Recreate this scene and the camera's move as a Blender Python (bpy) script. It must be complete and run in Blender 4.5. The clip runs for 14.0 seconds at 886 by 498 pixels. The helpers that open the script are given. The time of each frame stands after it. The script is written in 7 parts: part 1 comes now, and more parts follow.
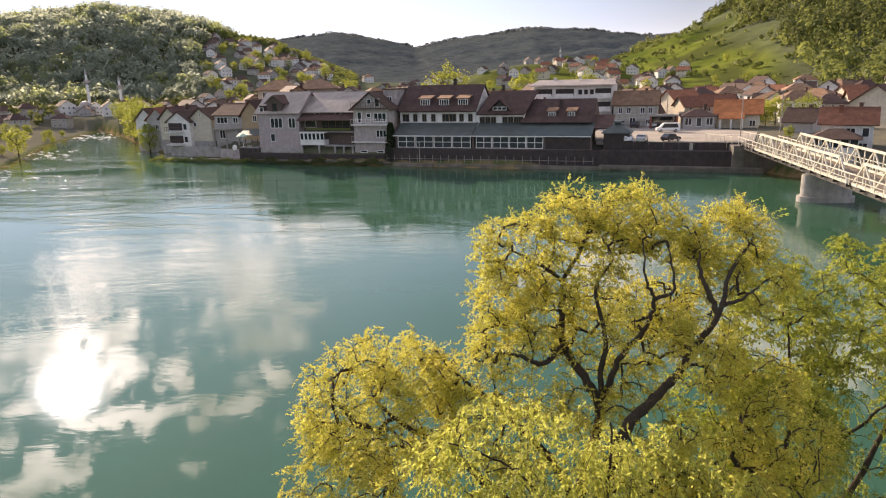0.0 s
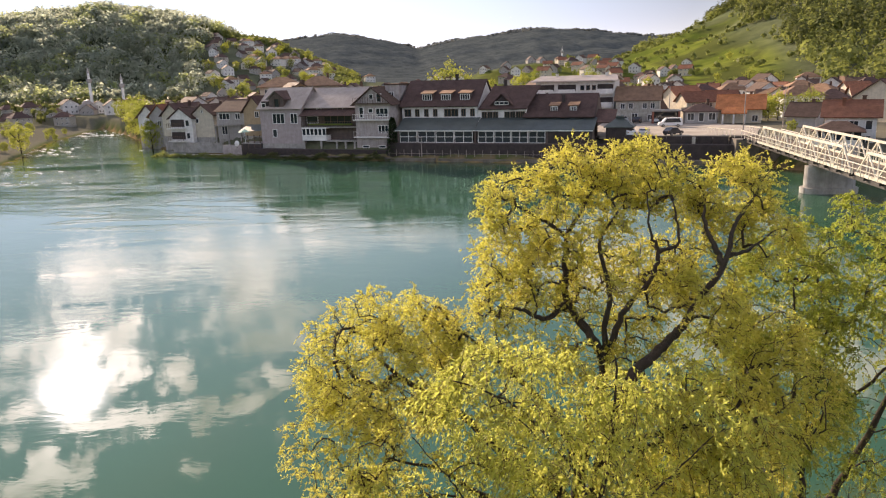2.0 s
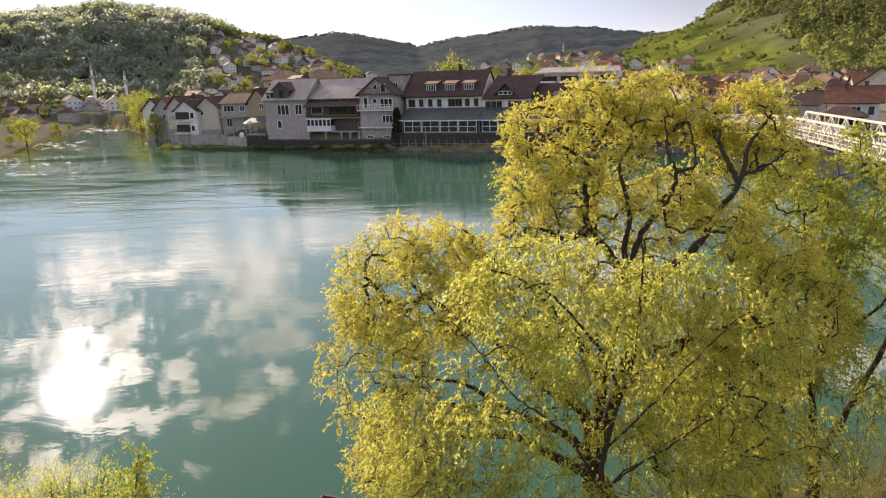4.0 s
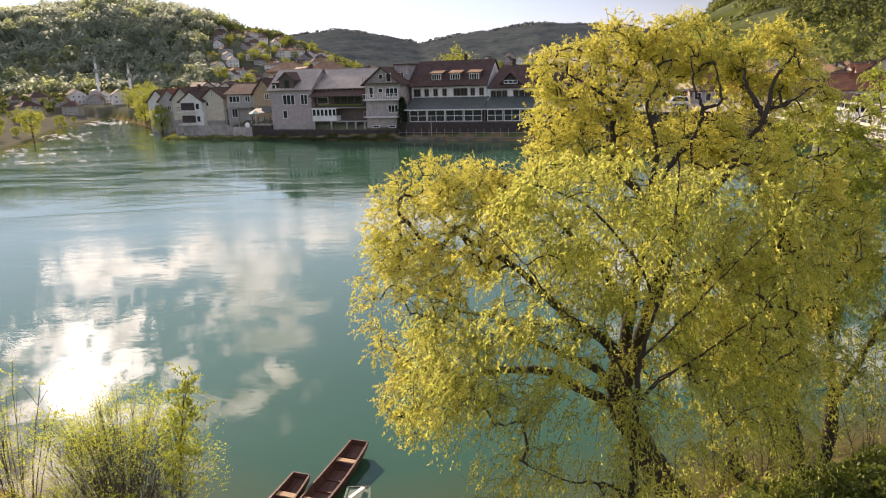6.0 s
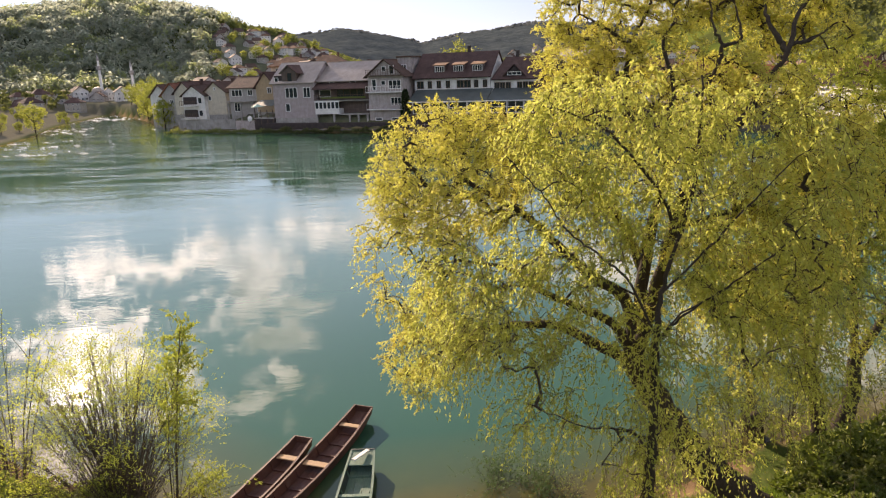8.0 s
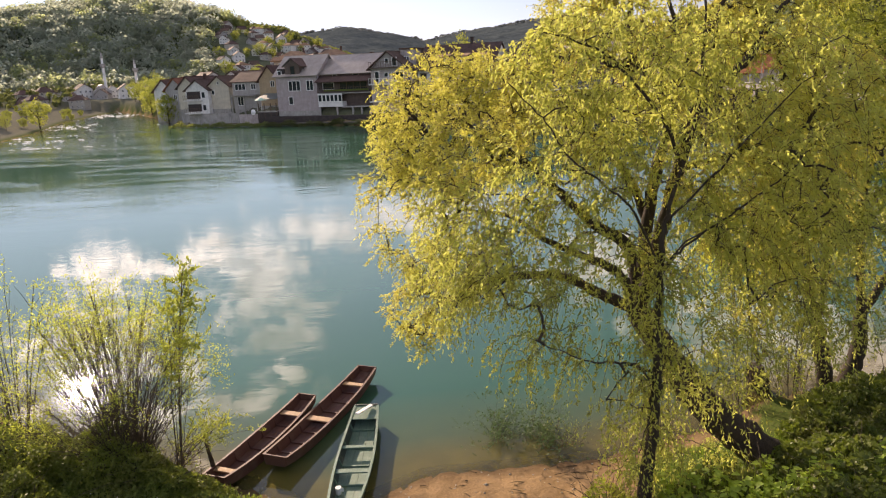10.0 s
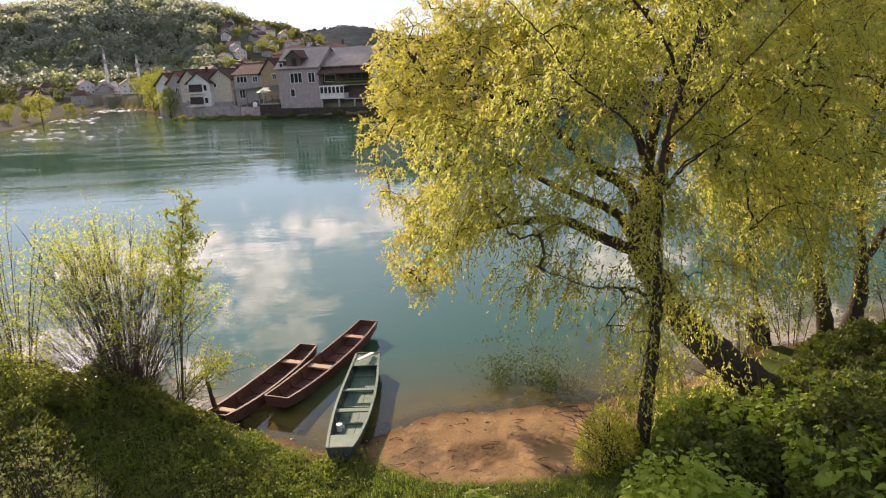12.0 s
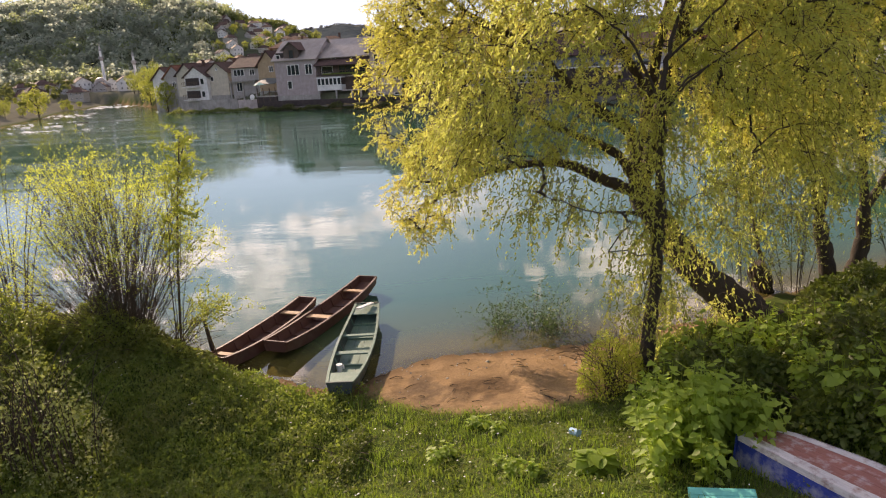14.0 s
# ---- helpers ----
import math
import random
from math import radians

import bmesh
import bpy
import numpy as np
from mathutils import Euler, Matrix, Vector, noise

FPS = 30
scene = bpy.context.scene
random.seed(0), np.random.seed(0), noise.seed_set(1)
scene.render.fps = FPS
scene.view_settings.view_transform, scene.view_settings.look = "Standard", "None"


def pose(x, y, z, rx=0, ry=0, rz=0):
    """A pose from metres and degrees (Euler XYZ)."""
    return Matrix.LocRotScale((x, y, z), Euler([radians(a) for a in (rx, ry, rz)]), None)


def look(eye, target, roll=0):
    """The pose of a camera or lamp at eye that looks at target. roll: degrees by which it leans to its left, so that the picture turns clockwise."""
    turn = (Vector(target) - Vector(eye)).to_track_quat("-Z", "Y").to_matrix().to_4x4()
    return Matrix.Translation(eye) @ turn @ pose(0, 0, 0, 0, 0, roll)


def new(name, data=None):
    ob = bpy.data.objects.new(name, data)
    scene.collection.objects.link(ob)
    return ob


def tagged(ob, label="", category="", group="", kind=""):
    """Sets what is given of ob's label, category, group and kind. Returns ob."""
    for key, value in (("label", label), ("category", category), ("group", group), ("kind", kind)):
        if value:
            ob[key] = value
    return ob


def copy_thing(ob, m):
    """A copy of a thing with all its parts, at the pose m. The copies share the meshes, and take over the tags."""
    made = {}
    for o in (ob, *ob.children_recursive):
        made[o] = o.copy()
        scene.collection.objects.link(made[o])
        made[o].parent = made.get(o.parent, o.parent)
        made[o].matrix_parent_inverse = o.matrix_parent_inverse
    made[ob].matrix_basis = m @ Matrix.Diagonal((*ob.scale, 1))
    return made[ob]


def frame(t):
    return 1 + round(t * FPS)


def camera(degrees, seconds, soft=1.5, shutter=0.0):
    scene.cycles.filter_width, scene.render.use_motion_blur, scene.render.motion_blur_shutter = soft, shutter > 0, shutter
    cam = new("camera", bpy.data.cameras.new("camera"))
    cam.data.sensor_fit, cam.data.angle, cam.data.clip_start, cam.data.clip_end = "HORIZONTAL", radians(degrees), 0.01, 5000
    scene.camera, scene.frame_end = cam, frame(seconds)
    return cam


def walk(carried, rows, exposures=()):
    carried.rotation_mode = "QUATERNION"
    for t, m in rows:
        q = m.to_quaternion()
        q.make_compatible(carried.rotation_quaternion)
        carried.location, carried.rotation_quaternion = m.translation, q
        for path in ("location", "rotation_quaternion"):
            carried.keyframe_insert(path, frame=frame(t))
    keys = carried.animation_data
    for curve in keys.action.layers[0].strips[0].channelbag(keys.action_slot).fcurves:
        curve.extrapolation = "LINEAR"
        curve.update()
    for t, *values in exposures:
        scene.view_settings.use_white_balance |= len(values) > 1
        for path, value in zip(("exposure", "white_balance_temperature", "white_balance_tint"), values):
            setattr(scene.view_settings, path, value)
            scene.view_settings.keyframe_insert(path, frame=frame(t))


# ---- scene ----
cam = camera(66.0, 14.0, soft=1.15)
PATH = [
    (0, (1.326, 0.909, 15.147), (1.245, 2.845, 14.652), -1.5),
    (0.5, (1.313, 0.917, 14.888), (1.23, 2.853, 14.392), -1.5),
    (1, (1.306, 0.933, 14.617), (1.221, 2.869, 14.122), -1.5),
    (1.5, (1.306, 0.895, 14.373), (1.219, 2.831, 13.881), -1.5),
    (2, (1.292, 0.752, 14.107), (1.205, 2.689, 13.615), -1.6),
    (2.5, (1.247, 0.513, 13.838), (1.16, 2.45, 13.344), -1.5),
    (3, (1.217, 0.145, 13.508), (1.128, 2.081, 13.015), -1.7),
    (5.5, (-0.08, -1.004, 11.494), (-0.171, 0.931, 10.994), -1.9),
    (6, (-0.052, -1.229, 11.339), (-0.146, 0.705, 10.837), -1.9),
    (6.5, (-0.072, -1.102, 11.002), (-0.169, 0.831, 10.5), -2.0),
    (7, (-0.147, -0.94, 10.621), (-0.246, 0.993, 10.117), -2.0),
    (7.5, (-0.172, -0.87, 10.301), (-0.273, 1.064, 9.8), -2.1),
    (8, (-0.206, -0.879, 9.99), (-0.309, 1.054, 9.488), -2.1),
    (10.5, (-0.2, -1.185, 8.542), (-0.317, 0.747, 8.035), -2.6),
    (11, (-0.206, -1.267, 8.21), (-0.324, 0.665, 7.703), -2.5),
    (11.5, (-0.211, -1.357, 7.909), (-0.33, 0.574, 7.401), -2.6),
    (12, (-0.213, -1.465, 7.574), (-0.334, 0.465, 7.065), -2.6),
    (12.5, (-0.2, -1.55, 7.284), (-0.32, 0.381, 6.774), -2.8),
    (13, (-0.208, -1.597, 6.966), (-0.325, 0.333, 6.452), -2.9),
    (13.5, (-0.247, -1.625, 6.643), (-0.362, 0.305, 6.131), -2.9),
    (14, (-0.281, -1.655, 6.291), (-0.399, 0.274, 5.776), -3.1),
]
walk(cam, [(t, look(eye, target, roll)) for t, eye, target, roll in PATH], [(0.0, 0.74, 7500, 25), (7.0, 0.70, 7500, 25), (14.0, 0.64, 7450, 28)])

# ---- world and sun ----
SUN_ELEV, SUN_AZ = radians(21.9), radians(-33.3)      # azimuth from +y, positive to +x
SUN_DIR = Vector((math.sin(SUN_AZ) * math.cos(SUN_ELEV), math.cos(SUN_AZ) * math.cos(SUN_ELEV), math.sin(SUN_ELEV)))


class Nodes:
    """A short way to write node trees."""

    def __init__(self, tree):
        self.tree = tree
        tree.nodes.clear()

    def add(self, kind, inputs=None, **props):
        n = self.tree.nodes.new(kind)
        for k, v in props.items():
            setattr(n, k, v)
        for k, v in (inputs or {}).items():
            s = n.inputs[k]
            if isinstance(v, bpy.types.NodeSocket):
                self.tree.links.new(v, s)
            else:
                s.default_value = v
        return n

    def math(self, op, a, b=0.0, c=None, clamp=False):
        n = self.add("ShaderNodeMath", {0: a, 1: b}, operation=op, use_clamp=clamp)
        if c is not None:
            n.inputs[2].default_value = c
        return n.outputs[0]

    def vmath(self, op, a, b=(0, 0, 0)):
        n = self.add("ShaderNodeVectorMath", {0: a, 1: b}, operation=op)
        return n.outputs["Value"] if op in ("DOT_PRODUCT", "LENGTH") else n.outputs[0]

    def ramp(self, fac, stops):
        n = self.add("ShaderNodeValToRGB", {0: fac})
        while len(n.color_ramp.elements) < len(stops):
            n.color_ramp.elements.new(0.5)
        for e, (p, c) in zip(n.color_ramp.elements, stops):
            e.position, e.color = p, (*c, 1) if len(c) == 3 else c
        return n.outputs[0]

    def mix(self, fac, a, b, kind="MIX"):
        n = self.add("ShaderNodeMix", data_type="RGBA", blend_type=kind)
        for key, v in ((0, fac), (6, a), (7, b)):
            if isinstance(v, bpy.types.NodeSocket):
                self.tree.links.new(v, n.inputs[key])
            else:
                n.inputs[key].default_value = (*v, 1) if key and len(v) == 3 else v
        return n.outputs[2]

    def noise(self, vec, scale, detail=4, rough=0.55, lac=2.0, dist=0.0, w=None):
        n = self.add("ShaderNodeTexNoise", {"Vector": vec, "Scale": scale, "Detail": detail, "Roughness": rough, "Lacunarity": lac, "Distortion": dist})
        if w is not None:
            n.noise_dimensions = "4D"
            n.inputs["W"].default_value = w
        return n.outputs["Fac"]


world = bpy.data.worlds.new("sky")
scene.world = world
world.use_nodes = True
N = Nodes(world.node_tree)
direction = N.add("ShaderNodeTexCoord").outputs["Generated"]
sky = N.add("ShaderNodeTexSky", sky_type="NISHITA", sun_disc=False, sun_elevation=SUN_ELEV, sun_rotation=SUN_AZ, altitude=300,
            air_density=1.0, dust_density=0.2, ozone_density=1.0).outputs[0]
sky = N.mix(1.0, sky, (0.140, 0.140, 0.142), "MULTIPLY")
xyz = N.add("ShaderNodeSeparateXYZ", {0: direction})
up = N.math("MAXIMUM", xyz.outputs[2], 0.0)
lift = N.math("ADD", up, 0.10)
plane = N.add("ShaderNodeCombineXYZ", {0: N.math("DIVIDE", xyz.outputs[0], lift), 1: N.math("DIVIDE", xyz.outputs[1], lift), 2: 0.0}).outputs[0]
sky = N.vmath("MINIMUM", sky, (0.54, 0.76, 1.02))
big = N.noise(plane, 1.15, 7, 0.58, 2.1, 0.35, w=3.4)
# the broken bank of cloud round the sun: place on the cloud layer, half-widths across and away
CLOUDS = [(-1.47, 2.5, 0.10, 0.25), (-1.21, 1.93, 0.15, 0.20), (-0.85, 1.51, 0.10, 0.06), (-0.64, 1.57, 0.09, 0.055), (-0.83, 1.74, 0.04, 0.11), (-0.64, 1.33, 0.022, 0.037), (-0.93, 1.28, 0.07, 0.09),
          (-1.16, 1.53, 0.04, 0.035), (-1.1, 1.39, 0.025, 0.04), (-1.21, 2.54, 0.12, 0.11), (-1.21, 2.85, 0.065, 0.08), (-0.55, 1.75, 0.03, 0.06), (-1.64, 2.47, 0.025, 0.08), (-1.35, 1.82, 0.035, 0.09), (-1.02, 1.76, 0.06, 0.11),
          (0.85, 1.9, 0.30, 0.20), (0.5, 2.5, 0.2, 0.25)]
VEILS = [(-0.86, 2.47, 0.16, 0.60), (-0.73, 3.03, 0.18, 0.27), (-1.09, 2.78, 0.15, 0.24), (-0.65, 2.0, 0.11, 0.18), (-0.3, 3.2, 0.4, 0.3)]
ragged = N.noise(plane, 13.0, 10, 0.60, 2.1, 0.4, w=1.7)
wispy = N.noise(plane, 7.5, 9, 0.6, 2.1, 0.6, w=5.2)


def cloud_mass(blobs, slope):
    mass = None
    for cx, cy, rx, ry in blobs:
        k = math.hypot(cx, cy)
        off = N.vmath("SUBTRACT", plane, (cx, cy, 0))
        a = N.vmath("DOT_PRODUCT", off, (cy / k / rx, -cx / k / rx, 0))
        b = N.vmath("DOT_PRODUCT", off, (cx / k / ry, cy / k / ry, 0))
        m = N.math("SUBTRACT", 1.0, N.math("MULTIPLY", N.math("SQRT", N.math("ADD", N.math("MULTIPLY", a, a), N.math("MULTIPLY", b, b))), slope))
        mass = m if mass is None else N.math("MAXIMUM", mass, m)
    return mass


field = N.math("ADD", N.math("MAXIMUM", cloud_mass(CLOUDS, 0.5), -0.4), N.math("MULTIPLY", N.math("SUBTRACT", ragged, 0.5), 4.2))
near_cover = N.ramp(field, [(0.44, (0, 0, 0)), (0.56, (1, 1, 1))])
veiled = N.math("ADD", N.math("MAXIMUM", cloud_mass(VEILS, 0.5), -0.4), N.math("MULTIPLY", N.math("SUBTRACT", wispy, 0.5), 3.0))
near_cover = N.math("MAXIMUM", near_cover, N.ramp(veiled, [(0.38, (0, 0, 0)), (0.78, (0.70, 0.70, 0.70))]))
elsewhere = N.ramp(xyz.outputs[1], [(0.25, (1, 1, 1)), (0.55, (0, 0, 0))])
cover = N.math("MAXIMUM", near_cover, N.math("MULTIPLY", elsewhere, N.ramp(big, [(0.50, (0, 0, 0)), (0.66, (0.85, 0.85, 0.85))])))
thick = N.ramp(N.noise(plane, 6.5, 8, 0.62, 2.0, 0.3, w=9.1), [(0.40, (1, 1, 1)), (0.66, (0.30, 0.30, 0.32))])
toward = N.math("MAXIMUM", N.vmath("DOT_PRODUCT", direction, tuple(SUN_DIR)), 0.0)
glow = N.math("ADD", N.math("MULTIPLY", N.math("POWER", toward, 200.0), 4.0), N.math("MULTIPLY", N.math("POWER", toward, 14.0), 1.3))
cloud = N.mix(1.0, thick, N.add("ShaderNodeCombineXYZ", {0: N.math("ADD", glow, 2.05), 1: N.math("ADD", glow, 1.95), 2: N.math("ADD", glow, 1.85)}).outputs[0], "MULTIPLY")
cover = N.math("MULTIPLY", cover, 0.94)
# made-up dimming of the front sky away from the sun; behind stays bright for fill
front_dim = N.math("MAXIMUM", N.ramp(toward, [(0.62, (0.36, 0.36, 0.36)), (0.93, (1, 1, 1))]), elsewhere)
sky = N.mix(1.0, sky, front_dim, "MULTIPLY")
halo = N.math("MULTIPLY", N.math("POWER", toward, 3500.0), 45.0)
sky = N.mix(1.0, sky, N.add("ShaderNodeCombineXYZ", {0: halo, 1: halo, 2: halo}).outputs[0], "ADD")
haze = N.math("POWER", N.math("SUBTRACT", 1.0, up, clamp=True), 22.0)
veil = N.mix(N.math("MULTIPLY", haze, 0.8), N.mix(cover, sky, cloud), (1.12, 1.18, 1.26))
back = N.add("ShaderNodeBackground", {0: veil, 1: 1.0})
N.add("ShaderNodeOutputWorld", {0: back.outputs[0]})

sun = new("sun", bpy.data.lights.new("sun", "SUN"))
sun.data.energy, sun.data.angle, sun.data.color = 5.0, radians(0.53), (1.0, 0.88, 0.68)
sun.matrix_world = look(SUN_DIR * 100, (0, 0, 0))


# ---- materials ----
def material(name):
    m = bpy.data.materials.new(name)
    m.use_nodes = True
    return m, Nodes(m.node_tree)


def plain(name, colour, rough=0.7, metal=0.0, vary=0.2, scale=1.3, grain=40.0, bump=0.15, random_hue=0.0, streaks=0.0, spec=0.4):
    """A matt or glossy surface with stains and grain at two scales."""
    m, n = material(name)
    co = n.add("ShaderNodeTexCoord").outputs["Object"]
    large, fine = n.noise(co, scale, 5, 0.6), n.noise(co, grain, 3, 0.6)
    dark = tuple(c * (1 - vary) for c in colour)
    light = tuple(min(1, c * (1 + vary * 0.6)) for c in colour)
    c = n.mix(n.ramp(large, [(0.3, (0, 0, 0)), (0.7, (1, 1, 1))]), dark, light)
    c = n.mix(0.5, c, n.ramp(fine, [(0.25, (0.86, 0.86, 0.86)), (0.75, (1.1, 1.1, 1.1))]), "MULTIPLY")
    if streaks:
        stretched = n.vmath("MULTIPLY", co, (1.6, 1.6, 0.12))
        c = n.mix(n.math("MULTIPLY", n.ramp(n.noise(stretched, 2.5, 4), [(0.52, (0, 0, 0)), (0.72, (1, 1, 1))]), streaks), c, tuple(x * 0.45 for x in colour))
    if random_hue:
        rnd = n.add("ShaderNodeObjectInfo").outputs["Random"]
        c = n.mix(1.0, c, n.ramp(rnd, [(0, (1 - random_hue,) * 3), (0.5, (1, 1 - random_hue * 0.2, 1 - random_hue * 0.4)), (1, (1 + random_hue,) * 3)]), "MULTIPLY")
    b = n.add("ShaderNodeBump", {"Height": fine, "Strength": bump, "Distance": 0.02})
    p = n.add("ShaderNodeBsdfPrincipled", {"Base Color": c, "Roughness": rough, "Metallic": metal, "Normal": b.outputs[0], "Specular IOR Level": spec})
    n.add("ShaderNodeOutputMaterial", {0: p.outputs[0]})
    return m


def roof_tiles(name, colour, course=0.35, vary=0.35):
    """Clay or concrete tiles in courses that run along the eaves, weathered in patches."""
    m, n = material(name)
    co = n.add("ShaderNodeTexCoord").outputs["Object"]
    z = n.add("ShaderNodeSeparateXYZ", {0: co}).outputs[2]
    rows = n.math("FRACT", n.math("MULTIPLY", z, 2.0 / course))
    large = n.noise(co, 0.9, 6, 0.65)
    fine = n.noise(co, 7.0, 3, 0.7)
    c = n.mix(n.ramp(large, [(0.3, (0, 0, 0)), (0.7, (1, 1, 1))]), tuple(x * (1 - vary) for x in colour), tuple(x * (1 + vary * 0.5) for x in colour))
    c = n.mix(0.7, c, n.ramp(fine, [(0.3, (0.6, 0.6, 0.62)), (0.7, (1.25, 1.2, 1.15))]), "MULTIPLY")
    c = n.mix(0.45, c, n.ramp(rows, [(0.0, (0.55, 0.55, 0.55)), (0.25, (1, 1, 1)), (1.0, (1.05, 1.05, 1.05))]), "MULTIPLY")
    rnd = n.add("ShaderNodeObjectInfo").outputs["Random"]
    c = n.mix(1.0, c, n.ramp(rnd, [(0, (0.75, 0.75, 0.78)), (1, (1.2, 1.15, 1.1))]), "MULTIPLY")
    b = n.add("ShaderNodeBump", {"Height": n.math("ADD", rows, n.math("MULTIPLY", fine, 0.5)), "Strength": 0.5, "Distance": 0.05})
    p = n.add("ShaderNodeBsdfPrincipled", {"Base Color": c, "Roughness": 0.85, "Normal": b.outputs[0], "Specular IOR Level": 0.25})
    n.add("ShaderNodeOutputMaterial", {0: p.outputs[0]})
    return m


def leafy(name, dark, light, through_colour, share=0.45, tips=None, patch=0.9, spec=0.3):
    """Thin leaves that let the light through; hue drifts over the crown and from leaf to leaf."""
    m, n = material(name)
    geo = n.add("ShaderNodeNewGeometry")
    isl = geo.outputs["Random Per Island"]
    drift = n.noise(geo.outputs["Position"], patch, 3, 0.6)
    f = n.math("ADD", n.math("MULTIPLY", isl, 0.55), n.math("MULTIPLY", drift, 0.6), clamp=True)
    c = n.mix(f, dark, light)
    if tips:
        c = n.mix(n.ramp(drift, [(0.45, (0, 0, 0)), (0.66, (0.8, 0.8, 0.8))]), c, tips)
    d = n.add("ShaderNodeBsdfPrincipled", {"Base Color": c, "Roughness": 0.55, "Specular IOR Level": spec})
    t = n.add("ShaderNodeBsdfTranslucent", {0: n.mix(0.70, c, through_colour)})
    s = n.add("ShaderNodeMixShader", {0: share, 1: d.outputs[0], 2: t.outputs[0]})
    n.add("ShaderNodeOutputMaterial", {0: s.outputs[0]})
    return m


def bark_material(name, colour):
    m, n = material(name)
    co = n.add("ShaderNodeTexCoord").outputs["Object"]
    ridges = n.noise(n.vmath("MULTIPLY", co, (9, 9, 2.2)), 2.2, 6, 0.7, dist=0.6)
    large = n.noise(co, 1.2, 4, 0.6)
    c = n.mix(ridges, tuple(x * 0.35 for x in colour), tuple(x * 1.5 for x in colour))
    c = n.mix(n.ramp(large, [(0.45, (0, 0, 0)), (0.75, (0.4, 0.4, 0.4))]), c, (0.05, 0.055, 0.026))
    b = n.add("ShaderNodeBump", {"Height": ridges, "Strength": 0.9, "Distance": 0.04})
    p = n.add("ShaderNodeBsdfPrincipled", {"Base Color": c, "Roughness": 0.9, "Normal": b.outputs[0], "Specular IOR Level": 0.2})
    n.add("ShaderNodeOutputMaterial", {0: p.outputs[0]})
    return m


def wood_material(name, colour, rough=0.65, along=(1.2, 14, 14), wear=(0.30, 0.26, 0.21), amount=0.4, patch=2.6):
    m, n = material(name)
    co = n.add("ShaderNodeTexCoord").outputs["Object"]
    grain = n.noise(n.vmath("MULTIPLY", co, along), 3.0, 5, 0.65, dist=0.4)
    large = n.noise(co, patch, 5, 0.65)
    c = n.mix(grain, tuple(x * 0.55 for x in colour), tuple(x * 1.35 for x in colour))
    c = n.mix(n.math("MULTIPLY", n.ramp(large, [(0.5, (0, 0, 0)), (0.68, (1, 1, 1))]), amount), c, wear)
    b = n.add("ShaderNodeBump", {"Height": grain, "Strength": 0.4, "Distance": 0.01})
    p = n.add("ShaderNodeBsdfPrincipled", {"Base Color": c, "Roughness": rough, "Normal": b.outputs[0], "Specular IOR Level": 0.3})
    n.add("ShaderNodeOutputMaterial", {0: p.outputs[0]})
    return m


def glass_material(name, tint=(0.02, 0.025, 0.03)):
    m, n = material(name)
    co = n.add("ShaderNodeTexCoord").outputs["Object"]
    c = n.mix(n.noise(co, 1.2, 3), tuple(x * 0.4 for x in tint), tuple(x * 2.2 for x in tint))
    p = n.add("ShaderNodeBsdfPrincipled", {"Base Color": c, "Roughness": 0.05, "IOR": 1.5, "Specular IOR Level": 0.6})
    n.add("ShaderNodeOutputMaterial", {0: p.outputs[0]})
    return m


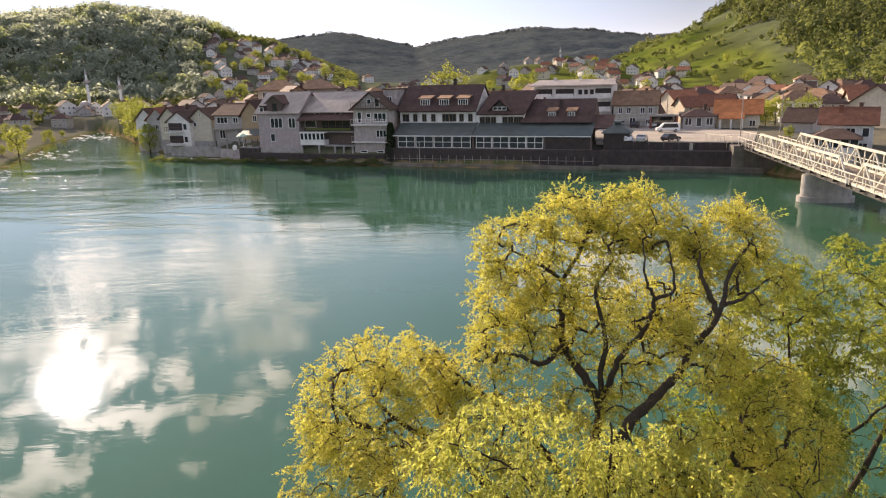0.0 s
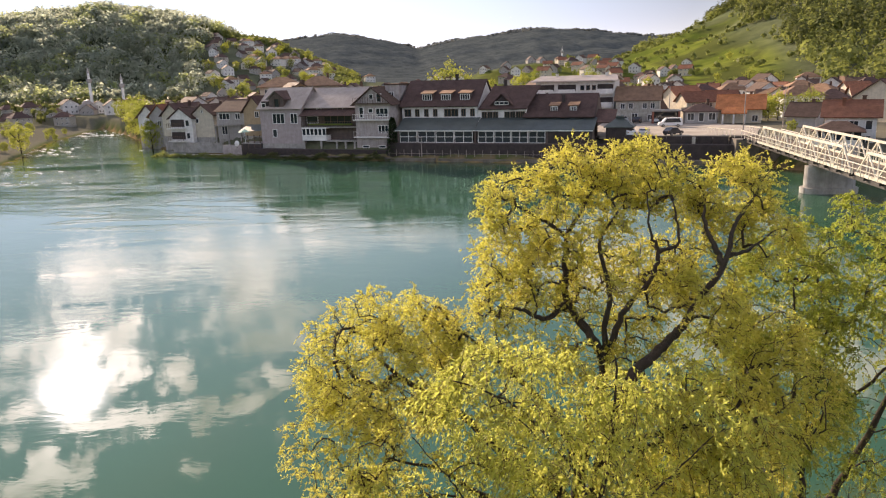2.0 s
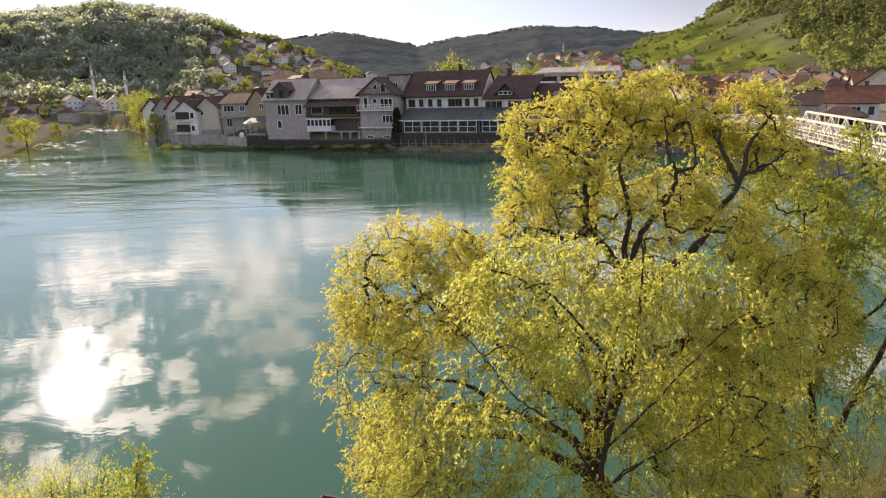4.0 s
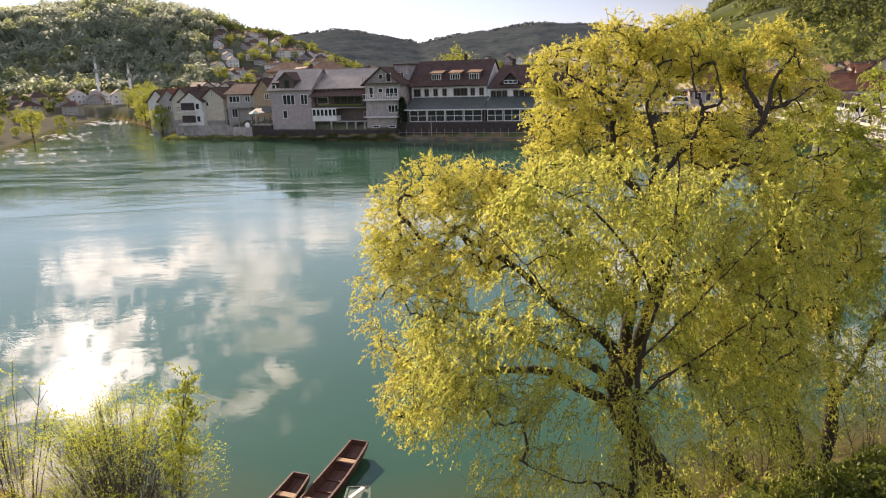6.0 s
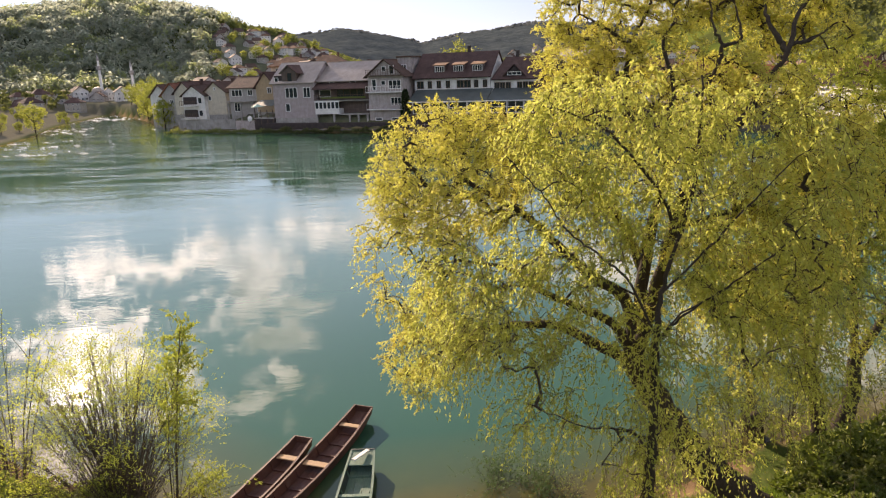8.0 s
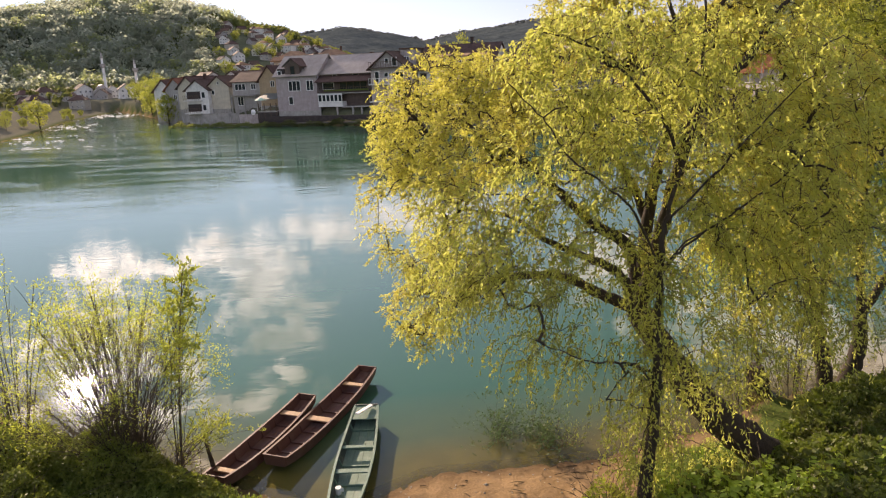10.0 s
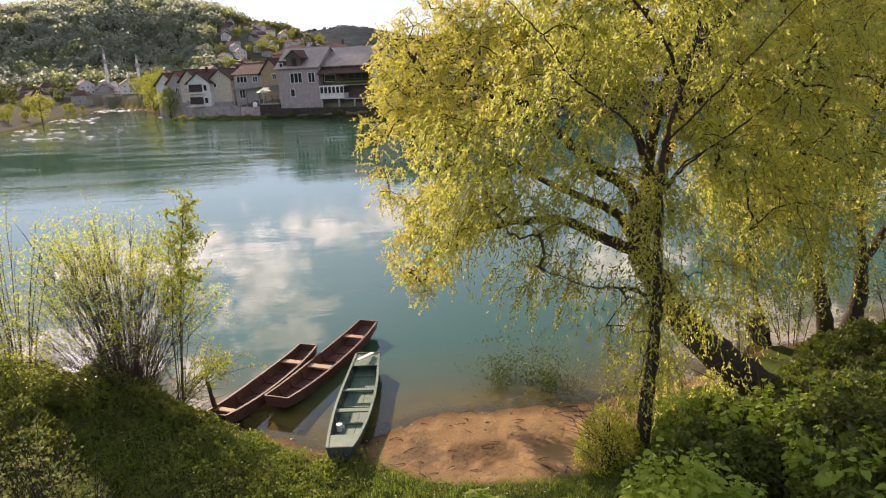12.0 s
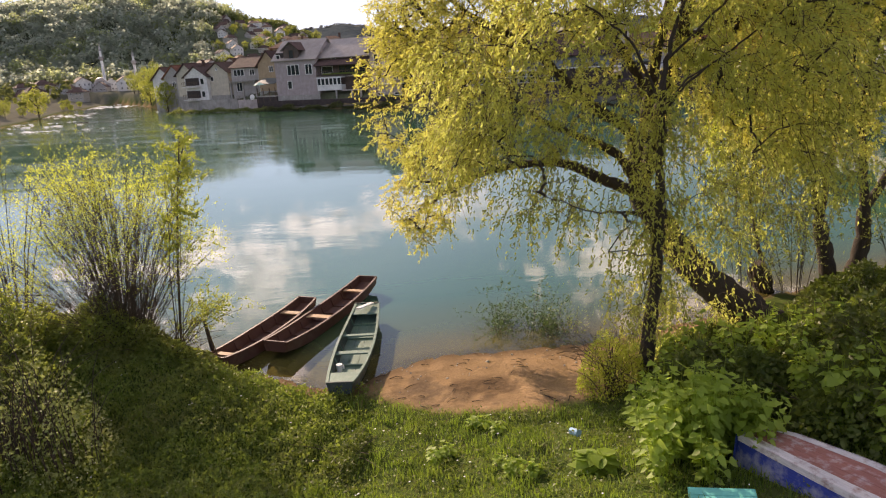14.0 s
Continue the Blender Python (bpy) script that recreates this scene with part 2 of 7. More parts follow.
def ground_material():
    """Grass, sand and mud by the water, meadow and woodland floor farther off: each by its zone on the sheet."""
    m, n = material("ground_cover")
    pos = n.add("ShaderNodeNewGeometry").outputs["Position"]
    zone = {k: n.add("ShaderNodeAttribute", attribute_name=k).outputs["Fac"] for k in ("sand", "damp", "meadow", "wood", "ridge", "town")}
    fine, mid, wide = n.noise(pos, 9.0, 5, 0.7), n.noise(pos, 1.3, 5, 0.6), n.noise(pos, 0.03, 5, 0.6)
    grass = n.mix(mid, (0.040, 0.060, 0.016), (0.095, 0.13, 0.035))
    grass = n.mix(n.ramp(fine, [(0.5, (0, 0, 0)), (0.75, (0.6, 0.6, 0.6))]), grass, (0.14, 0.10, 0.055))
    sand = n.mix(mid, (0.20, 0.13, 0.070), (0.40, 0.27, 0.15))
    sand = n.mix(n.ramp(n.noise(pos, 0.9, 4, 0.6, w=2.0), [(0.52, (0, 0, 0)), (0.64, (0.75, 0.75, 0.75))]), sand, (0.13, 0.095, 0.065))
    sand = n.mix(0.6, sand, n.ramp(n.noise(pos, 22, 4, 0.75), [(0.3, (0.62, 0.60, 0.58)), (0.7, (1.2, 1.2, 1.2))]), "MULTIPLY")
    meadow = n.mix(n.ramp(wide, [(0.35, (0, 0, 0)), (0.65, (1, 1, 1))]), (0.070, 0.10, 0.020), (0.17, 0.20, 0.040))
    meadow = n.mix(n.ramp(n.noise(pos, 0.012, 6, 0.6, dist=0.8), [(0.48, (0, 0, 0)), (0.56, (0.75, 0.75, 0.75))]), meadow, (0.060, 0.068, 0.026))
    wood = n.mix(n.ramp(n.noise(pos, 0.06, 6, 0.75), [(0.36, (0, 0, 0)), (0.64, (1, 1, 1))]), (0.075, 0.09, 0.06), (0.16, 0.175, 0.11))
    # far forest tinted blue-grey, which paints the distance haze into its colour
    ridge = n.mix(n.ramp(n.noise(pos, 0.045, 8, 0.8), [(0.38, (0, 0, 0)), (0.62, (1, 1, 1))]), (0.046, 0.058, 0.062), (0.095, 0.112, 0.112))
    town = n.mix(mid, (0.10, 0.10, 0.075), (0.20, 0.19, 0.15))
    sand = n.mix(n.math("MULTIPLY", zone["damp"], n.ramp(fine, [(0.25, (1, 1, 1)), (0.75, (0.45, 0.45, 0.45))])), sand, (0.085, 0.058, 0.038))
    c = n.mix(zone["sand"], grass, sand)
    c = n.mix(zone["meadow"], c, meadow)
    c = n.mix(zone["wood"], c, wood)
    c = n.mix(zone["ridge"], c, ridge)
    c = n.mix(zone["town"], c, town)
    h = n.math("ADD", fine, n.math("MULTIPLY", mid, 2.0))
    b = n.add("ShaderNodeBump", {"Height": h, "Strength": 0.7, "Distance": 0.05})
    p = n.add("ShaderNodeBsdfPrincipled", {"Base Color": c, "Roughness": 1.0, "Normal": b.outputs[0], "Specular IOR Level": 0.0})
    n.add("ShaderNodeOutputMaterial", {0: p.outputs[0]})
    return m


def water_material():
    """Green, silty river water: gloss by Fresnel over a cloudy body that clears over the shallows."""
    m, n = material("river_water")
    pos = n.add("ShaderNodeNewGeometry").outputs["Position"]
    depth = n.add("ShaderNodeAttribute", attribute_name="depth").outputs["Fac"]
    rush = n.add("ShaderNodeAttribute", attribute_name="rush").outputs["Fac"]
    drift = n.vmath("MULTIPLY", pos, (0.55, 1.0, 1.0))
    small = n.noise(drift, 3.4, 4, 0.6, dist=0.5)
    swell = n.noise(drift, 0.33, 4, 0.55, dist=0.8)
    calm = n.noise(drift, 0.07, 3, 0.5)
    height = n.math("ADD", n.math("MULTIPLY", small, n.math("MULTIPLY", calm, 0.016)), n.math("MULTIPLY", swell, 0.060))
    open_water = n.add("ShaderNodeAttribute", attribute_name="open").outputs["Fac"]
    lanes = n.noise(n.vmath("MULTIPLY", pos, (0.30, 1.0, 1)), 0.11, 5, 0.6, dist=1.8)
    lane = n.ramp(lanes, [(0.43, (0.35, 0.35, 0.35)), (0.58, (1.6, 1.6, 1.6))])
    open_water = n.math("MULTIPLY", open_water, lane)
    chop = n.math("MULTIPLY", n.math("MULTIPLY", n.noise(n.vmath("MULTIPLY", pos, (0.7, 1.3, 1)), 1.7, 4, 0.65, dist=0.6), open_water), 0.075)
    height = n.math("ADD", height, chop)
    rough_water = n.math("MULTIPLY", n.math("MULTIPLY", n.noise(n.vmath("MULTIPLY", pos, (0.4, 1.5, 1)), 0.5, 5, 0.58, dist=1.4), n.math("MULTIPLY", rush, n.ramp(lanes, [(0.46, (0.1, 0.1, 0.1)), (0.56, (1, 1, 1))]))), 0.36)
    b = n.add("ShaderNodeBump", {"Height": n.math("ADD", height, rough_water), "Strength": 1.0, "Distance": 0.13})
    body = n.mix(n.noise(pos, 0.05, 4, 0.6), (0.030, 0.095, 0.058), (0.040, 0.113, 0.070))
    shoal = n.mix(n.noise(pos, 1.4, 4, 0.6), (0.115, 0.098, 0.026), (0.18, 0.148, 0.042))
    body = n.mix(n.ramp(depth, [(0.02, (1, 1, 1)), (0.12, (0.85, 0.85, 0.85)), (0.24, (0.40, 0.40, 0.40)), (0.6, (0, 0, 0))]), body, shoal)
    silt = n.add("ShaderNodeBsdfDiffuse", {0: body})
    clear = n.add("ShaderNodeBsdfTransparent", {0: (0.78, 0.90, 0.80, 1)})
    murk = n.ramp(depth, [(0.0, (0.45, 0.45, 0.45)), (0.05, (0.80, 0.80, 0.80)), (0.3, (0.92, 0.92, 0.92)), (0.7, (1, 1, 1))])
    under = n.add("ShaderNodeMixShader", {0: murk, 1: clear.outputs[0], 2: silt.outputs[0]})
    gloss = n.add("ShaderNodeBsdfGlossy", {0: (1, 1, 1, 1), "Roughness": 0.0, "Normal": b.outputs[0]})
    fresnel = n.add("ShaderNodeFresnel", {"IOR": 1.34, "Normal": b.outputs[0]})
    s = n.add("ShaderNodeMixShader", {0: fresnel.outputs[0], 1: under.outputs[0], 2: gloss.outputs[0]})
    n.add("ShaderNodeOutputMaterial", {0: s.outputs[0]})
    return m


M_GROUND, M_WATER = ground_material(), water_material()
M_FOAM = plain("river_foam", (0.82, 0.85, 0.85), 0.8, vary=0.15)
M_MAUVE = plain("mauve_render", (0.40, 0.335, 0.325), 0.9, streaks=0.25)
M_WHITE = plain("white_render", (0.74, 0.72, 0.68), 0.85, streaks=0.3)
# white render darkened to hold the shade of the river fronts; streaks are stains
M_DULL = plain("shade_toned_white_render", (0.44, 0.385, 0.36), 0.9, vary=0.3, streaks=0.5)
M_CREAM = plain("cream_render", (0.58, 0.52, 0.41), 0.9, streaks=0.25)
M_GREY = plain("grey_render", (0.41, 0.385, 0.36), 0.9, streaks=0.35)
M_OCHRE = plain("ochre_render", (0.43, 0.32, 0.20), 0.9, streaks=0.2)
M_STONEW = plain("pale_stone_wall", (0.45, 0.42, 0.36), 0.9, vary=0.35, scale=1.5, grain=6, bump=0.5, streaks=0.25)
M_LEDGE = plain("dark_stone_ledge", (0.17, 0.150, 0.122), 0.9, vary=0.4, scale=0.7, grain=9, bump=0.5, streaks=0.5)
M_CONCRETE = plain("weathered_concrete", (0.36, 0.34, 0.31), 0.9, vary=0.35, scale=0.8, grain=12, bump=0.4, streaks=0.5)
# real boarding, and also the painted shade of the loggia recesses
M_DARKWALL = plain("dark_boarding_and_recess_shade", (0.055, 0.042, 0.038), 0.8, vary=0.35, streaks=0.3)
M_BROWNWALL = plain("brown_boarding", (0.13, 0.095, 0.08), 0.8, vary=0.3, streaks=0.3)
M_FRAME = plain("white_window_frame", (0.78, 0.77, 0.74), 0.5, vary=0.1)
M_DARKFRAME = plain("brown_window_frame", (0.11, 0.07, 0.045), 0.6)
M_GLASS = glass_material("window_glass")
M_GREENSHEET = plain("green_sheet_roof", (0.078, 0.100, 0.094), 0.45, vary=0.3, scale=0.6, streaks=0.2, spec=0.5)
M_GREYSHEET = plain("pale_grey_sheet_roof", (0.37, 0.32, 0.28), 0.5, vary=0.25, scale=0.6, streaks=0.3)
M_TILEBROWN = roof_tiles("brown_roof_tiles", (0.128, 0.086, 0.068))
M_TILEDARK = roof_tiles("dark_roof_tiles", (0.120, 0.078, 0.068))
M_TILERED = roof_tiles("red_roof_tiles", (0.29, 0.13, 0.08))
M_TILEORANGE = roof_tiles("orange_roof_tiles", (0.48, 0.19, 0.08))
M_TILETAN = roof_tiles("tan_roof_tiles", (0.30, 0.19, 0.12))
M_STEEL = plain("cream_painted_steel", (0.62, 0.59, 0.48), 0.55, vary=0.2, scale=1.0, streaks=0.35)
M_IRON = plain("dark_iron", (0.05, 0.048, 0.045), 0.6, metal=0.3)
M_DECK = wood_material("bridge_planks", (0.24, 0.19, 0.14))
M_ASPHALT = plain("worn_asphalt", (0.36, 0.32, 0.27), 0.95, vary=0.25, scale=0.25, grain=14, bump=0.3)
M_BARK = bark_material("willow_bark", (0.060, 0.045, 0.033))
M_TWIG = plain("twig_bark", (0.15, 0.105, 0.05), 0.85, vary=0.3)
M_STEM = plain("shrub_stem", (0.085, 0.060, 0.040), 0.85, vary=0.35)
M_WILLOW = leafy("willow_leaves", (0.34, 0.345, 0.070), (0.64, 0.59, 0.125), (0.78, 0.75, 0.15), 0.56, tips=(0.67, 0.55, 0.135))
M_WILLOW2 = leafy("fresh_willow_leaves", (0.25, 0.31, 0.040), (0.52, 0.54, 0.070), (0.66, 0.72, 0.11), 0.62)
M_ALDER = leafy("green_tree_leaves", (0.20, 0.22, 0.040), (0.43, 0.44, 0.070), (0.50, 0.58, 0.10), 0.48)
M_FRESH = leafy("young_willow_leaves", (0.27, 0.30, 0.065), (0.55, 0.55, 0.125), (0.68, 0.70, 0.16), 0.60)
M_OLIVE = leafy("olive_sapling_leaves", (0.10, 0.115, 0.030), (0.22, 0.24, 0.055), (0.28, 0.31, 0.07), 0.35)
M_DROWNED = leafy("silted_green_leaves", (0.045, 0.085, 0.035), (0.10, 0.16, 0.055), (0.14, 0.22, 0.06), 0.3)
M_PALEBUSH = leafy("pale_bush_leaves", (0.10, 0.13, 0.04), (0.31, 0.34, 0.11), (0.40, 0.46, 0.13), 0.42, tips=(0.30, 0.29, 0.13))
M_BROAD = leafy("broad_leaves", (0.14, 0.22, 0.035), (0.32, 0.42, 0.070), (0.56, 0.70, 0.08), 0.5)
# bramble green darkened to include the tree shade over the right bank
M_BRAMBLE = leafy("shade_dark_bramble_leaves", (0.034, 0.056, 0.013), (0.145, 0.19, 0.034), (0.27, 0.36, 0.04), 0.24, tips=(0.125, 0.12, 0.04))
# lighter copy of the bramble colour, without that shade, for the left bank
M_TANGLE = leafy("lighter_bramble_leaves", (0.060, 0.088, 0.022), (0.22, 0.26, 0.055), (0.38, 0.46, 0.06), 0.42, tips=(0.19, 0.17, 0.06))
M_WEED = leafy("weed_leaves", (0.050, 0.080, 0.020), (0.20, 0.25, 0.048), (0.32, 0.42, 0.055), 0.40, tips=(0.155, 0.15, 0.05))
M_GRASS = leafy("grass_blades", (0.070, 0.125, 0.018), (0.17, 0.25, 0.036), (0.30, 0.44, 0.04), 0.42, tips=(0.18, 0.20, 0.05))
# leaf colours lifted and greyed: the haze over the left hill is painted in
M_HILLTREE = leafy("hazed_hill_tree_leaves", (0.38, 0.42, 0.35), (0.42, 0.46, 0.375), (0.48, 0.53, 0.40), 0.80, patch=0.02, spec=0.02)
# blue-grey tint carries the painted haze of the far ridge
M_FARWOOD = leafy("hazed_far_wood_leaves", (0.115, 0.135, 0.140), (0.145, 0.165, 0.165), (0.20, 0.22, 0.22), 0.5, patch=0.006, spec=0.02)
M_TOWNTREE = leafy("town_tree_leaves", (0.13, 0.17, 0.045), (0.28, 0.30, 0.075), (0.42, 0.46, 0.08), 0.5, patch=0.3, spec=0.1)
M_TOWNPALE = leafy("young_town_leaves", (0.20, 0.23, 0.05), (0.36, 0.37, 0.08), (0.52, 0.55, 0.10), 0.5, patch=0.3, spec=0.1)
M_HEDGE = leafy("hedge_leaves", (0.10, 0.125, 0.048), (0.21, 0.235, 0.080), (0.32, 0.36, 0.09), 0.45, patch=0.05, spec=0.05)
# both lifted towards the same painted haze as the other hill trees
M_HILLPALE = leafy("hazed_young_hill_leaves", (0.34, 0.39, 0.21), (0.40, 0.45, 0.24), (0.47, 0.53, 0.25), 0.80, patch=0.02, spec=0.02)
M_HILLOLD = leafy("hazed_old_hill_leaves", (0.25, 0.29, 0.215), (0.29, 0.33, 0.24), (0.36, 0.40, 0.27), 0.75, patch=0.02, spec=0.02)
M_DARKWOOD = leafy("dark_wood_leaves", (0.060, 0.072, 0.034), (0.125, 0.14, 0.056), (0.18, 0.21, 0.06), 0.4, patch=0.04, spec=0.03)
M_CONIFER = leafy("conifer_needles", (0.024, 0.036, 0.020), (0.055, 0.075, 0.035), (0.08, 0.11, 0.04), 0.25, patch=0.05, spec=0.05)
M_BOATWOOD = wood_material("tarred_boat_wood", (0.11, 0.050, 0.036), 0.6, wear=(0.17, 0.12, 0.09))
M_SEATWOOD = wood_material("bare_seat_wood", (0.42, 0.27, 0.15), 0.7, wear=(0.25, 0.2, 0.15))
M_BOATGREEN = wood_material("faded_green_boat_paint", (0.115, 0.195, 0.145), 0.6, wear=(0.25, 0.29, 0.24), amount=0.5)
M_BOATDARK = wood_material("dark_green_boat_paint", (0.055, 0.075, 0.065), 0.6)


# ---- mesh helpers ----
def mesh_object(name, bm, mat, smooth=False):
    me = bpy.data.meshes.new(name)
    bm.to_mesh(me)
    bm.free()
    if mat:
        me.materials.append(mat)
    if smooth:
        me.polygons.foreach_set("use_smooth", [True] * len(me.polygons))
    return new(name, me)


def part(name, bm, mat, parent, label="", smooth=False):
    ob = mesh_object(name, bm, mat, smooth)
    ob.parent = parent
    if label:
        ob["label"] = label
    return ob


def share(name, src, parent, m):
    """Another piece on the same mesh."""
    ob = new(name, src.data)
    ob.parent = parent
    ob.matrix_basis = m
    return ob


def thing(name, m, label, category, group="", kind=""):
    ob = new(name)
    ob.matrix_world = m
    ob.empty_display_size = 0.3
    return tagged(ob, label, category, group, kind)


def add_box(bm, centre, size, rot=None, bevel=0.0):
    r = bmesh.ops.create_cube(bm, size=1.0)
    vs = r["verts"]
    m = Matrix.Translation(centre) @ (rot or Matrix()) @ Matrix.Diagonal((*size, 1))
    bmesh.ops.transform(bm, matrix=m, verts=vs)
    if bevel:
        es = list({e for v in vs for e in v.link_edges})
        bmesh.ops.bevel(bm, geom=es, offset=bevel, segments=1, affect="EDGES")


def box(centre, size, rot=None, bevel=0.0):
    bm = bmesh.new()
    add_box(bm, centre, size, rot, bevel)
    return bm


def add_beam(bm, a, b, w, h):
    """A straight square bar from a to b."""
    a, b = Vector(a), Vector(b)
    d = b - a
    rot = d.to_track_quat("X", "Z").to_matrix().to_4x4()
    add_box(bm, (a + b) / 2, (d.length, w, h), rot)


def beam(a, b, w, h):
    bm = bmesh.new()
    add_beam(bm, a, b, w, h)
    return bm


def add_solid(bm, points, shift):
    """A flat polygon drawn out along a vector."""
    lo = [bm.verts.new(p) for p in points]
    hi = [bm.verts.new(Vector(p) + Vector(shift)) for p in points]
    k = len(points)
    bm.faces.new(lo[::-1])
    bm.faces.new(hi)
    for i in range(k):
        bm.faces.new((lo[i], lo[(i + 1) % k], hi[(i + 1) % k], hi[i]))


def solid(points, shift):
    bm = bmesh.new()
    add_solid(bm, points, shift)
    bmesh.ops.recalc_face_normals(bm, faces=bm.faces)
    return bm


def arrays_mesh(name, verts, faces, mat, smooth=False):
    """A mesh from numpy arrays of places and of equal-sided faces."""
    verts, faces = np.asarray(verts, np.float32), np.asarray(faces, np.int32)
    k = faces.shape[1]
    me = bpy.data.meshes.new(name)
    me.vertices.add(len(verts))
    me.vertices.foreach_set("co", verts.ravel())
    me.loops.add(faces.size)
    me.loops.foreach_set("vertex_index", faces.ravel())
    me.polygons.add(len(faces))
    me.polygons.foreach_set("loop_start", np.arange(0, faces.size, k, dtype=np.int32))
    me.polygons.foreach_set("loop_total", np.full(len(faces), k, np.int32))
    if smooth:
        me.polygons.foreach_set("use_smooth", np.ones(len(faces), bool))
    me.update(calc_edges=True)
    if mat:
        me.materials.append(mat)
    return me


# ---- the lie of the land ----
FAR_SHORE = [(-122, 228), (-100, 200), (-86, 178.5), (-71, 154), (-61.5, 146.6), (-43.0, 134.0), (-27.6, 124.7), (-12.6, 119.9), (7.8, 113), (21.2, 111),
             (34.2, 109.6), (44.0, 107.6), (46, 99), (53, 88), (68, 78), (120, 60), (300, 20)]
NEAR_SHORE = [(300, -40), (120, 5), (60, 16), (30, 21), (16, 19), (10.7, 17.2), (7.2, 15.9), (5.3, 14.5), (4.0, 13.9), (2.3, 13.1), (0.2, 12.8), (-1.6, 12.5),
              (-2.4, 11.9), (-3.1, 11.2), (-3.8, 11.1), (-5.0, 11.8), (-6.0, 12.3), (-7.2, 12.6), (-9.7, 13.8), (-12.2, 14.7), (-16, 17), (-26, 25),
              (-60, 60), (-78, 98), (-90, 134), (-108, 175)]
RIVER = np.array(FAR_SHORE + NEAR_SHORE, float)


def river_distance(x, y):
    """Distance to the shore, positive on land, and whether the nearest shore is the far one."""
    x, y = np.asarray(x, float), np.asarray(y, float)
    best, far, inside = np.full(x.shape, 1e9), np.zeros(x.shape, bool), np.zeros(x.shape, bool)
    k = len(RIVER)
    for i in range(k):
        (ax, ay), (bx, by) = RIVER[i], RIVER[(i + 1) % k]
        t = np.clip(((x - ax) * (bx - ax) + (y - ay) * (by - ay)) / ((bx - ax) ** 2 + (by - ay) ** 2), 0, 1)
        d = np.hypot(x - ax - t * (bx - ax), y - ay - t * (by - ay))
        near = d < best
        best, far = np.where(near, d, best), np.where(near, i < len(FAR_SHORE) - 1, far)
        if ay != by:
            cross = ((ay > y) != (by > y)) & (x < (bx - ax) * (y - ay) / (by - ay) + ax)
            inside ^= cross
    return np.where(inside, -best, best), far


def step(a, b, v):
    t = np.clip((v - a) / (b - a), 0, 1)
    return t * t * (3 - 2 * t)


def bumps(x, y, size, seed=0.0):
    """A soft random field between about -1 and 1."""
    s = np.zeros_like(x)
    for i in range(5):
        a, q = 1.3 + i * 2.4 + seed, (1.0 + 0.47 * i) * 2 * math.pi / size
        s += np.sin((x * math.cos(a) + y * math.sin(a)) * q + 1.7 * i + seed + 0.8 * np.sin((x * math.sin(a * 1.7) - y * math.cos(a)) * q * 0.6)) / (1 + 0.5 * i)
    return s / 2.2


LEFT_HILL = ([-75, -60, -45, -33.6, -30.2, -26.9, -25, -22.8, -20.8, -18.8, -15.3, -12, -9, -5], [2.4, 3.3, 3.5, 3.35, 3.65, 4.4, 3.95, 3.75, 3.4, 2.7, 2.0, 0.6, -0.7, -1.4])
BACK_RIDGE = ([-40, -20, -15.3, -12, -10.2, -6.2, -4.1, -1.2, 1.9, 5.5, 9.9, 14.2, 20, 40, 90], [2.1, 2.6, 2.65, 2.95, 3.1, 2.4, 1.9, 2.4, 2.75, 3.15, 2.8, 2.2, 2.2, 3, 3])
RIGHT_HILL = ([5, 9, 12, 15.9, 18.2, 20.8, 25, 30, 40, 60, 90], [-1.2, -0.3, 0.7, 1.9, 2.7, 4.0, 6.4, 8.6, 10.5, 9.5, 6.0])


def height(x, y):
    x, y = np.asarray(x, float), np.asarray(y, float)
    d, far = river_distance(x, y)
    r, az = np.hypot(x, y), np.degrees(np.arctan2(x, y))
    near = np.interp(d, [0, 0.8, 2, 4, 5.5, 7, 9, 15, 40, 200], [0.0, 0.07, 0.15, 0.32, 0.68, 1.05, 1.4, 2.1, 3.2, 6.0])
    near = near + step(0.2, 1.8, d) * (0.55 * np.exp(-((x + 6.9) ** 2 + (y - 10.6) ** 2) / 5) + 0.75 * np.exp(-((x + 10) ** 2 + (y - 11.6) ** 2) / 9)
                                       + 0.45 * np.exp(-((x - 6) ** 2 + (y - 10.5) ** 2) / 9) - 0.10 * np.exp(-((x + 3) ** 2 / 0.5 + (y - 9.0) ** 2 / 4)))
    near = near + np.where(r < 60, 0.05 * bumps(x, y, 2.3) * step(0.2, 2, d) + 0.02 * bumps(x, y, 0.7, 2), 0)
    bank = np.interp(d, [0, 0.4, 1.2, 2.5, 8, 30], [0.0, 0.5, 1.6, 3.3, 3.9, 4.0])
    land = np.where(far, bank, near)
    bed = -np.interp(-d, [0, 1, 3, 8, 20], [0, 0.22, 0.7, 1.7, 2.6])
    z = np.where(d > 0, land, bed)
    front = step(75, 60, np.abs(az))

    def crest(table, dist):
        return np.maximum(0, 15 + dist * np.tan(np.radians(np.interp(az, *table))))

    left = crest(LEFT_HILL, 480) * step(0, 1, (r - 282 - 50 * step(-19, -23, az)) / (192 - 42 * step(-19, -23, az))) * (1 - 0.55 * step(500, 1000, r)) * step(-85, -70, az)
    back = crest(BACK_RIDGE, 2200) * step(800, 2200, r) * (1 - 0.3 * step(2300, 3500, r)) * step(-60, -45, az) * step(120, 95, az)
    right = crest(RIGHT_HILL, 760) * step(230, 760, r) * (1 - 0.2 * step(800, 1400, r)) * step(110, 90, az)
    mid = 17 * step(230, 470, r) * np.exp(-((az - 7) / 9) ** 2) * (1 - 0.3 * step(560, 900, r))
    behind = 75 * step(150, 700, r) * step(70, 100, np.abs(az))
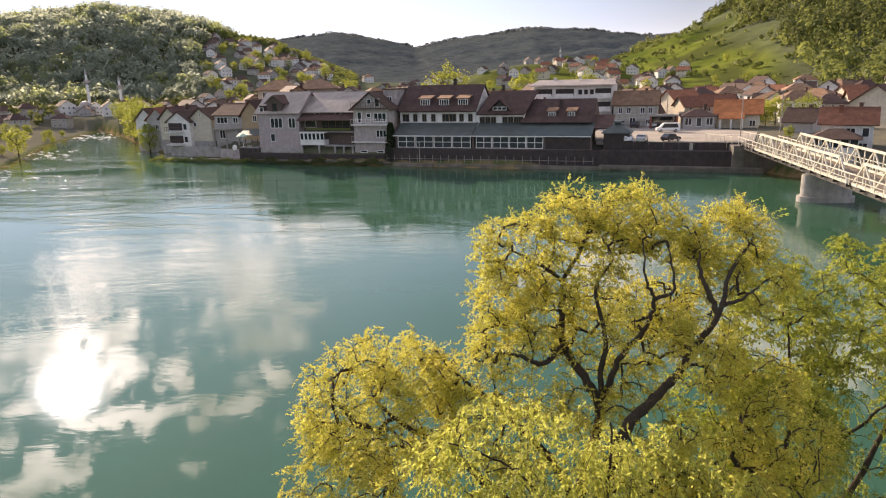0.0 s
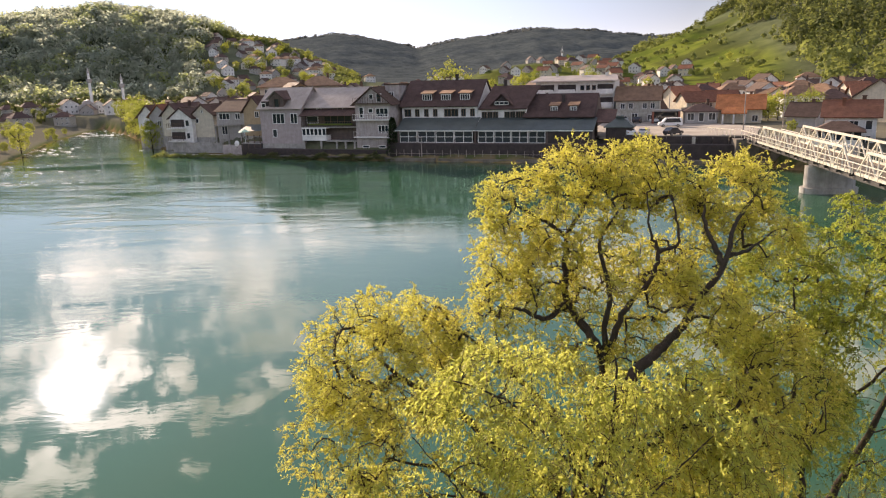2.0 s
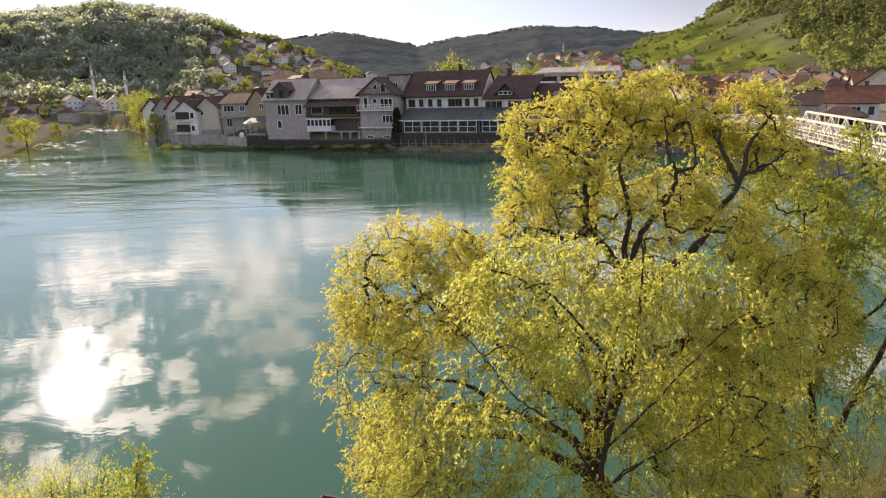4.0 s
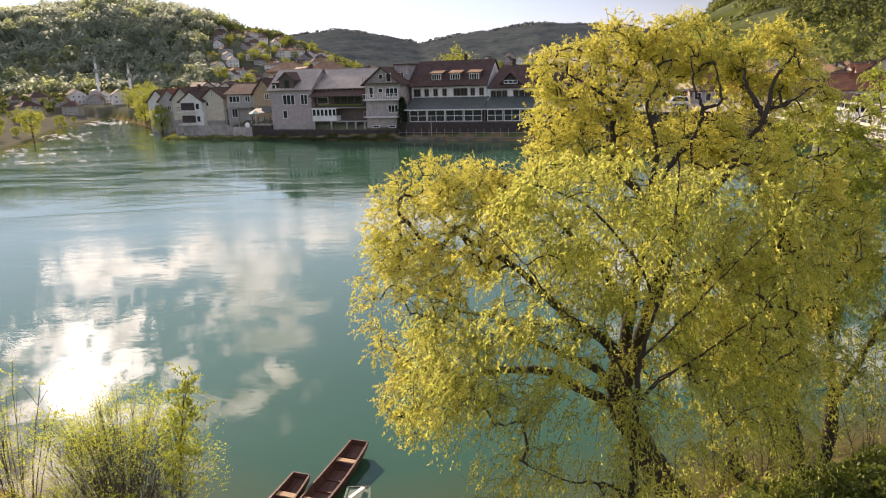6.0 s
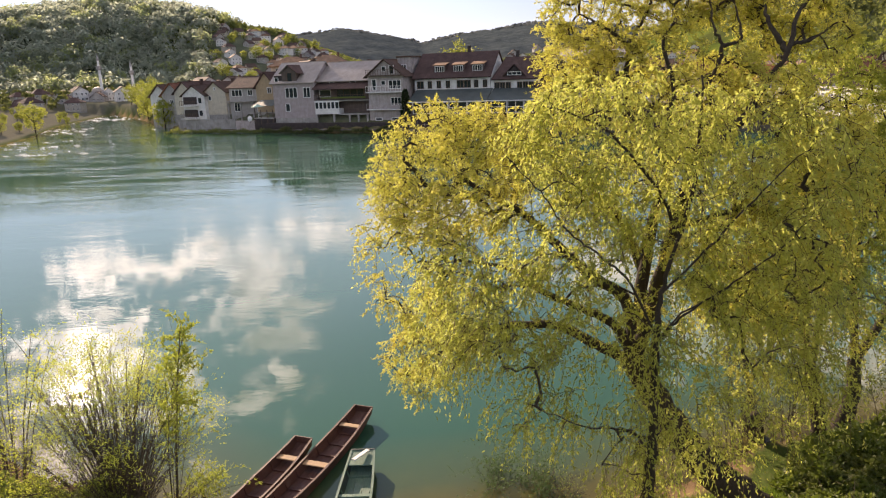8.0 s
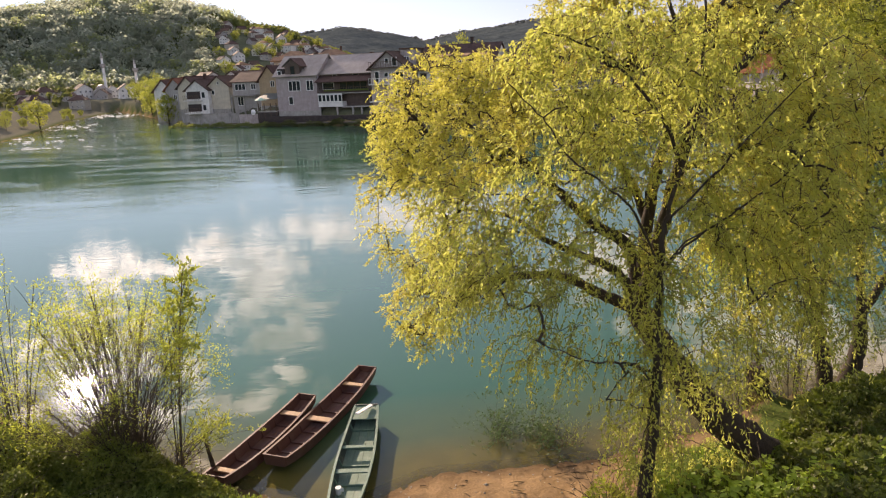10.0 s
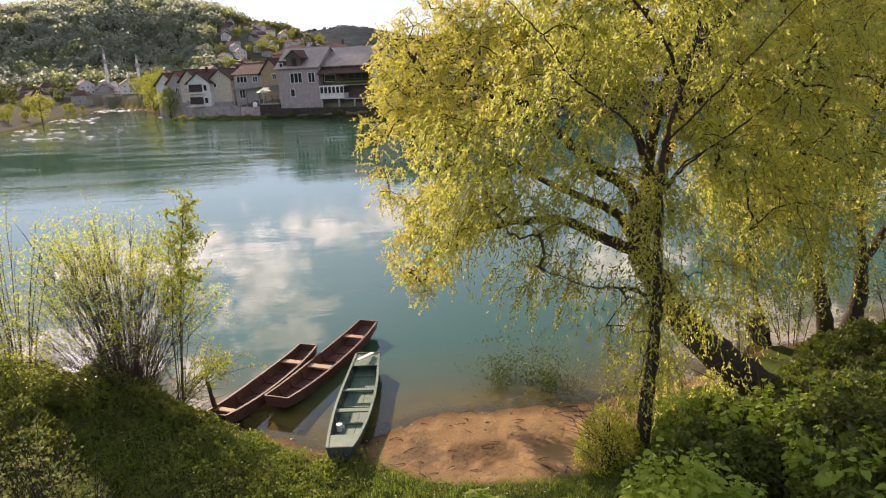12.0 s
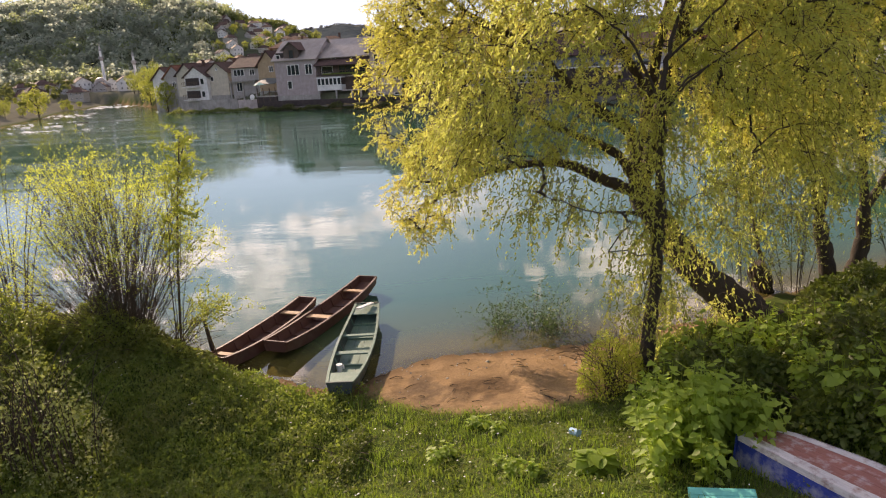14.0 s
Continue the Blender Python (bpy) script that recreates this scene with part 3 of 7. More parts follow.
    hills = np.maximum(np.maximum(left, back), np.maximum(np.maximum(right, mid), behind))
    rough = step(300, 700, r) * (5 * bumps(x, y, 160, 1) + 2.2 * bumps(x, y, 60, 4)) * np.clip(hills / 40, 0, 1)
    return z + np.where(d > 0, np.maximum(hills + rough, 0) * step(5, 60, d), 0)


def height_at(x, y):
    return float(height(np.array([x]), np.array([y]))[0])


def polar_sheet(name, radii, angles, mat, level=None):
    """One sheet round the origin, finer in the middle, closed at the centre."""
    R, A = np.meshgrid(radii, np.radians(angles), indexing="ij")
    x, y = (R * np.sin(A)).ravel(), (R * np.cos(A)).ravel()
    z = height(x, y) if level is None else np.full(x.shape, level)
    k, n = len(radii), len(angles)
    i, j = np.meshgrid(np.arange(k - 1), np.arange(n), indexing="ij")
    j2 = (j + 1) % n
    faces = np.stack([i * n + j, i * n + j2, (i + 1) * n + j2, (i + 1) * n + j], -1).reshape(-1, 4)
    me = arrays_mesh(name, np.stack([x, y, z], -1), faces, mat, True)
    return me, x, y, z


def attribute(me, name, values):
    a = me.attributes.new(name, "FLOAT", "POINT")
    a.data.foreach_set("value", np.asarray(values, np.float32))


angles = np.concatenate([np.arange(-48, 48, 0.36), np.arange(48, 312, 4.0)])
radii = np.concatenate([[0.0005], np.geomspace(0.3, 30, 170, endpoint=False), np.geomspace(30, 320, 170, endpoint=False), np.geomspace(320, 4300, 130)])
me, gx, gy, gz = polar_sheet("ground", radii, angles, M_GROUND)
d, far = river_distance(gx, gy)
r, az = np.hypot(gx, gy), np.degrees(np.arctan2(gx, gy))
beach = step(1.08, 0.88, ((gx - 0.1) / 2.9) ** 2 + ((gy - 11.6) / 2.15) ** 2 + 0.10 * bumps(gx, gy, 1.1, 3)) * ~far
margin = step(1.0, 0.4, d + 0.2 * bumps(gx, gy, 0.9, 1)) * (r < 60) * (gx < 6.6)
attribute(me, "sand", np.clip(np.maximum(np.maximum(beach, margin), d < 0.15) * 1.0, 0, 1))
meadow = step(9, 13, az) * step(230, 300, r) * step(800, 650, r + 30 * bumps(gx, gy, 90, 2)) * step(2.5, -2.5, az - 24.5 + 8 * (r - 350) / 400 + 1.6 * bumps(gx, gy, 120, 5))
meadow = np.maximum(meadow, step(-1, 2, az) * step(13, 10, az) * step(300, 340, r) * step(470, 420, r))
damp = step(1.25, 0.6, ((gx + 0.35) / 0.75) ** 2 + ((gy - 10.65) / 0.55) ** 2 + 0.35 * bumps(gx, gy, 0.5, 2))
damp = np.maximum(damp, 0.9 * step(0.55, 0.1, d) * (r < 60))
attribute(me, "damp", np.clip(damp, 0, 1))
attribute(me, "meadow", np.clip(meadow, 0, 1))
attribute(me, "wood", np.clip(step(255, 290, r) * (1 - meadow) * (d > 0), 0, 1))
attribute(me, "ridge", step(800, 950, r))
attribute(me, "town", np.clip((far | (r > 110)) * step(0, 3, d) * step(330, 240, r) * step(-44, -40, az), 0, 1))
tagged(new("ground", me), "grassy river bank, sandy landing and wooded hills", "ground", kind="structure")

radii = np.concatenate([np.geomspace(4, 30, 120, endpoint=False), np.geomspace(30, 420, 120)])
me, gx, gy, gz = polar_sheet("water", radii, angles, M_WATER, 0.0)
d, far = river_distance(gx, gy)
attribute(me, "depth", np.clip(-d / 7.0, 0, 1))
rush = np.maximum(np.exp(-(((gx + 78) / 32) ** 2 + ((gy - 118) / 50) ** 2)), 0.75 * np.exp(-(((gx + 46) / 40) ** 2 + ((gy - 92) / 28) ** 2)))
attribute(me, "rush", np.clip(rush, 0, 1))
attribute(me, "open", step(25, 85, np.hypot(gx, gy)))
tagged(new("water", me), "calm green river mirroring a cloudy sky", "river", kind="structure")


# ---- far bank: walls, quay and buildings ----
SHORE = Matrix.Translation((-12.6, 119.9, 0)) @ Matrix.Rotation(radians(-17.233), 4, "Z")   # x along the quay, y inland


def on_shore(u, inland, z=0.0, turn=0.0):
    return SHORE @ pose(u, inland, z, 0, 0, turn)


WINDOW_MESHES = {}


def lattice(w, h, panes, rows, t, deep):
    """A window frame with its bars as one piece, from y = -0.07 back."""
    def edges(size, count):
        e = [-size / 2, -size / 2 + t]
        for k in range(1, count):
            c = -size / 2 + size * k / count
            e += [c - t * 0.45, c + t * 0.45]
        return e + [size / 2 - t, size / 2]
    xs, zs = edges(w, panes), edges(h, rows)
    bm, vs = bmesh.new(), {}

    def at(i, j, y):
        if (i, j, y) not in vs:
            vs[i, j, y] = bm.verts.new((xs[i], y, zs[j]))
        return vs[i, j, y]
    y0, y1 = -0.07, -0.07 + deep
    full = {(i, j) for i in range(len(xs) - 1) for j in range(len(zs) - 1) if i % 2 == 0 or j % 2 == 0}
    for i, j in full:
        ring = ((i, j), (i + 1, j), (i + 1, j + 1), (i, j + 1))
        bm.faces.new([at(*p, y0) for p in ring])
        bm.faces.new([at(*p, y1) for p in ring[::-1]])
        for k, (di, dj) in enumerate(((0, -1), (1, 0), (0, 1), (-1, 0))):
            if (i + di, j + dj) not in full:
                a, b = ring[k], ring[(k + 1) % 4]
                bm.faces.new([at(*a, y0), at(*a, y1), at(*b, y1), at(*b, y0)])
    bmesh.ops.recalc_face_normals(bm, faces=bm.faces)
    return bm


def window(parent, m, w, h, panes=2, frame_mat=None, rows=1):
    """A window whose frame stands 4 cm proud of the wall, with mullions and a pane set back in it. Outside is -y."""
    key = (round(w, 2), round(h, 2), panes, rows, frame_mat or M_FRAME)
    if key not in WINDOW_MESHES:
        bm = lattice(w, h, panes, rows, 0.09, 0.10)
        f = part("window", bm, key[4], parent)
        p = part("pane", box((0, 0.012, 0), (w - 0.1, 0.012, h - 0.1)), M_GLASS, f)
        WINDOW_MESHES[key] = (f, p)
        f.matrix_basis = m
        return f
    f0, p0 = WINDOW_MESHES[key]
    f = share("window", f0, parent, m)
    share("pane", p0, f, Matrix())
    return f


def gable_wall(w, d, h, roof, axis):
    """Four walls and the gables as one closed body with its base at 0; the front is y = 0."""
    if axis == "x":     # ridge along the front
        prof = [(0, 0, 0), (0, d, 0), (0, d, h), (0, d / 2, h + roof), (0, 0, h)]
        return solid([(-w / 2, y, z) for _, y, z in prof], (w, 0, 0))
    prof = [(-w / 2, 0), (w / 2, 0), (w / 2, h), (0, h + roof), (-w / 2, h)]
    return solid([(x, 0, z) for x, z in prof], (0, d, 0))


def roof_slab(a, b, width_vec, thick=0.14):
    """A roof plane from the eaves line point a up to b, drawn along width_vec."""
    a, b, wv = Vector(a), Vector(b), Vector(width_vec)
    nrm = (b - a).cross(wv).normalized()
    if nrm.z < 0:
        nrm.negate()
    return solid([a, b, b + wv, a + wv], nrm * thick)


def gable_roof(parent, w, d, h, roof, axis, mat, over=0.45):
    if axis == "x":
        k = roof / (d / 2)
        part("roof_slope", roof_slab((-w / 2 - over, -over, h - over * k), (-w / 2 - over, d / 2, h + roof), (w + 2 * over, 0, 0)), mat, parent)
        part("roof_slope", roof_slab((-w / 2 - over, d + over, h - over * k), (-w / 2 - over, d / 2, h + roof), (w + 2 * over, 0, 0)), mat, parent)
        part("ridge_cap", beam((-w / 2 - over, d / 2, h + roof + 0.14), (w / 2 + over, d / 2, h + roof + 0.14), 0.25, 0.12), mat, parent)
    else:
        k = roof / (w / 2)
        part("roof_slope", roof_slab((-w / 2 - over, -over, h - over * k), (0, -over, h + roof), (0, d + 2 * over, 0)), mat, parent)
        part("roof_slope", roof_slab((w / 2 + over, -over, h - over * k), (0, -over, h + roof), (0, d + 2 * over, 0)), mat, parent)
        part("ridge_cap", beam((0, -over, h + roof + 0.14), (0, d + over, h + roof + 0.14), 0.25, 0.12), mat, parent)


def hip_roof(parent, w, d, h, roof, mat, over=0.5):
    w2, d2 = w / 2 + over, d + over
    run = min(w2 * 0.8, (d + 2 * over) / 2)
    c = d / 2
    bm = bmesh.new()
    vs = [bm.verts.new(p) for p in ((-w2, -over, h - 0.1), (w2, -over, h - 0.1), (w2, d2, h - 0.1), (-w2, d2, h - 0.1), (-w2 + run, c, h + roof), (w2 - run, c, h + roof))]
    lo = [bm.verts.new(v.co - Vector((0, 0, 0.14))) for v in vs[:4]]
    for f in ((0, 1, 5, 4), (1, 2, 5), (2, 3, 4, 5), (3, 0, 4)):
        bm.faces.new([vs[i] for i in f])
    for i in range(4):
        bm.faces.new((vs[i], lo[i], lo[(i + 1) % 4], vs[(i + 1) % 4]))
    bm.faces.new(lo)
    bmesh.ops.recalc_face_normals(bm, faces=bm.faces)
    part("roof", bm, mat, parent)


def chimney(parent, x, y, z, h=1.1, mat=None):
    bm = box((x, y, z + h / 2), (0.5, 0.5, h))
    add_box(bm, (x, y, z + h + 0.04), (0.66, 0.66, 0.10))
    part("chimney", bm, mat or M_TILEBROWN, parent)


def balcony(parent, x, z, w, deep, rail_mat, slab_mat=None, posts=8):
    b = part("balcony", box((x, -deep / 2, z - 0.08), (w, deep, 0.16)), slab_mat or M_CONCRETE, parent)
    bm = bmesh.new()
    add_box(bm, (x, -deep + 0.03, z + 0.95), (w, 0.06, 0.06))
    for k in range(posts + 1):
        add_box(bm, (x - w / 2 + 0.04 + (w - 0.08) * k / posts, -deep + 0.03, z + 0.46), (0.05, 0.05, 0.92))
    part("railing", bm, rail_mat, b)
    return b


def house(m, w, d, h, roof, axis, wall_mat, roof_mat, label, windows=(), base=2.5, group="", side_windows=True, chim=True, hip=False, over=0.45, name="house", category="house"):
    """A house with its front along y = 0; its footing reaches base metres below the floor."""
    t = thing(name, m, label, category, group)
    if hip:
        part("wall", box((0, d / 2, h / 2), (w, d, h)), wall_mat, t)
        hip_roof(t, w, d, h, roof, roof_mat, over)
    else:
        part("wall", gable_wall(w, d, h, roof, axis), wall_mat, t)
        gable_roof(t, w, d, h, roof, axis, roof_mat, over)
    if base:
        part("footing", box((0, d / 2, -base / 2), (w - 0.06, d - 0.06, base)), M_CONCRETE, t)
    for x, z, ww, hh, panes in windows:
        window(t, pose(x, -0.03, z), ww, hh, panes)
    if side_windows:
        for sgn in (-1, 1):
            for yy in (d * 0.3, d * 0.7):
                for z in [1.5 + 2.8 * k for k in range(int(h // 2.7))]:
                    window(t, pose(sgn * (w / 2 + 0.03), yy, z, 0, 0, 90 * sgn), 1.0, 1.2, 2)
    if chim:
        chimney(t, w * 0.22, d * 0.55, h + roof * 0.75)
    return t


# quay walls along the water
quay = thing("quay_wall", SHORE, "long weathered concrete quay wall at the water's edge", "wall", kind="structure")
for x0, x1, y0, z1, mat in ((-1.0, 8.2, -0.2, 0.50, M_LEDGE), (8.9, 21.8, -0.2, 0.50, M_LEDGE), (22.4, 36, -0.15, 0.50, M_LEDGE), (36, 59.5, -0.3, 0.75, M_LEDGE),
                            (-29, -1.0, 0.4, 0.6, M_LEDGE), (-29, -1.0, 1.2, 1.7, M_DARKWALL), (36, 59.2, 0.9, 3.0, M_DARKWALL), (-1, 36, 0.95, 2.9, M_DARKWALL)):
    part("wall_length", box(((x0 + x1) / 2, y0 + 0.7, z1 / 2 - 0.75), (x1 - x0, 2.4, z1 + 1.5), bevel=0.04), mat, quay)
bm = bmesh.new()
for k in range(26):
    add_box(bm, (-0.5 + k * 1.42, 0.1, 1.3), (0.06, 0.06, 1.2))
add_box(bm, (17.2, 0.1, 1.25), (35.6, 0.05, 0.05))
part("landing_railing", bm, M_GREYSHEET, quay)

# the riverside restaurant
rest = thing("restaurant", on_shore(0, 0), "long dark-roofed riverside restaurant with a glazed veranda", "restaurant")
part("lower_wall", box((17.2, 6.5, 1.9), (34.2, 8.6, 3.0)), M_DARKWALL, rest)
bm = bmesh.new()
add_box(bm, (17.4, 1.55, 2.25), (34.4, 0.14, 1.45))
for k in range(60):
    add_box(bm, (0.5 + k * 0.58, 1.46, 2.25), (0.05, 0.05, 1.45))
part("boarding", bm, M_DARKWALL, rest)
part("veranda_floor", box((17.3, 2.8, 2.95), (34.6, 3.6, 0.16)), M_BROWNWALL, rest)
part("veranda_back_wall", box((17.3, 4.7, 4.6), (34.4, 0.2, 3.3)), M_BROWNWALL, rest)
for x0, x1 in ((1.2, 14.6), (15.4, 26.9)):
    n = 4
    for k in range(n):
        w = (x1 - x0) / n
        window(rest, pose(x0 + w * (k + 0.5), 1.12, 4.02), w - 0.14, 1.95, 2, M_FRAME, 2)
part("blank_veranda_wall", box((30.8, 1.2, 4.05), (7.4, 0.12, 2.05)), M_DARKWALL, rest)
for x in (1.0, 15.0, 27.1, 34.5):
    part("veranda_post", box((x, 1.15, 4.1), (0.28, 0.28, 2.2)), M_BROWNWALL, rest)
part("veranda_roof", roof_slab((0.6, 0.7, 5.12), (0.6, 5.0, 6.95), (14.2, 0, 0), 0.10), M_GREENSHEET, rest)
part("veranda_roof", roof_slab((14.9, 0.7, 5.12), (14.9, 5.0, 6.85), (19.7, 0, 0), 0.10), M_GREENSHEET, rest)
part("fascia", box((17.5, 0.72, 5.10), (34.0, 0.06, 0.22)), M_FRAME, rest)
part("upper_wall", box((7.3, 9.0, 8.0), (14.0, 8.2, 2.3)), M_WHITE, rest)
part("upper_wall", box((18.6, 9.0, 7.5), (8.4, 8.0, 1.9)), M_WHITE, rest)
part("upper_wall", box((28.2, 9.0, 6.4), (10.8, 7.6, 2.2)), M_BROWNWALL, rest)
for x in (1.4, 3.2, 4.9, 6.6, 8.9, 10.2, 11.8, 13.4):
    window(rest, pose(x, 4.86, 7.85), 1.25 if x in (1.4, 8.9, 10.2) else 0.8, 1.3, 2, M_DARKFRAME)
for x in (15.5, 16.5, 17.5, 19.5, 20.5, 21.5, 22.2):
    window(rest, pose(x, 4.96, 7.35), 0.9, 1.2, 2, M_DARKFRAME)
part("main_roof", roof_slab((0.0, 4.2, 8.85), (0.0, 10.2, 13.2), (14.6, 0, 0), 0.2), M_TILEDARK, rest)
part("main_roof", roof_slab((0.0, 16.2, 8.85), (0.0, 10.2, 13.2), (14.6, 0, 0), 0.2), M_TILEDARK, rest)
for x in (0.25, 14.35):
    part("gable_end", solid([(x - 0.1, 4.9, 8.9), (x - 0.1, 15.5, 8.9), (x - 0.1, 10.2, 12.9)], (0.2, 0, 0)), M_WHITE, rest)
part("middle_roof", roof_slab((14.6, 4.4, 8.3), (15.9, 10.0, 12.0), (8.4, 0, 0), 0.2), M_TILEDARK, rest)
part("middle_roof", roof_slab((14.6, 15.5, 8.3), (15.9, 10.0, 12.0), (7.4, 0, 0), 0.2), M_TILEDARK, rest)
part("side_roof", roof_slab((22.4, 4.2, 6.9), (22.4, 9.6, 10.5), (11.8, 0, 0), 0.2), M_TILEDARK, rest)
part("side_roof", roof_slab((22.4, 15.0, 6.9), (22.4, 9.6, 10.5), (11.8, 0, 0), 0.2), M_TILEDARK, rest)
part("gable_end", solid([(34.0, 4.8, 5.2), (34.0, 14.6, 5.2), (34.0, 14.6, 6.9), (34.0, 9.6, 10.3), (34.0, 4.8, 6.9)], (0.2, 0, 0)), M_BROWNWALL, rest)
part("porch_roof", roof_slab((33.8, 4.0, 6.0), (33.8, 8.5, 7.9), (3.6, 0, 0), 0.16), M_TILEDARK, rest)
for x in (34.6, 37.0):
    part("porch_post", box((x, 4.4, 5.0), (0.25, 0.25, 2.2)), M_DARKFRAME, rest)


def dormer(parent, x, y, z, w=2.0, h=1.25, roof_mat=None):
    dm = part("dormer", box((x, y + 0.9, z + h / 2), (w, 1.9, h)), M_BROWNWALL, parent)
    part("dormer_roof", roof_slab((x - w / 2 - 0.2, y - 0.35, z + h - 0.02), (x - w / 2 - 0.2, y + 1.9, z + h + 0.45), (w + 0.4, 0, 0), 0.10), roof_mat or M_TILETAN, dm)
    window(dm, pose(x, y - 0.08, z + h / 2), w - 0.25, h - 0.2, 4, M_FRAME)


for x in (4.9, 8.4, 11.9):
    dormer(rest, x, 5.6, 9.85)
for x in (27.4, 30.6):
    dormer(rest, x, 5.6, 7.7, 1.4, 1.1)
part("gable_front", solid([(17.0, 4.9, 9.0), (20.2, 4.9, 9.0), (18.6, 4.9, 10.6)], (0, 1.5, 0)), M_DARKWALL, rest)
for a, b in (((16.6, 4.6, 8.9), (18.6, 4.6, 10.8)), ((20.6, 4.6, 8.9), (18.6, 4.6, 10.8))):
    part("gable_roof", roof_slab(a, b, (0, 3.2, 0), 0.12), M_TILEDARK, rest)
window(rest, pose(18.6, 4.86, 9.35), 2.4, 0.6, 3, M_FRAME)
for x, y, z in ((9.0, 10.2, 13.0), (18.0, 10.0, 11.8), (28.6, 7.6, 9.2)):
    chimney(rest, x, y, z, 1.3, M_DARKWALL)
part("side_wing", box((-1.9, 9.5, 6.6), (2.6, 7.5, 12.4)), M_DULL, rest)
part("side_wing_roof", box((-1.9, 9.5, 12.9), (3.0, 7.9, 0.25)), M_TILEBROWN, rest)
for z in (5.2, 8.2, 10.9):
    window(rest, pose(-2.0, 5.72, z), 1.0, 1.4, 2)

# tall hipped blocks behind the riverside houses
for x, y, w, turn in ((-43.4, 165.5, 10.0, 14), (-34.0, 164.0, 9.0, 10)):
    house(pose(x, y, 4.1, 0, 0, turn), w, 9.0, 8.7, 2.1, "x", M_CREAM, M_TILETAN, "tall cream block with a tan hipped roof", base=1.5, hip=True, over=0.9, side_windows=False,
          windows=[(w * k, z, 1.1, 1.3, 2) for k in (-0.34, -0.12, 0.12, 0.34) for z in (1.6, 4.5, 7.4)], group="blocks behind the quay")

# small kiosk at the corner of the car park
kiosk = thing("kiosk", on_shore(38.3, 2.2, 3.0), "small dark kiosk with a green pyramid roof", "kiosk")
part("wall", box((0, 1.6, 1.3), (4.0, 3.2, 2.6)), M_DARKWALL, kiosk)
hip_roof(kiosk, 4.0, 3.2, 2.7, 1.2, M_GREENSHEET, 0.35)
part("finial", box((0, 1.6, 4.1), (1.2, 1.0, 0.35), bevel=0.08), M_GREENSHEET, kiosk)

# mauve house
h1 = house(on_shore(-23.1, 2.0, 2.6), 8.8, 9.0, 6.6, 3.4, "x", M_MAUVE, M_GREYSHEET, "mauve rendered house with a grey sheet roof on a stone footing", base=3.0, side_windows=False,
           windows=((-0.4, 4.6, 2.6, 1.9, 3), (2.9, 4.6, 1.5, 1.9, 2), (-1.4, 1.9, 1.0, 1.5, 1)))
dm = part("dormer", solid([(-2.2, -0.02, 6.3), (0.9, -0.02, 6.3), (0.9, -0.02, 8.3), (-0.6, -0.02, 9.4), (-2.2, -0.02, 8.3)], (0, 3.6, 0)), M_BROWNWALL, h1)
part("dormer_roof", roof_slab((-2.6, -0.5, 8.05), (-0.6, -0.5, 9.6), (0, 4.4, 0), 0.1), M_GREYSHEET, dm)
part("dormer_roof", roof_slab((1.5, -0.5, 8.0), (-0.6, -0.5, 9.6), (0, 4.4, 0), 0.1), M_TILEDARK, dm)
window(dm, pose(-0.5, -0.06, 7.4), 1.1, 1.7, 1, M_DARKFRAME)
part("loggia", box((-3.2, 0.3, 7.2), (1.6, 0.4, 1.2)), M_DARKWALL, h1)
window(h1, pose(-3.4, -0.05, 7.0), 0.9, 0.9, 1)

# brown house with the green balcony
h2 = house(on_shore(-13.0, 3.2, 2.6), 11.0, 11.0, 6.6, 3.2, "x", M_BROWNWALL, M_GREYSHEET, "brown house with a grey roof and glazed white veranda", base=2.6, side_windows=False,
           windows=((-2.5, 6.0, 1.0, 0.8, 1), (1.8, 6.2, 1.2, 0.6, 1)))
part("lower_roof", roof_slab((-5.8, -1.9, 5.0), (-5.8, 0.4, 6.3), (11.0, 0, 0), 0.10), M_TILEDARK, h2)
balcony(h2, 0.0, 3.1, 11.0, 1.7, M_DARKFRAME, M_CONCRETE, 22)
window(h2, pose(-4.0, -0.05, 4.3), 2.4, 1.3, 1)
window(h2, pose(1.2, -0.05, 4.2), 5.6, 1.6, 4, M_DARKFRAME)
veranda = part("veranda", box((-2.9, -0.9, 1.1), (5.0, 1.7, 0.95)), M_WHITE, h2)
for k in range(6):
    window(h2, pose(-4.95 + k * 0.83, -1.78, 2.2), 0.8, 1.3, 1)
part("veranda_lintel", box((-2.9, -0.9, 2.9), (5.1, 1.75, 0.2)), M_WHITE, h2)
part("floor_slab", box((2.6, -0.9, 0.55), (6.0, 1.9, 0.2)), M_CONCRETE, h2)
for x in (-5.2, -1.6, 1.6, 3.4, 5.2):
    part("stilt", box((x, -1.6, -0.9), (0.3, 0.3, 3.0)), M_CONCRETE, h2)
part("flower_box", box((0.5, -1.75, 3.55), (9.0, 0.25, 0.3)), M_BRAMBLE, h2)

# white house with balconies, gable to the water
h3 = house(on_shore(-3.95, 1.6, 1.3), 6.8, 10.0, 8.5, 2.6, "y", M_DULL, M_TILEBROWN, "white balconied house with a brown tiled gable", base=2.2, side_windows=False, over=0.6,
           windows=((-2.2, 6.9, 0.9, 1.9, 1), (-0.4, 7.2, 0.9, 0.8, 1), (1.8, 6.9, 2.4, 1.5, 3), (1.9, 4.0, 2.0, 1.4, 3), (-1.6, 0.9, 1.4, 0.5, 1), (1.6, 0.9, 1.4, 0.5, 1), (-0.2, 9.6, 0.8, 0.9, 1), (1.3, 9.4, 1.0, 1.5, 1)))
balcony(h3, 0, 5.7, 6.8, 1.2, M_FRAME, M_WHITE, 14)
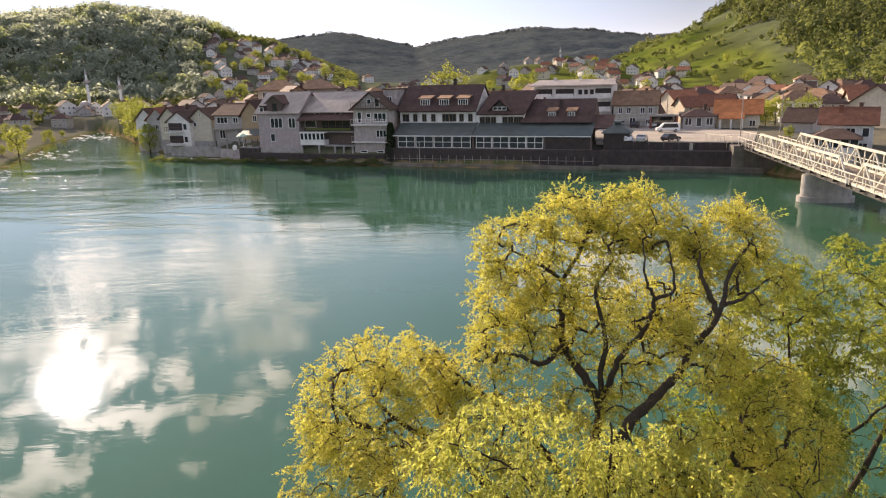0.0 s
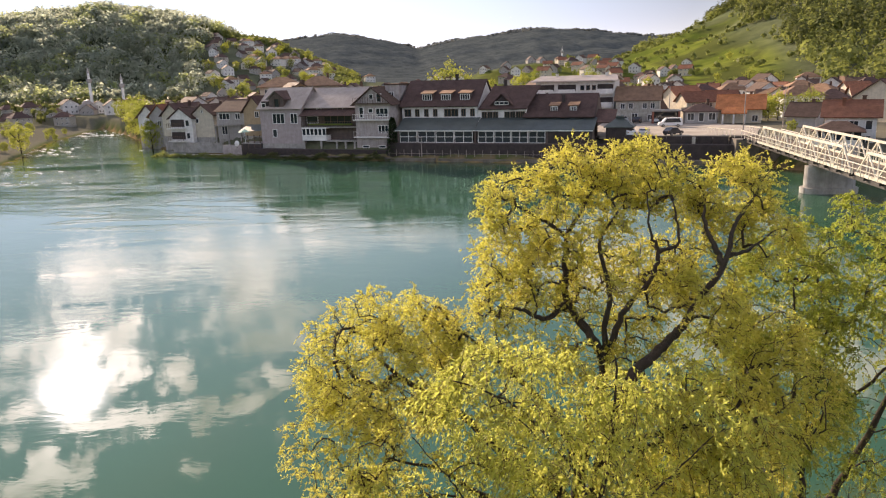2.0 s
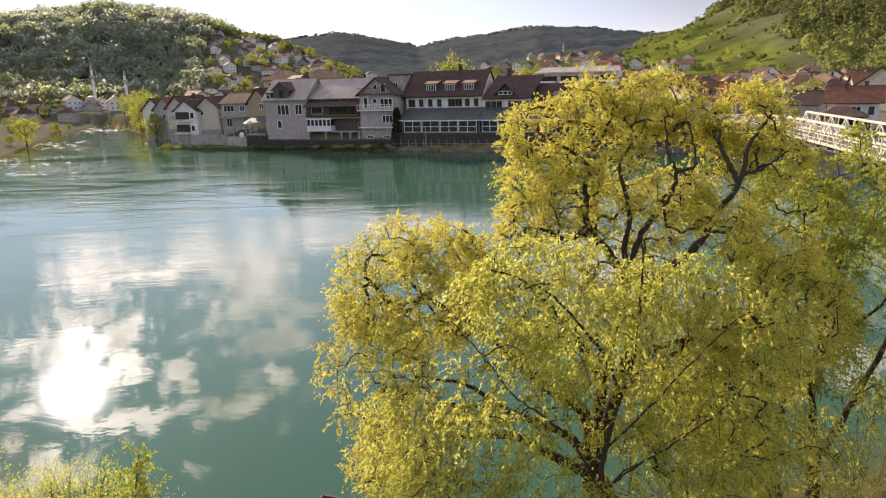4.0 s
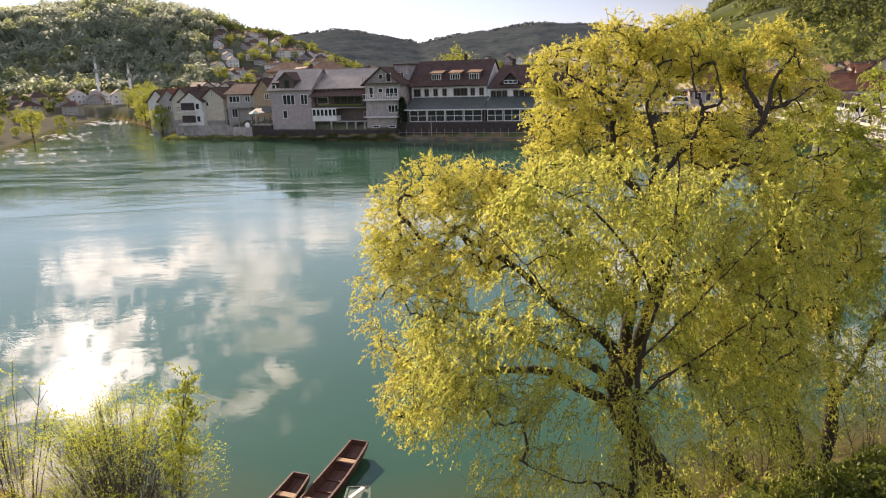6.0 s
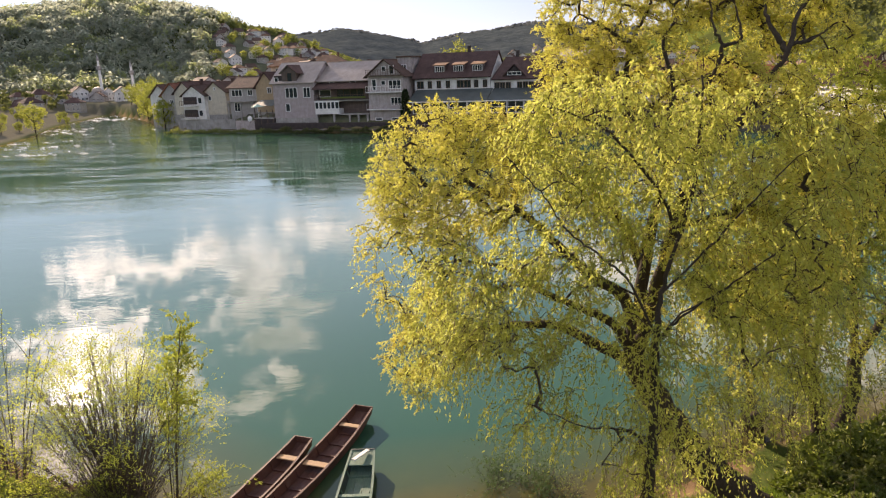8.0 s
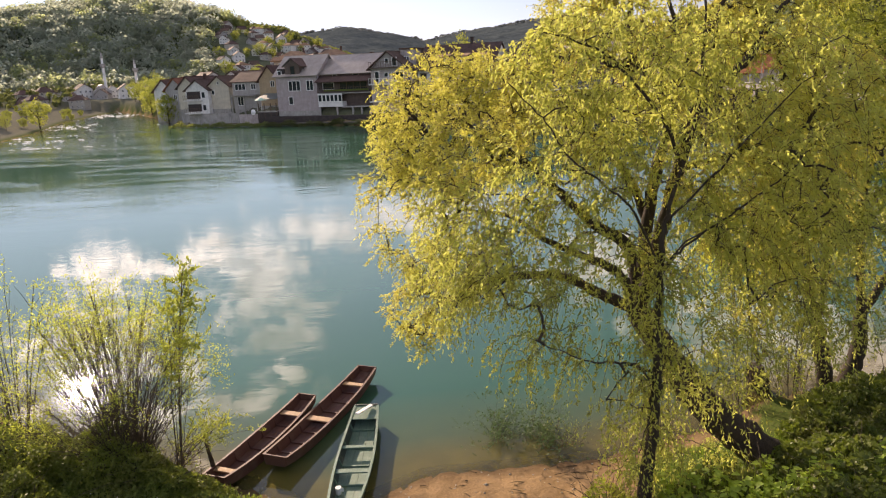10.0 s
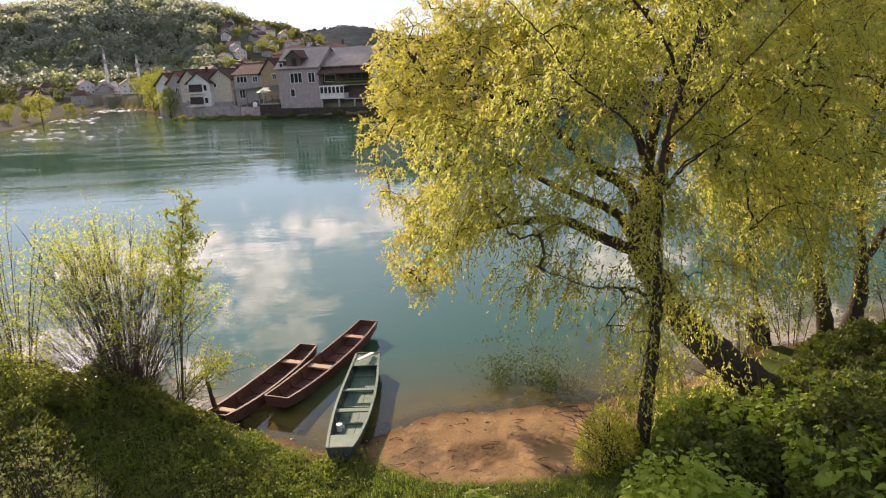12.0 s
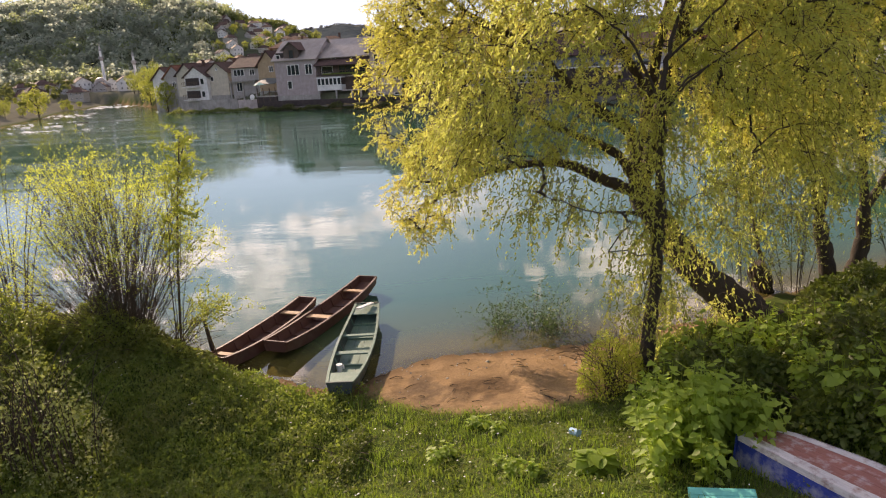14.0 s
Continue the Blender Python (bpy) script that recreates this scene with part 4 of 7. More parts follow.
balcony(h3, 0, 2.7, 6.8, 1.2, M_GREY, M_WHITE, 14)
balcony(h3, 0, 8.5, 6.8, 0.9, M_DARKFRAME, M_DARKFRAME, 14)
h3.children[0]["label"] = "white rendered wall"

# houses up-river
h4 = house(on_shore(-51.4, 8.5, 2.0), 5.6, 9.5, 5.1, 1.9, "y", M_WHITE, M_TILEBROWN, "white house with stacked balconies above the river", base=2.5,
           windows=((1.6, 4.0, 1.0, 1.3, 1), (1.6, 1.4, 1.0, 1.3, 1)))
# flat dark panels on the wall paint the shade of recessed balconies
for z in (4.0, 1.4):
    part("loggia", box((-0.9, -0.04, z), (3.4, 0.1, 1.5)), M_DARKWALL, h4)
balcony(h4, -0.8, 3.0, 4.0, 1.2, M_DARKFRAME, M_WHITE)
balcony(h4, -0.8, 0.4, 4.0, 1.2, M_DARKFRAME, M_WHITE)
h5 = house(on_shore(-46.6, 9.5, 3.0), 5.2, 9.0, 4.7, 1.9, "y", M_CREAM, M_TILEBROWN, "cream gabled house with a brown roof", base=3.0,
           windows=((-1.4, 3.4, 0.8, 1.0, 1), (0.0, 5.3, 0.5, 0.6, 1)))
h6 = house(on_shore(-39.0, 8.5, 2.8), 6.6, 9.0, 5.6, 2.0, "x", M_GREY, M_TILEBROWN, "grey house with a loggia and brown tiled roof", base=3.0,
           windows=((-1.4, 4.5, 2.6, 1.3, 3), (1.8, 4.5, 1.2, 1.2, 2), (-1.6, 1.7, 1.4, 1.8, 2)))
balcony(h6, 0, 2.9, 6.4, 1.3, M_GREY, M_CONCRETE)
for x in (-3.0, 0.0, 3.0):
    part("stilt", box((x, -1.1, -0.4), (0.28, 0.28, 6.0)), M_CONCRETE, h6)
h7 = house(on_shore(-32.6, 7.3, 3.5), 4.6, 8.0, 5.0, 2.6, "y", M_OCHRE, M_TILEDARK, "narrow ochre house under a steep dark roof", base=3.0, windows=((0.8, 4.2, 1.0, 1.2, 2),))
h8 = house(on_shore(-29.8, 11.8, 3.8), 6.0, 8.0, 6.2, 2.4, "x", M_BROWNWALL, M_TILETAN, "brown house with a pale tan roof", base=2.0)
h9 = house(on_shore(-56.3, 11.5, 3.0), 5.0, 9.0, 4.6, 2.2, "y", M_CREAM, M_TILEDARK, "low cream house with a dark roof", base=3.0, windows=((0, 3.0, 1.0, 1.2, 2),))
h10 = house(on_shore(-61.4, 13.5, 3.0), 5.4, 10.0, 4.2, 2.4, "y", M_GREY, M_TILERED, "low grey house with a faded red roof", base=3.0, windows=((0, 2.6, 1.0, 1.2, 2),))
h11 = house(on_shore(-66.4, 15.5, 3.0), 5.4, 10.0, 4.0, 2.4, "y", M_WHITE, M_TILEBROWN, "low white house with a brown roof", base=3.0, windows=((0, 2.6, 1.0, 1.2, 2),))
gar = thing("garden_wall", on_shore(0, 0), "white garden wall and terrace above the water", "wall")
part("wall", box((-43.5, 5.2, 1.25), (9.0, 0.4, 1.9)), M_CONCRETE, gar)
part("wall", box((-34.2, 3.6, 1.2), (7.0, 0.4, 1.8)), M_DULL, gar)
part("coping", box((-43.5, 5.2, 2.26), (9.2, 0.55, 0.12)), M_CONCRETE, gar)
landing = thing("landing_stage", on_shore(-40, 2.6, 0.12), "low pale stone landing along the water", "landing")
for k in range(8):
    part("slab", box((-9 + k * 2.3, 0.2 * math.sin(k * 2.1), 0), (2.2, 1.3, 0.3), bevel=0.04), M_STONEW, landing)
terr = thing("terrace", on_shore(-29.9, 2.2, 2.6), "riverside cafe terrace on posts", "terrace")
part("floor", box((0, 1.2, 0), (4.4, 3.2, 0.2)), M_CONCRETE, terr)
for x in (-2.0, -0.7, 0.7, 2.0):
    part("post", box((x, -0.3, 0.2), (0.12, 0.12, 2.8)), M_DARKFRAME, terr)
part("awning", roof_slab((-2.3, -0.7, 2.3), (-2.3, 2.6, 3.3), (4.6, 0, 0), 0.06), M_GREENSHEET, terr)
part("terrace_wall", box((0, -0.2, -1.2), (4.6, 0.3, 2.4)), M_DARKWALL, terr)
par = thing("parasol", on_shore(-31.0, 1.6, 2.7), "open pale green parasol on the terrace", "parasol")
bm = bmesh.new()
bmesh.ops.create_cone(bm, cap_ends=False, segments=8, radius1=1.3, radius2=0.05, depth=0.55, matrix=pose(0, 0, 2.35))
part("canopy", bm, plain("pale_green_canvas", (0.42, 0.60, 0.48), 0.8), par)
part("pole", box((0, 0, 1.2), (0.06, 0.06, 2.4)), M_FRAME, par)
dish = thing("satellite_dish", on_shore(-33.0, 1.5, 2.0), "round white dish on the bank", "dish")
bm = bmesh.new()
bmesh.ops.create_cone(bm, cap_ends=True, segments=16, radius1=0.55, radius2=0.2, depth=0.2, matrix=pose(0, 0, 0.6, 80, 0, 0))
part("reflector", bm, M_FRAME, dish)
part("mast", box((0, 0.1, 0.2), (0.06, 0.06, 0.9)), M_IRON, dish)

# car park and the buildings behind
park = thing("car_park", Matrix(), "pale worn asphalt car park beside the bridge", "car park", kind="structure")
part("paving", solid([(22.0, 113.0, 4.05), (43.0, 107.8, 4.05), (45.5, 109, 4.05), (52, 124, 4.05), (46, 136, 4.05), (36, 152, 4.05), (24, 156, 4.05)], (0, 0, -0.5)), M_ASPHALT, park)
part("white_line", solid([(38, 122, 4.056), (49, 118.5, 4.056), (49, 118.7, 4.056), (38, 122.2, 4.056)], (0, 0, 0.004)), M_FRAME, park)
fence = thing("fence", on_shore(36.5, 2.2, 3.0), "dark solid fence along the quay edge", "fence")
for k in range(10):
    part("panel", box((1.1 + k * 2.25, 0, 0.55), (2.2, 0.08, 1.15)), M_DARKWALL, fence)
part("gate_post", box((13.0, -0.2, 0.1), (0.5, 0.5, 1.9)), M_STONEW, fence)

apt = thing("apartment_block", on_shore(25.7, 38, 4.0), "pale three-storey block with recessed balconies", "apartment block")
part("wall", box((0, 5, 4.15), (16.4, 10, 8.3)), M_WHITE, apt)
part("roof", solid([(-9.0, -1.2, 8.2), (9.0, -1.2, 8.2), (8.2, 5, 9.2), (-8.2, 5, 9.2)], (0, 0.2, 0.22)), M_GREYSHEET, apt)
part("roof", solid([(-9.0, 11.2, 8.2), (-8.2, 5.1, 9.2), (8.2, 5.1, 9.2), (9.0, 11.2, 8.2)], (0, 0.2, 0.22)), M_GREYSHEET, apt)
for x in (-4.5, 1.0, 6.0):
    chimney(apt, x, 4.5, 8.9, 0.9, M_WHITE)
for z in (6.7, 4.0):
    for x, w, pn in ((-6.1, 3.6, 3), (-1.6, 3.8, 3), (6.3, 3.2, 2)):
        part("parapet", box((x, -0.98, z - 0.55), (w, 0.08, 0.95)), M_WHITE, apt)
        # no recess is cut: the dark panel paints its shade
        part("loggia", box((x, -0.05, z + 0.25), (w, 0.14, 1.3)), M_DARKWALL, apt)
        balcony(apt, x, z - 1.05, w, 0.9, M_FRAME, M_WHITE, 6)
    for x in (1.6, 2.8, 4.0):
        window(apt, pose(x, -0.03, z + 0.2), 0.8, 1.0, 1, M_DARKFRAME)
for x in (0.5, 2.5, 4.5, 6.5):
    window(apt, pose(x, -0.04, 0.9), 1.6, 1.7, 2)
h12 = house(on_shore(38.7, 35, 4.0), 8.4, 9.0, 4.4, 2.4, "x", M_STONEW, M_TILETAN, "old two-storey stone house with a tan roof", base=0.6,
            windows=((-2.8, 3.2, 0.9, 1.2, 2), (-1.2, 3.2, 0.9, 1.2, 2), (1.5, 3.2, 0.9, 1.2, 2), (3.0, 3.2, 0.9, 1.2, 2), (-0.4, 0.9, 1.2, 1.8, 2), (2.6, 0.9, 1.0, 1.2, 2)))
shop = house(pose(45.0, 134.0, 4.0, 0, 0, -12), 5.8, 4.8, 2.4, 1.2, "x", M_GREY, M_TILEDARK, "low shop with dark tiled hipped roof", base=0.6, hip=True,
             windows=((-1.9, 1.3, 1.3, 1.4, 2), (0, 1.2, 1.0, 1.7, 1), (1.9, 1.3, 1.3, 1.4, 2)), name="shop", category="shop")
booth = thing("bus_shelter", pose(38.8, 135.5, 4.0, 0, 0, -14), "flat-roofed shelter with brick ends", "shelter")
part("roof", box((0, 0.8, 2.5), (5.4, 2.2, 0.3)), M_CONCRETE, booth)
for x in (-2.4, 2.4):
    part("end_wall", box((x, 0.8, 1.2), (0.4, 1.8, 2.4)), plain("brick_red", (0.26, 0.10, 0.07), 0.9), booth)
part("back_wall", box((0, 1.6, 1.2), (4.4, 0.12, 2.4)), M_GLASS, booth)
h13 = house(pose(51.8, 133.0, 3.6, 0, 0, -22), 7.4, 6.5, 3.3, 2.1, "x", M_CREAM, M_TILEORANGE, "wide house with a bright orange tiled roof", base=0.8, over=0.7,
            windows=((-2.0, 2.4, 0.8, 1.0, 2), (-0.8, 2.4, 0.8, 1.0, 2), (0.4, 2.4, 0.8, 1.0, 2), (2.6, 1.3, 1.1, 1.2, 2)))
part("porch_roof", roof_slab((-3.2, -2.2, 2.2), (-3.2, 0.2, 3.4), (4.4, 0, 0), 0.12), M_TILEORANGE, h13)
for x in (-2.9, -1.0, 0.9):
    part("porch_post", box((x, -1.9, 1.0), (0.3, 0.3, 2.6)), M_WHITE, h13)
h14 = house(pose(53.2, 97.5, 3.0, 0, 0, -28), 6.2, 6.0, 4.4, 1.8, "x", M_WHITE, M_TILERED, "white riverside house with a red tiled roof", base=3.0, over=0.6,
            windows=((-1.7, 3.1, 0.9, 1.1, 2), (0.4, 3.1, 1.2, 1.2, 2), (2.2, 3.1, 0.9, 1.3, 1), (2.0, 1.0, 1.2, 1.4, 2)))
chimney(h14, -1.0, 2.0, 5.2, 1.4, M_TILERED)
pav = thing("pavilion", pose(49.9, 94.0, 3.5, 0, 0, -28) @ Matrix.Scale(0.86, 4), "glazed garden pavilion with a brown hipped roof", "pavilion")
part("wall", box((0, 2.2, 0.5), (6.4, 4.4, 1.0)), M_WHITE, pav)
for k in range(5):
    window(pav, pose(-2.56 + k * 1.28, -0.05, 1.75), 1.2, 1.5, 1)
part("back_wall", box((0, 2.3, 1.7), (6.2, 4.1, 1.5)), M_DARKWALL, pav)
part("footing", box((0, 2.2, -1.4), (6.3, 4.3, 2.8)), M_CONCRETE, pav)
hip_roof(pav, 6.4, 4.4, 2.55, 1.3, M_TILEBROWN, 0.5)
ver = thing("terrace", pose(57.9, 90.2, 3.0, 0, 0, -28) @ Matrix.Scale(0.85, 4), "covered terrace with red roof and white rail", "terrace")
part("floor", box((0, 1.5, -1.2), (7.0, 3.4, 2.6)), M_CONCRETE, ver)
part("roof", roof_slab((-3.6, -0.5, 2.2), (-3.6, 3.4, 3.2), (7.2, 0, 0), 0.1), M_TILERED, ver)
for k in range(7):
    part("post", box((-3.3 + 1.1 * k, -0.1, 1.15), (0.14, 0.14, 2.2)), M_DARKFRAME, ver)
part("rail", box((0, -0.1, 0.9), (6.8, 0.06, 0.12)), M_FRAME, ver)
h15 = house(pose(74.0, 128.0, 3.8, 0, 0, -60), 9.5, 9.0, 4.4, 3.2, "y", M_CREAM, M_TILEDARK, "cream house with a broad dark gable", base=1.5, windows=((0, 3.4, 1.2, 1.2, 2), (-2, 1.2, 1.2, 1.2, 2)))
h16 = house(pose(67.5, 105.0, 3.4, 0, 0, -35), 7.0, 8.0, 4.4, 2.4, "y", M_WHITE, M_TILEDARK, "tall white gabled house with a dark roof", base=2.5, windows=((0, 4.4, 1.2, 1.2, 2), (-2, 1.4, 1.2, 1.2, 2), (2, 1.4, 1.2, 1.2, 2)))
h17 = house(pose(57.5, 121.0, 3.8, 0, 0, -40), 4.6, 5.0, 2.2, 1.9, "x", M_GREY, M_TILEBROWN, "low barn with a steep grey-brown roof", base=1.0, side_windows=False)


# ---- bridge ----
def deck_x(y):
    return 36.5 + (y - 58) * 0.105


DECK_Z, WIDE = 4.15, 5.2
bridge = thing("truss_bridge", Matrix(), "cream-painted steel truss bridge with a plank deck", "bridge")
for off in (0.35, WIDE - 0.35):
    part("girder", beam((deck_x(104) + off, 104, DECK_Z - 0.35), (deck_x(16) + off, 16, DECK_Z - 0.35), 0.25, 0.6), M_IRON, bridge)
for k in range(30):
    y = 103 - k * 3.0
    part("cross_beam", beam((deck_x(y) - 0.2, y, DECK_Z - 0.22), (deck_x(y) + WIDE + 0.2, y, DECK_Z - 0.22), 0.2, 0.3), M_IRON, bridge)
bm = bmesh.new()
for k in range(440):
    y = 104 - k * 0.2
    add_box(bm, (deck_x(y) + WIDE / 2, y, DECK_Z - 0.03 + 0.012 * math.sin(k * 2.3)), (WIDE - 0.5, 0.185, 0.07))
tagged(part("planks", bm, M_DECK, bridge), kind="stuff")
for off in (0.0, WIDE):
    for y0, panels, size in ((96.5, 14, 2.1), (66.0, 14, 2.1), (35.6, 8, 2.1)):
        y1 = y0 - panels * size
        H = 2.2

        def pt(y, z):
            return (deck_x(y) + off, y, DECK_Z + z)
        part("bottom_chord", beam(pt(y0, 0.05), pt(y1, 0.05), 0.22, 0.26), M_STEEL, bridge)
        part("top_chord", beam(pt(y0 - size, H), pt(y1 + size, H), 0.24, 0.24), M_STEEL, bridge)
        for k in range(panels + 1):
            y = y0 - k * size
            if 0 < k < panels:
                part("vertical", beam(pt(y, 0.1), pt(y, H), 0.10, 0.10), M_STEEL, bridge)
            if k < panels:
                up_end, down_end = (0, H) if k % 2 == 0 else (H, 0)
                part("diagonal", beam(pt(y, up_end), pt(y - size, down_end), 0.13, 0.13), M_STEEL, bridge)
    so = off - 0.3 if off == 0 else off + 0.3
    bm = bmesh.new()
    for k in range(52):
        y = 103.5 - k * 1.7
        add_box(bm, (deck_x(y) + so, y, DECK_Z + 0.5), (0.07, 0.07, 1.1))
    add_beam(bm, (deck_x(104) + so, 104, DECK_Z + 1.05), (deck_x(16) + so, 16, DECK_Z + 1.05), 0.09, 0.09)
    add_beam(bm, (deck_x(104) + so, 104, DECK_Z + 0.55), (deck_x(16) + so, 16, DECK_Z + 0.55), 0.05, 0.05)
    part("railing", bm, M_STEEL, bridge)
bm = bmesh.new()
for p, q in (((39.3, 113), (40.2, 104)), ((45.6, 113.5), (45.4, 104))):
    add_beam(bm, (*p, 5.0), (*q, 5.2), 0.08, 0.08)
    for k in range(8):
        s = k / 7
        add_box(bm, (p[0] + (q[0] - p[0]) * s, p[1] + (q[1] - p[1]) * s, 4.6), (0.07, 0.07, 1.0))
part("approach_railing", bm, M_STEEL, bridge)
for py in (79.5, 50.0):
    pier = thing("bridge_pier", pose(deck_x(py) + WIDE / 2 + 0.6, py, 0, 0, 0, -4), "round-nosed weathered concrete bridge pier", "pier", "piers under the bridge")
    for nm, wid, ln, z0, z1 in (("footing", 2.6, 6.2, -3.0, 0.65), ("shaft", 2.1, 5.5, 0.65, 3.1)):
        bm = bmesh.new()
        pts = []
        for k in range(13):
            a = math.pi / 2 + math.pi * k / 12
            pts.append((-ln / 2 + wid / 2 * math.cos(a) + wid / 2, wid / 2 * math.sin(a), z0))
        for k in range(13):
            a = -math.pi / 2 + math.pi * k / 12
            pts.append((ln / 2 - wid / 2 + wid / 2 * math.cos(a), wid / 2 * math.sin(a), z0))
        add_solid(bm, pts, (0, 0, z1 - z0))
        bmesh.ops.recalc_face_normals(bm, faces=bm.faces)
        part(nm, bm, M_CONCRETE, pier)
    part("bearing_block", box((-1.9, 0, 3.3), (0.7, 1.0, 0.42)), M_FRAME, pier)
    part("bearing_block", box((1.6, 0, 3.3), (0.7, 1.0, 0.42)), M_FRAME, pier)
abut = thing("bridge_abutment", pose(deck_x(103) + WIDE / 2 + 0.3, 102.6, 0, 0, 0, -6), "stained concrete abutment of the bridge", "abutment")
part("wall", box((0, 3.0, 0.9), (8.0, 6.0, 6.0)), M_LEDGE, abut)
for x in (-3.0, 0.0, 3.0):
    part("buttress", box((x, -0.15, 0.4), (0.8, 0.5, 4.8)), M_LEDGE, abut)
part("near_abutment", box((-8.9, -86.0, 0.6), (8.0, 5.0, 6.0)), M_CONCRETE, abut)


# ---- the mosque and the minarets ----
def minaret(x, y, z, h, label="slender white stone minaret with a dark pointed cap"):
    t = thing("minaret", pose(x, y, z), label, "minaret", "minarets of the town")
    bm = bmesh.new()
    bmesh.ops.create_cone(bm, cap_ends=True, segments=12, radius1=0.58, radius2=0.48, depth=h * 0.66, matrix=pose(0, 0, h * 0.33))
    part("shaft", bm, M_FRAME, t)
    bm = bmesh.new()
    bmesh.ops.create_cone(bm, cap_ends=True, segments=12, radius1=0.55, radius2=0.95, depth=0.7, matrix=pose(0, 0, h * 0.66))
    bmesh.ops.create_cone(bm, cap_ends=True, segments=12, radius1=0.95, radius2=0.95, depth=0.8, matrix=pose(0, 0, h * 0.66 + 0.75))
    part("gallery", bm, M_GREY, t)
    bm = bmesh.new()
    bmesh.ops.create_cone(bm, cap_ends=True, segments=12, radius1=0.42, radius2=0.40, depth=h * 0.16, matrix=pose(0, 0, h * 0.76))
    part("upper_shaft", bm, M_FRAME, t)
    bm = bmesh.new()
    bmesh.ops.create_cone(bm, cap_ends=True, segments=12, radius1=0.55, radius2=0.03, depth=h * 0.16, matrix=pose(0, 0, h * 0.92))
    part("cap", bm, M_GREY, t)


minaret(-137.5, 252, 4.0, 17.2)
minaret(-125.0, 251, 4.0, 14.2)
minaret(61.0, 460, 19.0, 11.5)
mosque = thing("mosque", pose(-138.2, 250, 4.2, 0, 0, 25) @ Matrix.Scale(0.72, 4), "small mosque with a grey lead dome", "mosque")
part("wall", box((0, 3, 1.8), (9, 8, 4.4)), M_GREY, mosque)
part("drum", box((0, 3, 4.3), (7, 6.4, 0.8), bevel=0.6), M_GREY, mosque)
bm = bmesh.new()
bmesh.ops.create_uvsphere(bm, u_segments=20, v_segments=10, radius=3.0, matrix=pose(0, 3, 4.4) @ Matrix.Diagonal((1, 1, 0.85, 1)))
part("dome", bm, M_GREYSHEET, mosque, smooth=True)


# ---- the town behind, on the flat and up the slopes ----
rng = random.Random(7)


def town_house(wall, roof, w, d, h, rise, axis, hip, label):
    wins = []
    for z in [1.5 + 2.8 * k for k in range(max(1, int(h // 2.7)))]:
        for x in (-w * 0.28, w * 0.05, w * 0.32):
            wins.append((x, z, 1.0, 1.2, 2))
    t = house(pose(0, 0, 0), w, d, h, rise, axis, wall, roof, label, windows=wins, base=3.0, group="houses of the town", side_windows=False, hip=hip, over=0.6)
    return t


TOWN = [town_house(M_WHITE, M_TILEBROWN, 8.5, 8.5, 5.6, 2.8, "y", False, "white gabled town house with a brown tiled roof"),
        town_house(M_CREAM, M_TILERED, 9.0, 8.0, 5.4, 2.6, "x", False, "cream town house with a red tiled roof"),
        town_house(M_GREY, M_TILEDARK, 8.0, 9.0, 3.4, 3.2, "y", False, "low grey town house with a steep dark roof"),
        town_house(M_WHITE, M_TILETAN, 10.0, 8.5, 5.8, 2.4, "x", True, "white town house with a tan hipped roof"),
        town_house(M_CREAM, M_TILEBROWN, 7.5, 8.0, 3.2, 2.8, "x", False, "small cream town house with a brown roof"),
        town_house(M_OCHRE, M_TILEBROWN, 8.0, 8.0, 5.4, 2.6, "y", False, "ochre town house with a brown gable roof"),
        town_house(M_STONEW, M_TILEDARK, 9.0, 9.0, 5.4, 2.8, "x", True, "stone town house with a dark hipped roof")]
TAKEN = [(-43.4, 169), (-34, 168), (54.2, 134), (68, 130), (57.5, 121), (66, 105), (53.6, 98), (44.6, 135)]
used = [0] * len(TOWN)


def settle(count, pick, gap, yaw=30, kinds=range(7), face=None, size=1.0):
    done = tries = 0
    while done < count and tries < count * 30:
        tries += 1
        x, y = pick()
        if any((x - a) ** 2 + (y - b) ** 2 < gap * gap for a, b in TAKEN):
            continue
        dist, farside = river_distance(np.array([x]), np.array([y]))
        if dist[0] < 9:
            continue
        k = rng.choice(list(kinds))
        turn = (face if face is not None else -math.degrees(math.atan2(x, y))) + rng.uniform(-yaw, yaw)
        low = 0.7 if x < -0.29 * y and y < 200 else 1.0    # lower houses at the up-river end
        m = pose(x, y, height_at(x, y) + 0.1, 0, 0, turn) @ Matrix.Scale(low * size * rng.uniform(0.85, 1.1), 4)
        if used[k] == 0:
            TOWN[k].matrix_world = m
        else:
            copy_thing(TOWN[k], m).matrix_basis = m
        used[k] += 1
        TAKEN.append((x, y))
        done += 1


def polar(a0, a1, r0, r1):
    def pick():
        a, rr = math.radians(rng.uniform(a0, a1)), rng.uniform(r0, r1)
        return rr * math.sin(a), rr * math.cos(a)
    return pick


def behind_quay(u0, u1, i0, i1):
    def pick():
        v = SHORE @ Vector((rng.uniform(u0, u1), rng.uniform(i0, i1), 0))
        return v.x, v.y
    return pick


settle(9, behind_quay(-64, -30, 21, 34), 8.5, 25, (0, 5, 6, 3), size=1.15)
settle(40, behind_quay(-76, -8, 20, 85), 8.0, 35, (0, 2, 4, 5, 6, 2), size=0.95)
settle(12, behind_quay(0, 22, 22, 75), 9.5, 25, (1, 0, 4, 2), size=0.9)
settle(85, lambda: (rng.uniform(40, 150), rng.uniform(140, 250)), 8.6, 40, (0, 3, 2, 4, 6, 1, 0), size=0.70)
settle(85, polar(-20.5, -11.0, 280, 440), 7.5, 40, (0, 2, 3, 4, 6, 2), size=0.58)
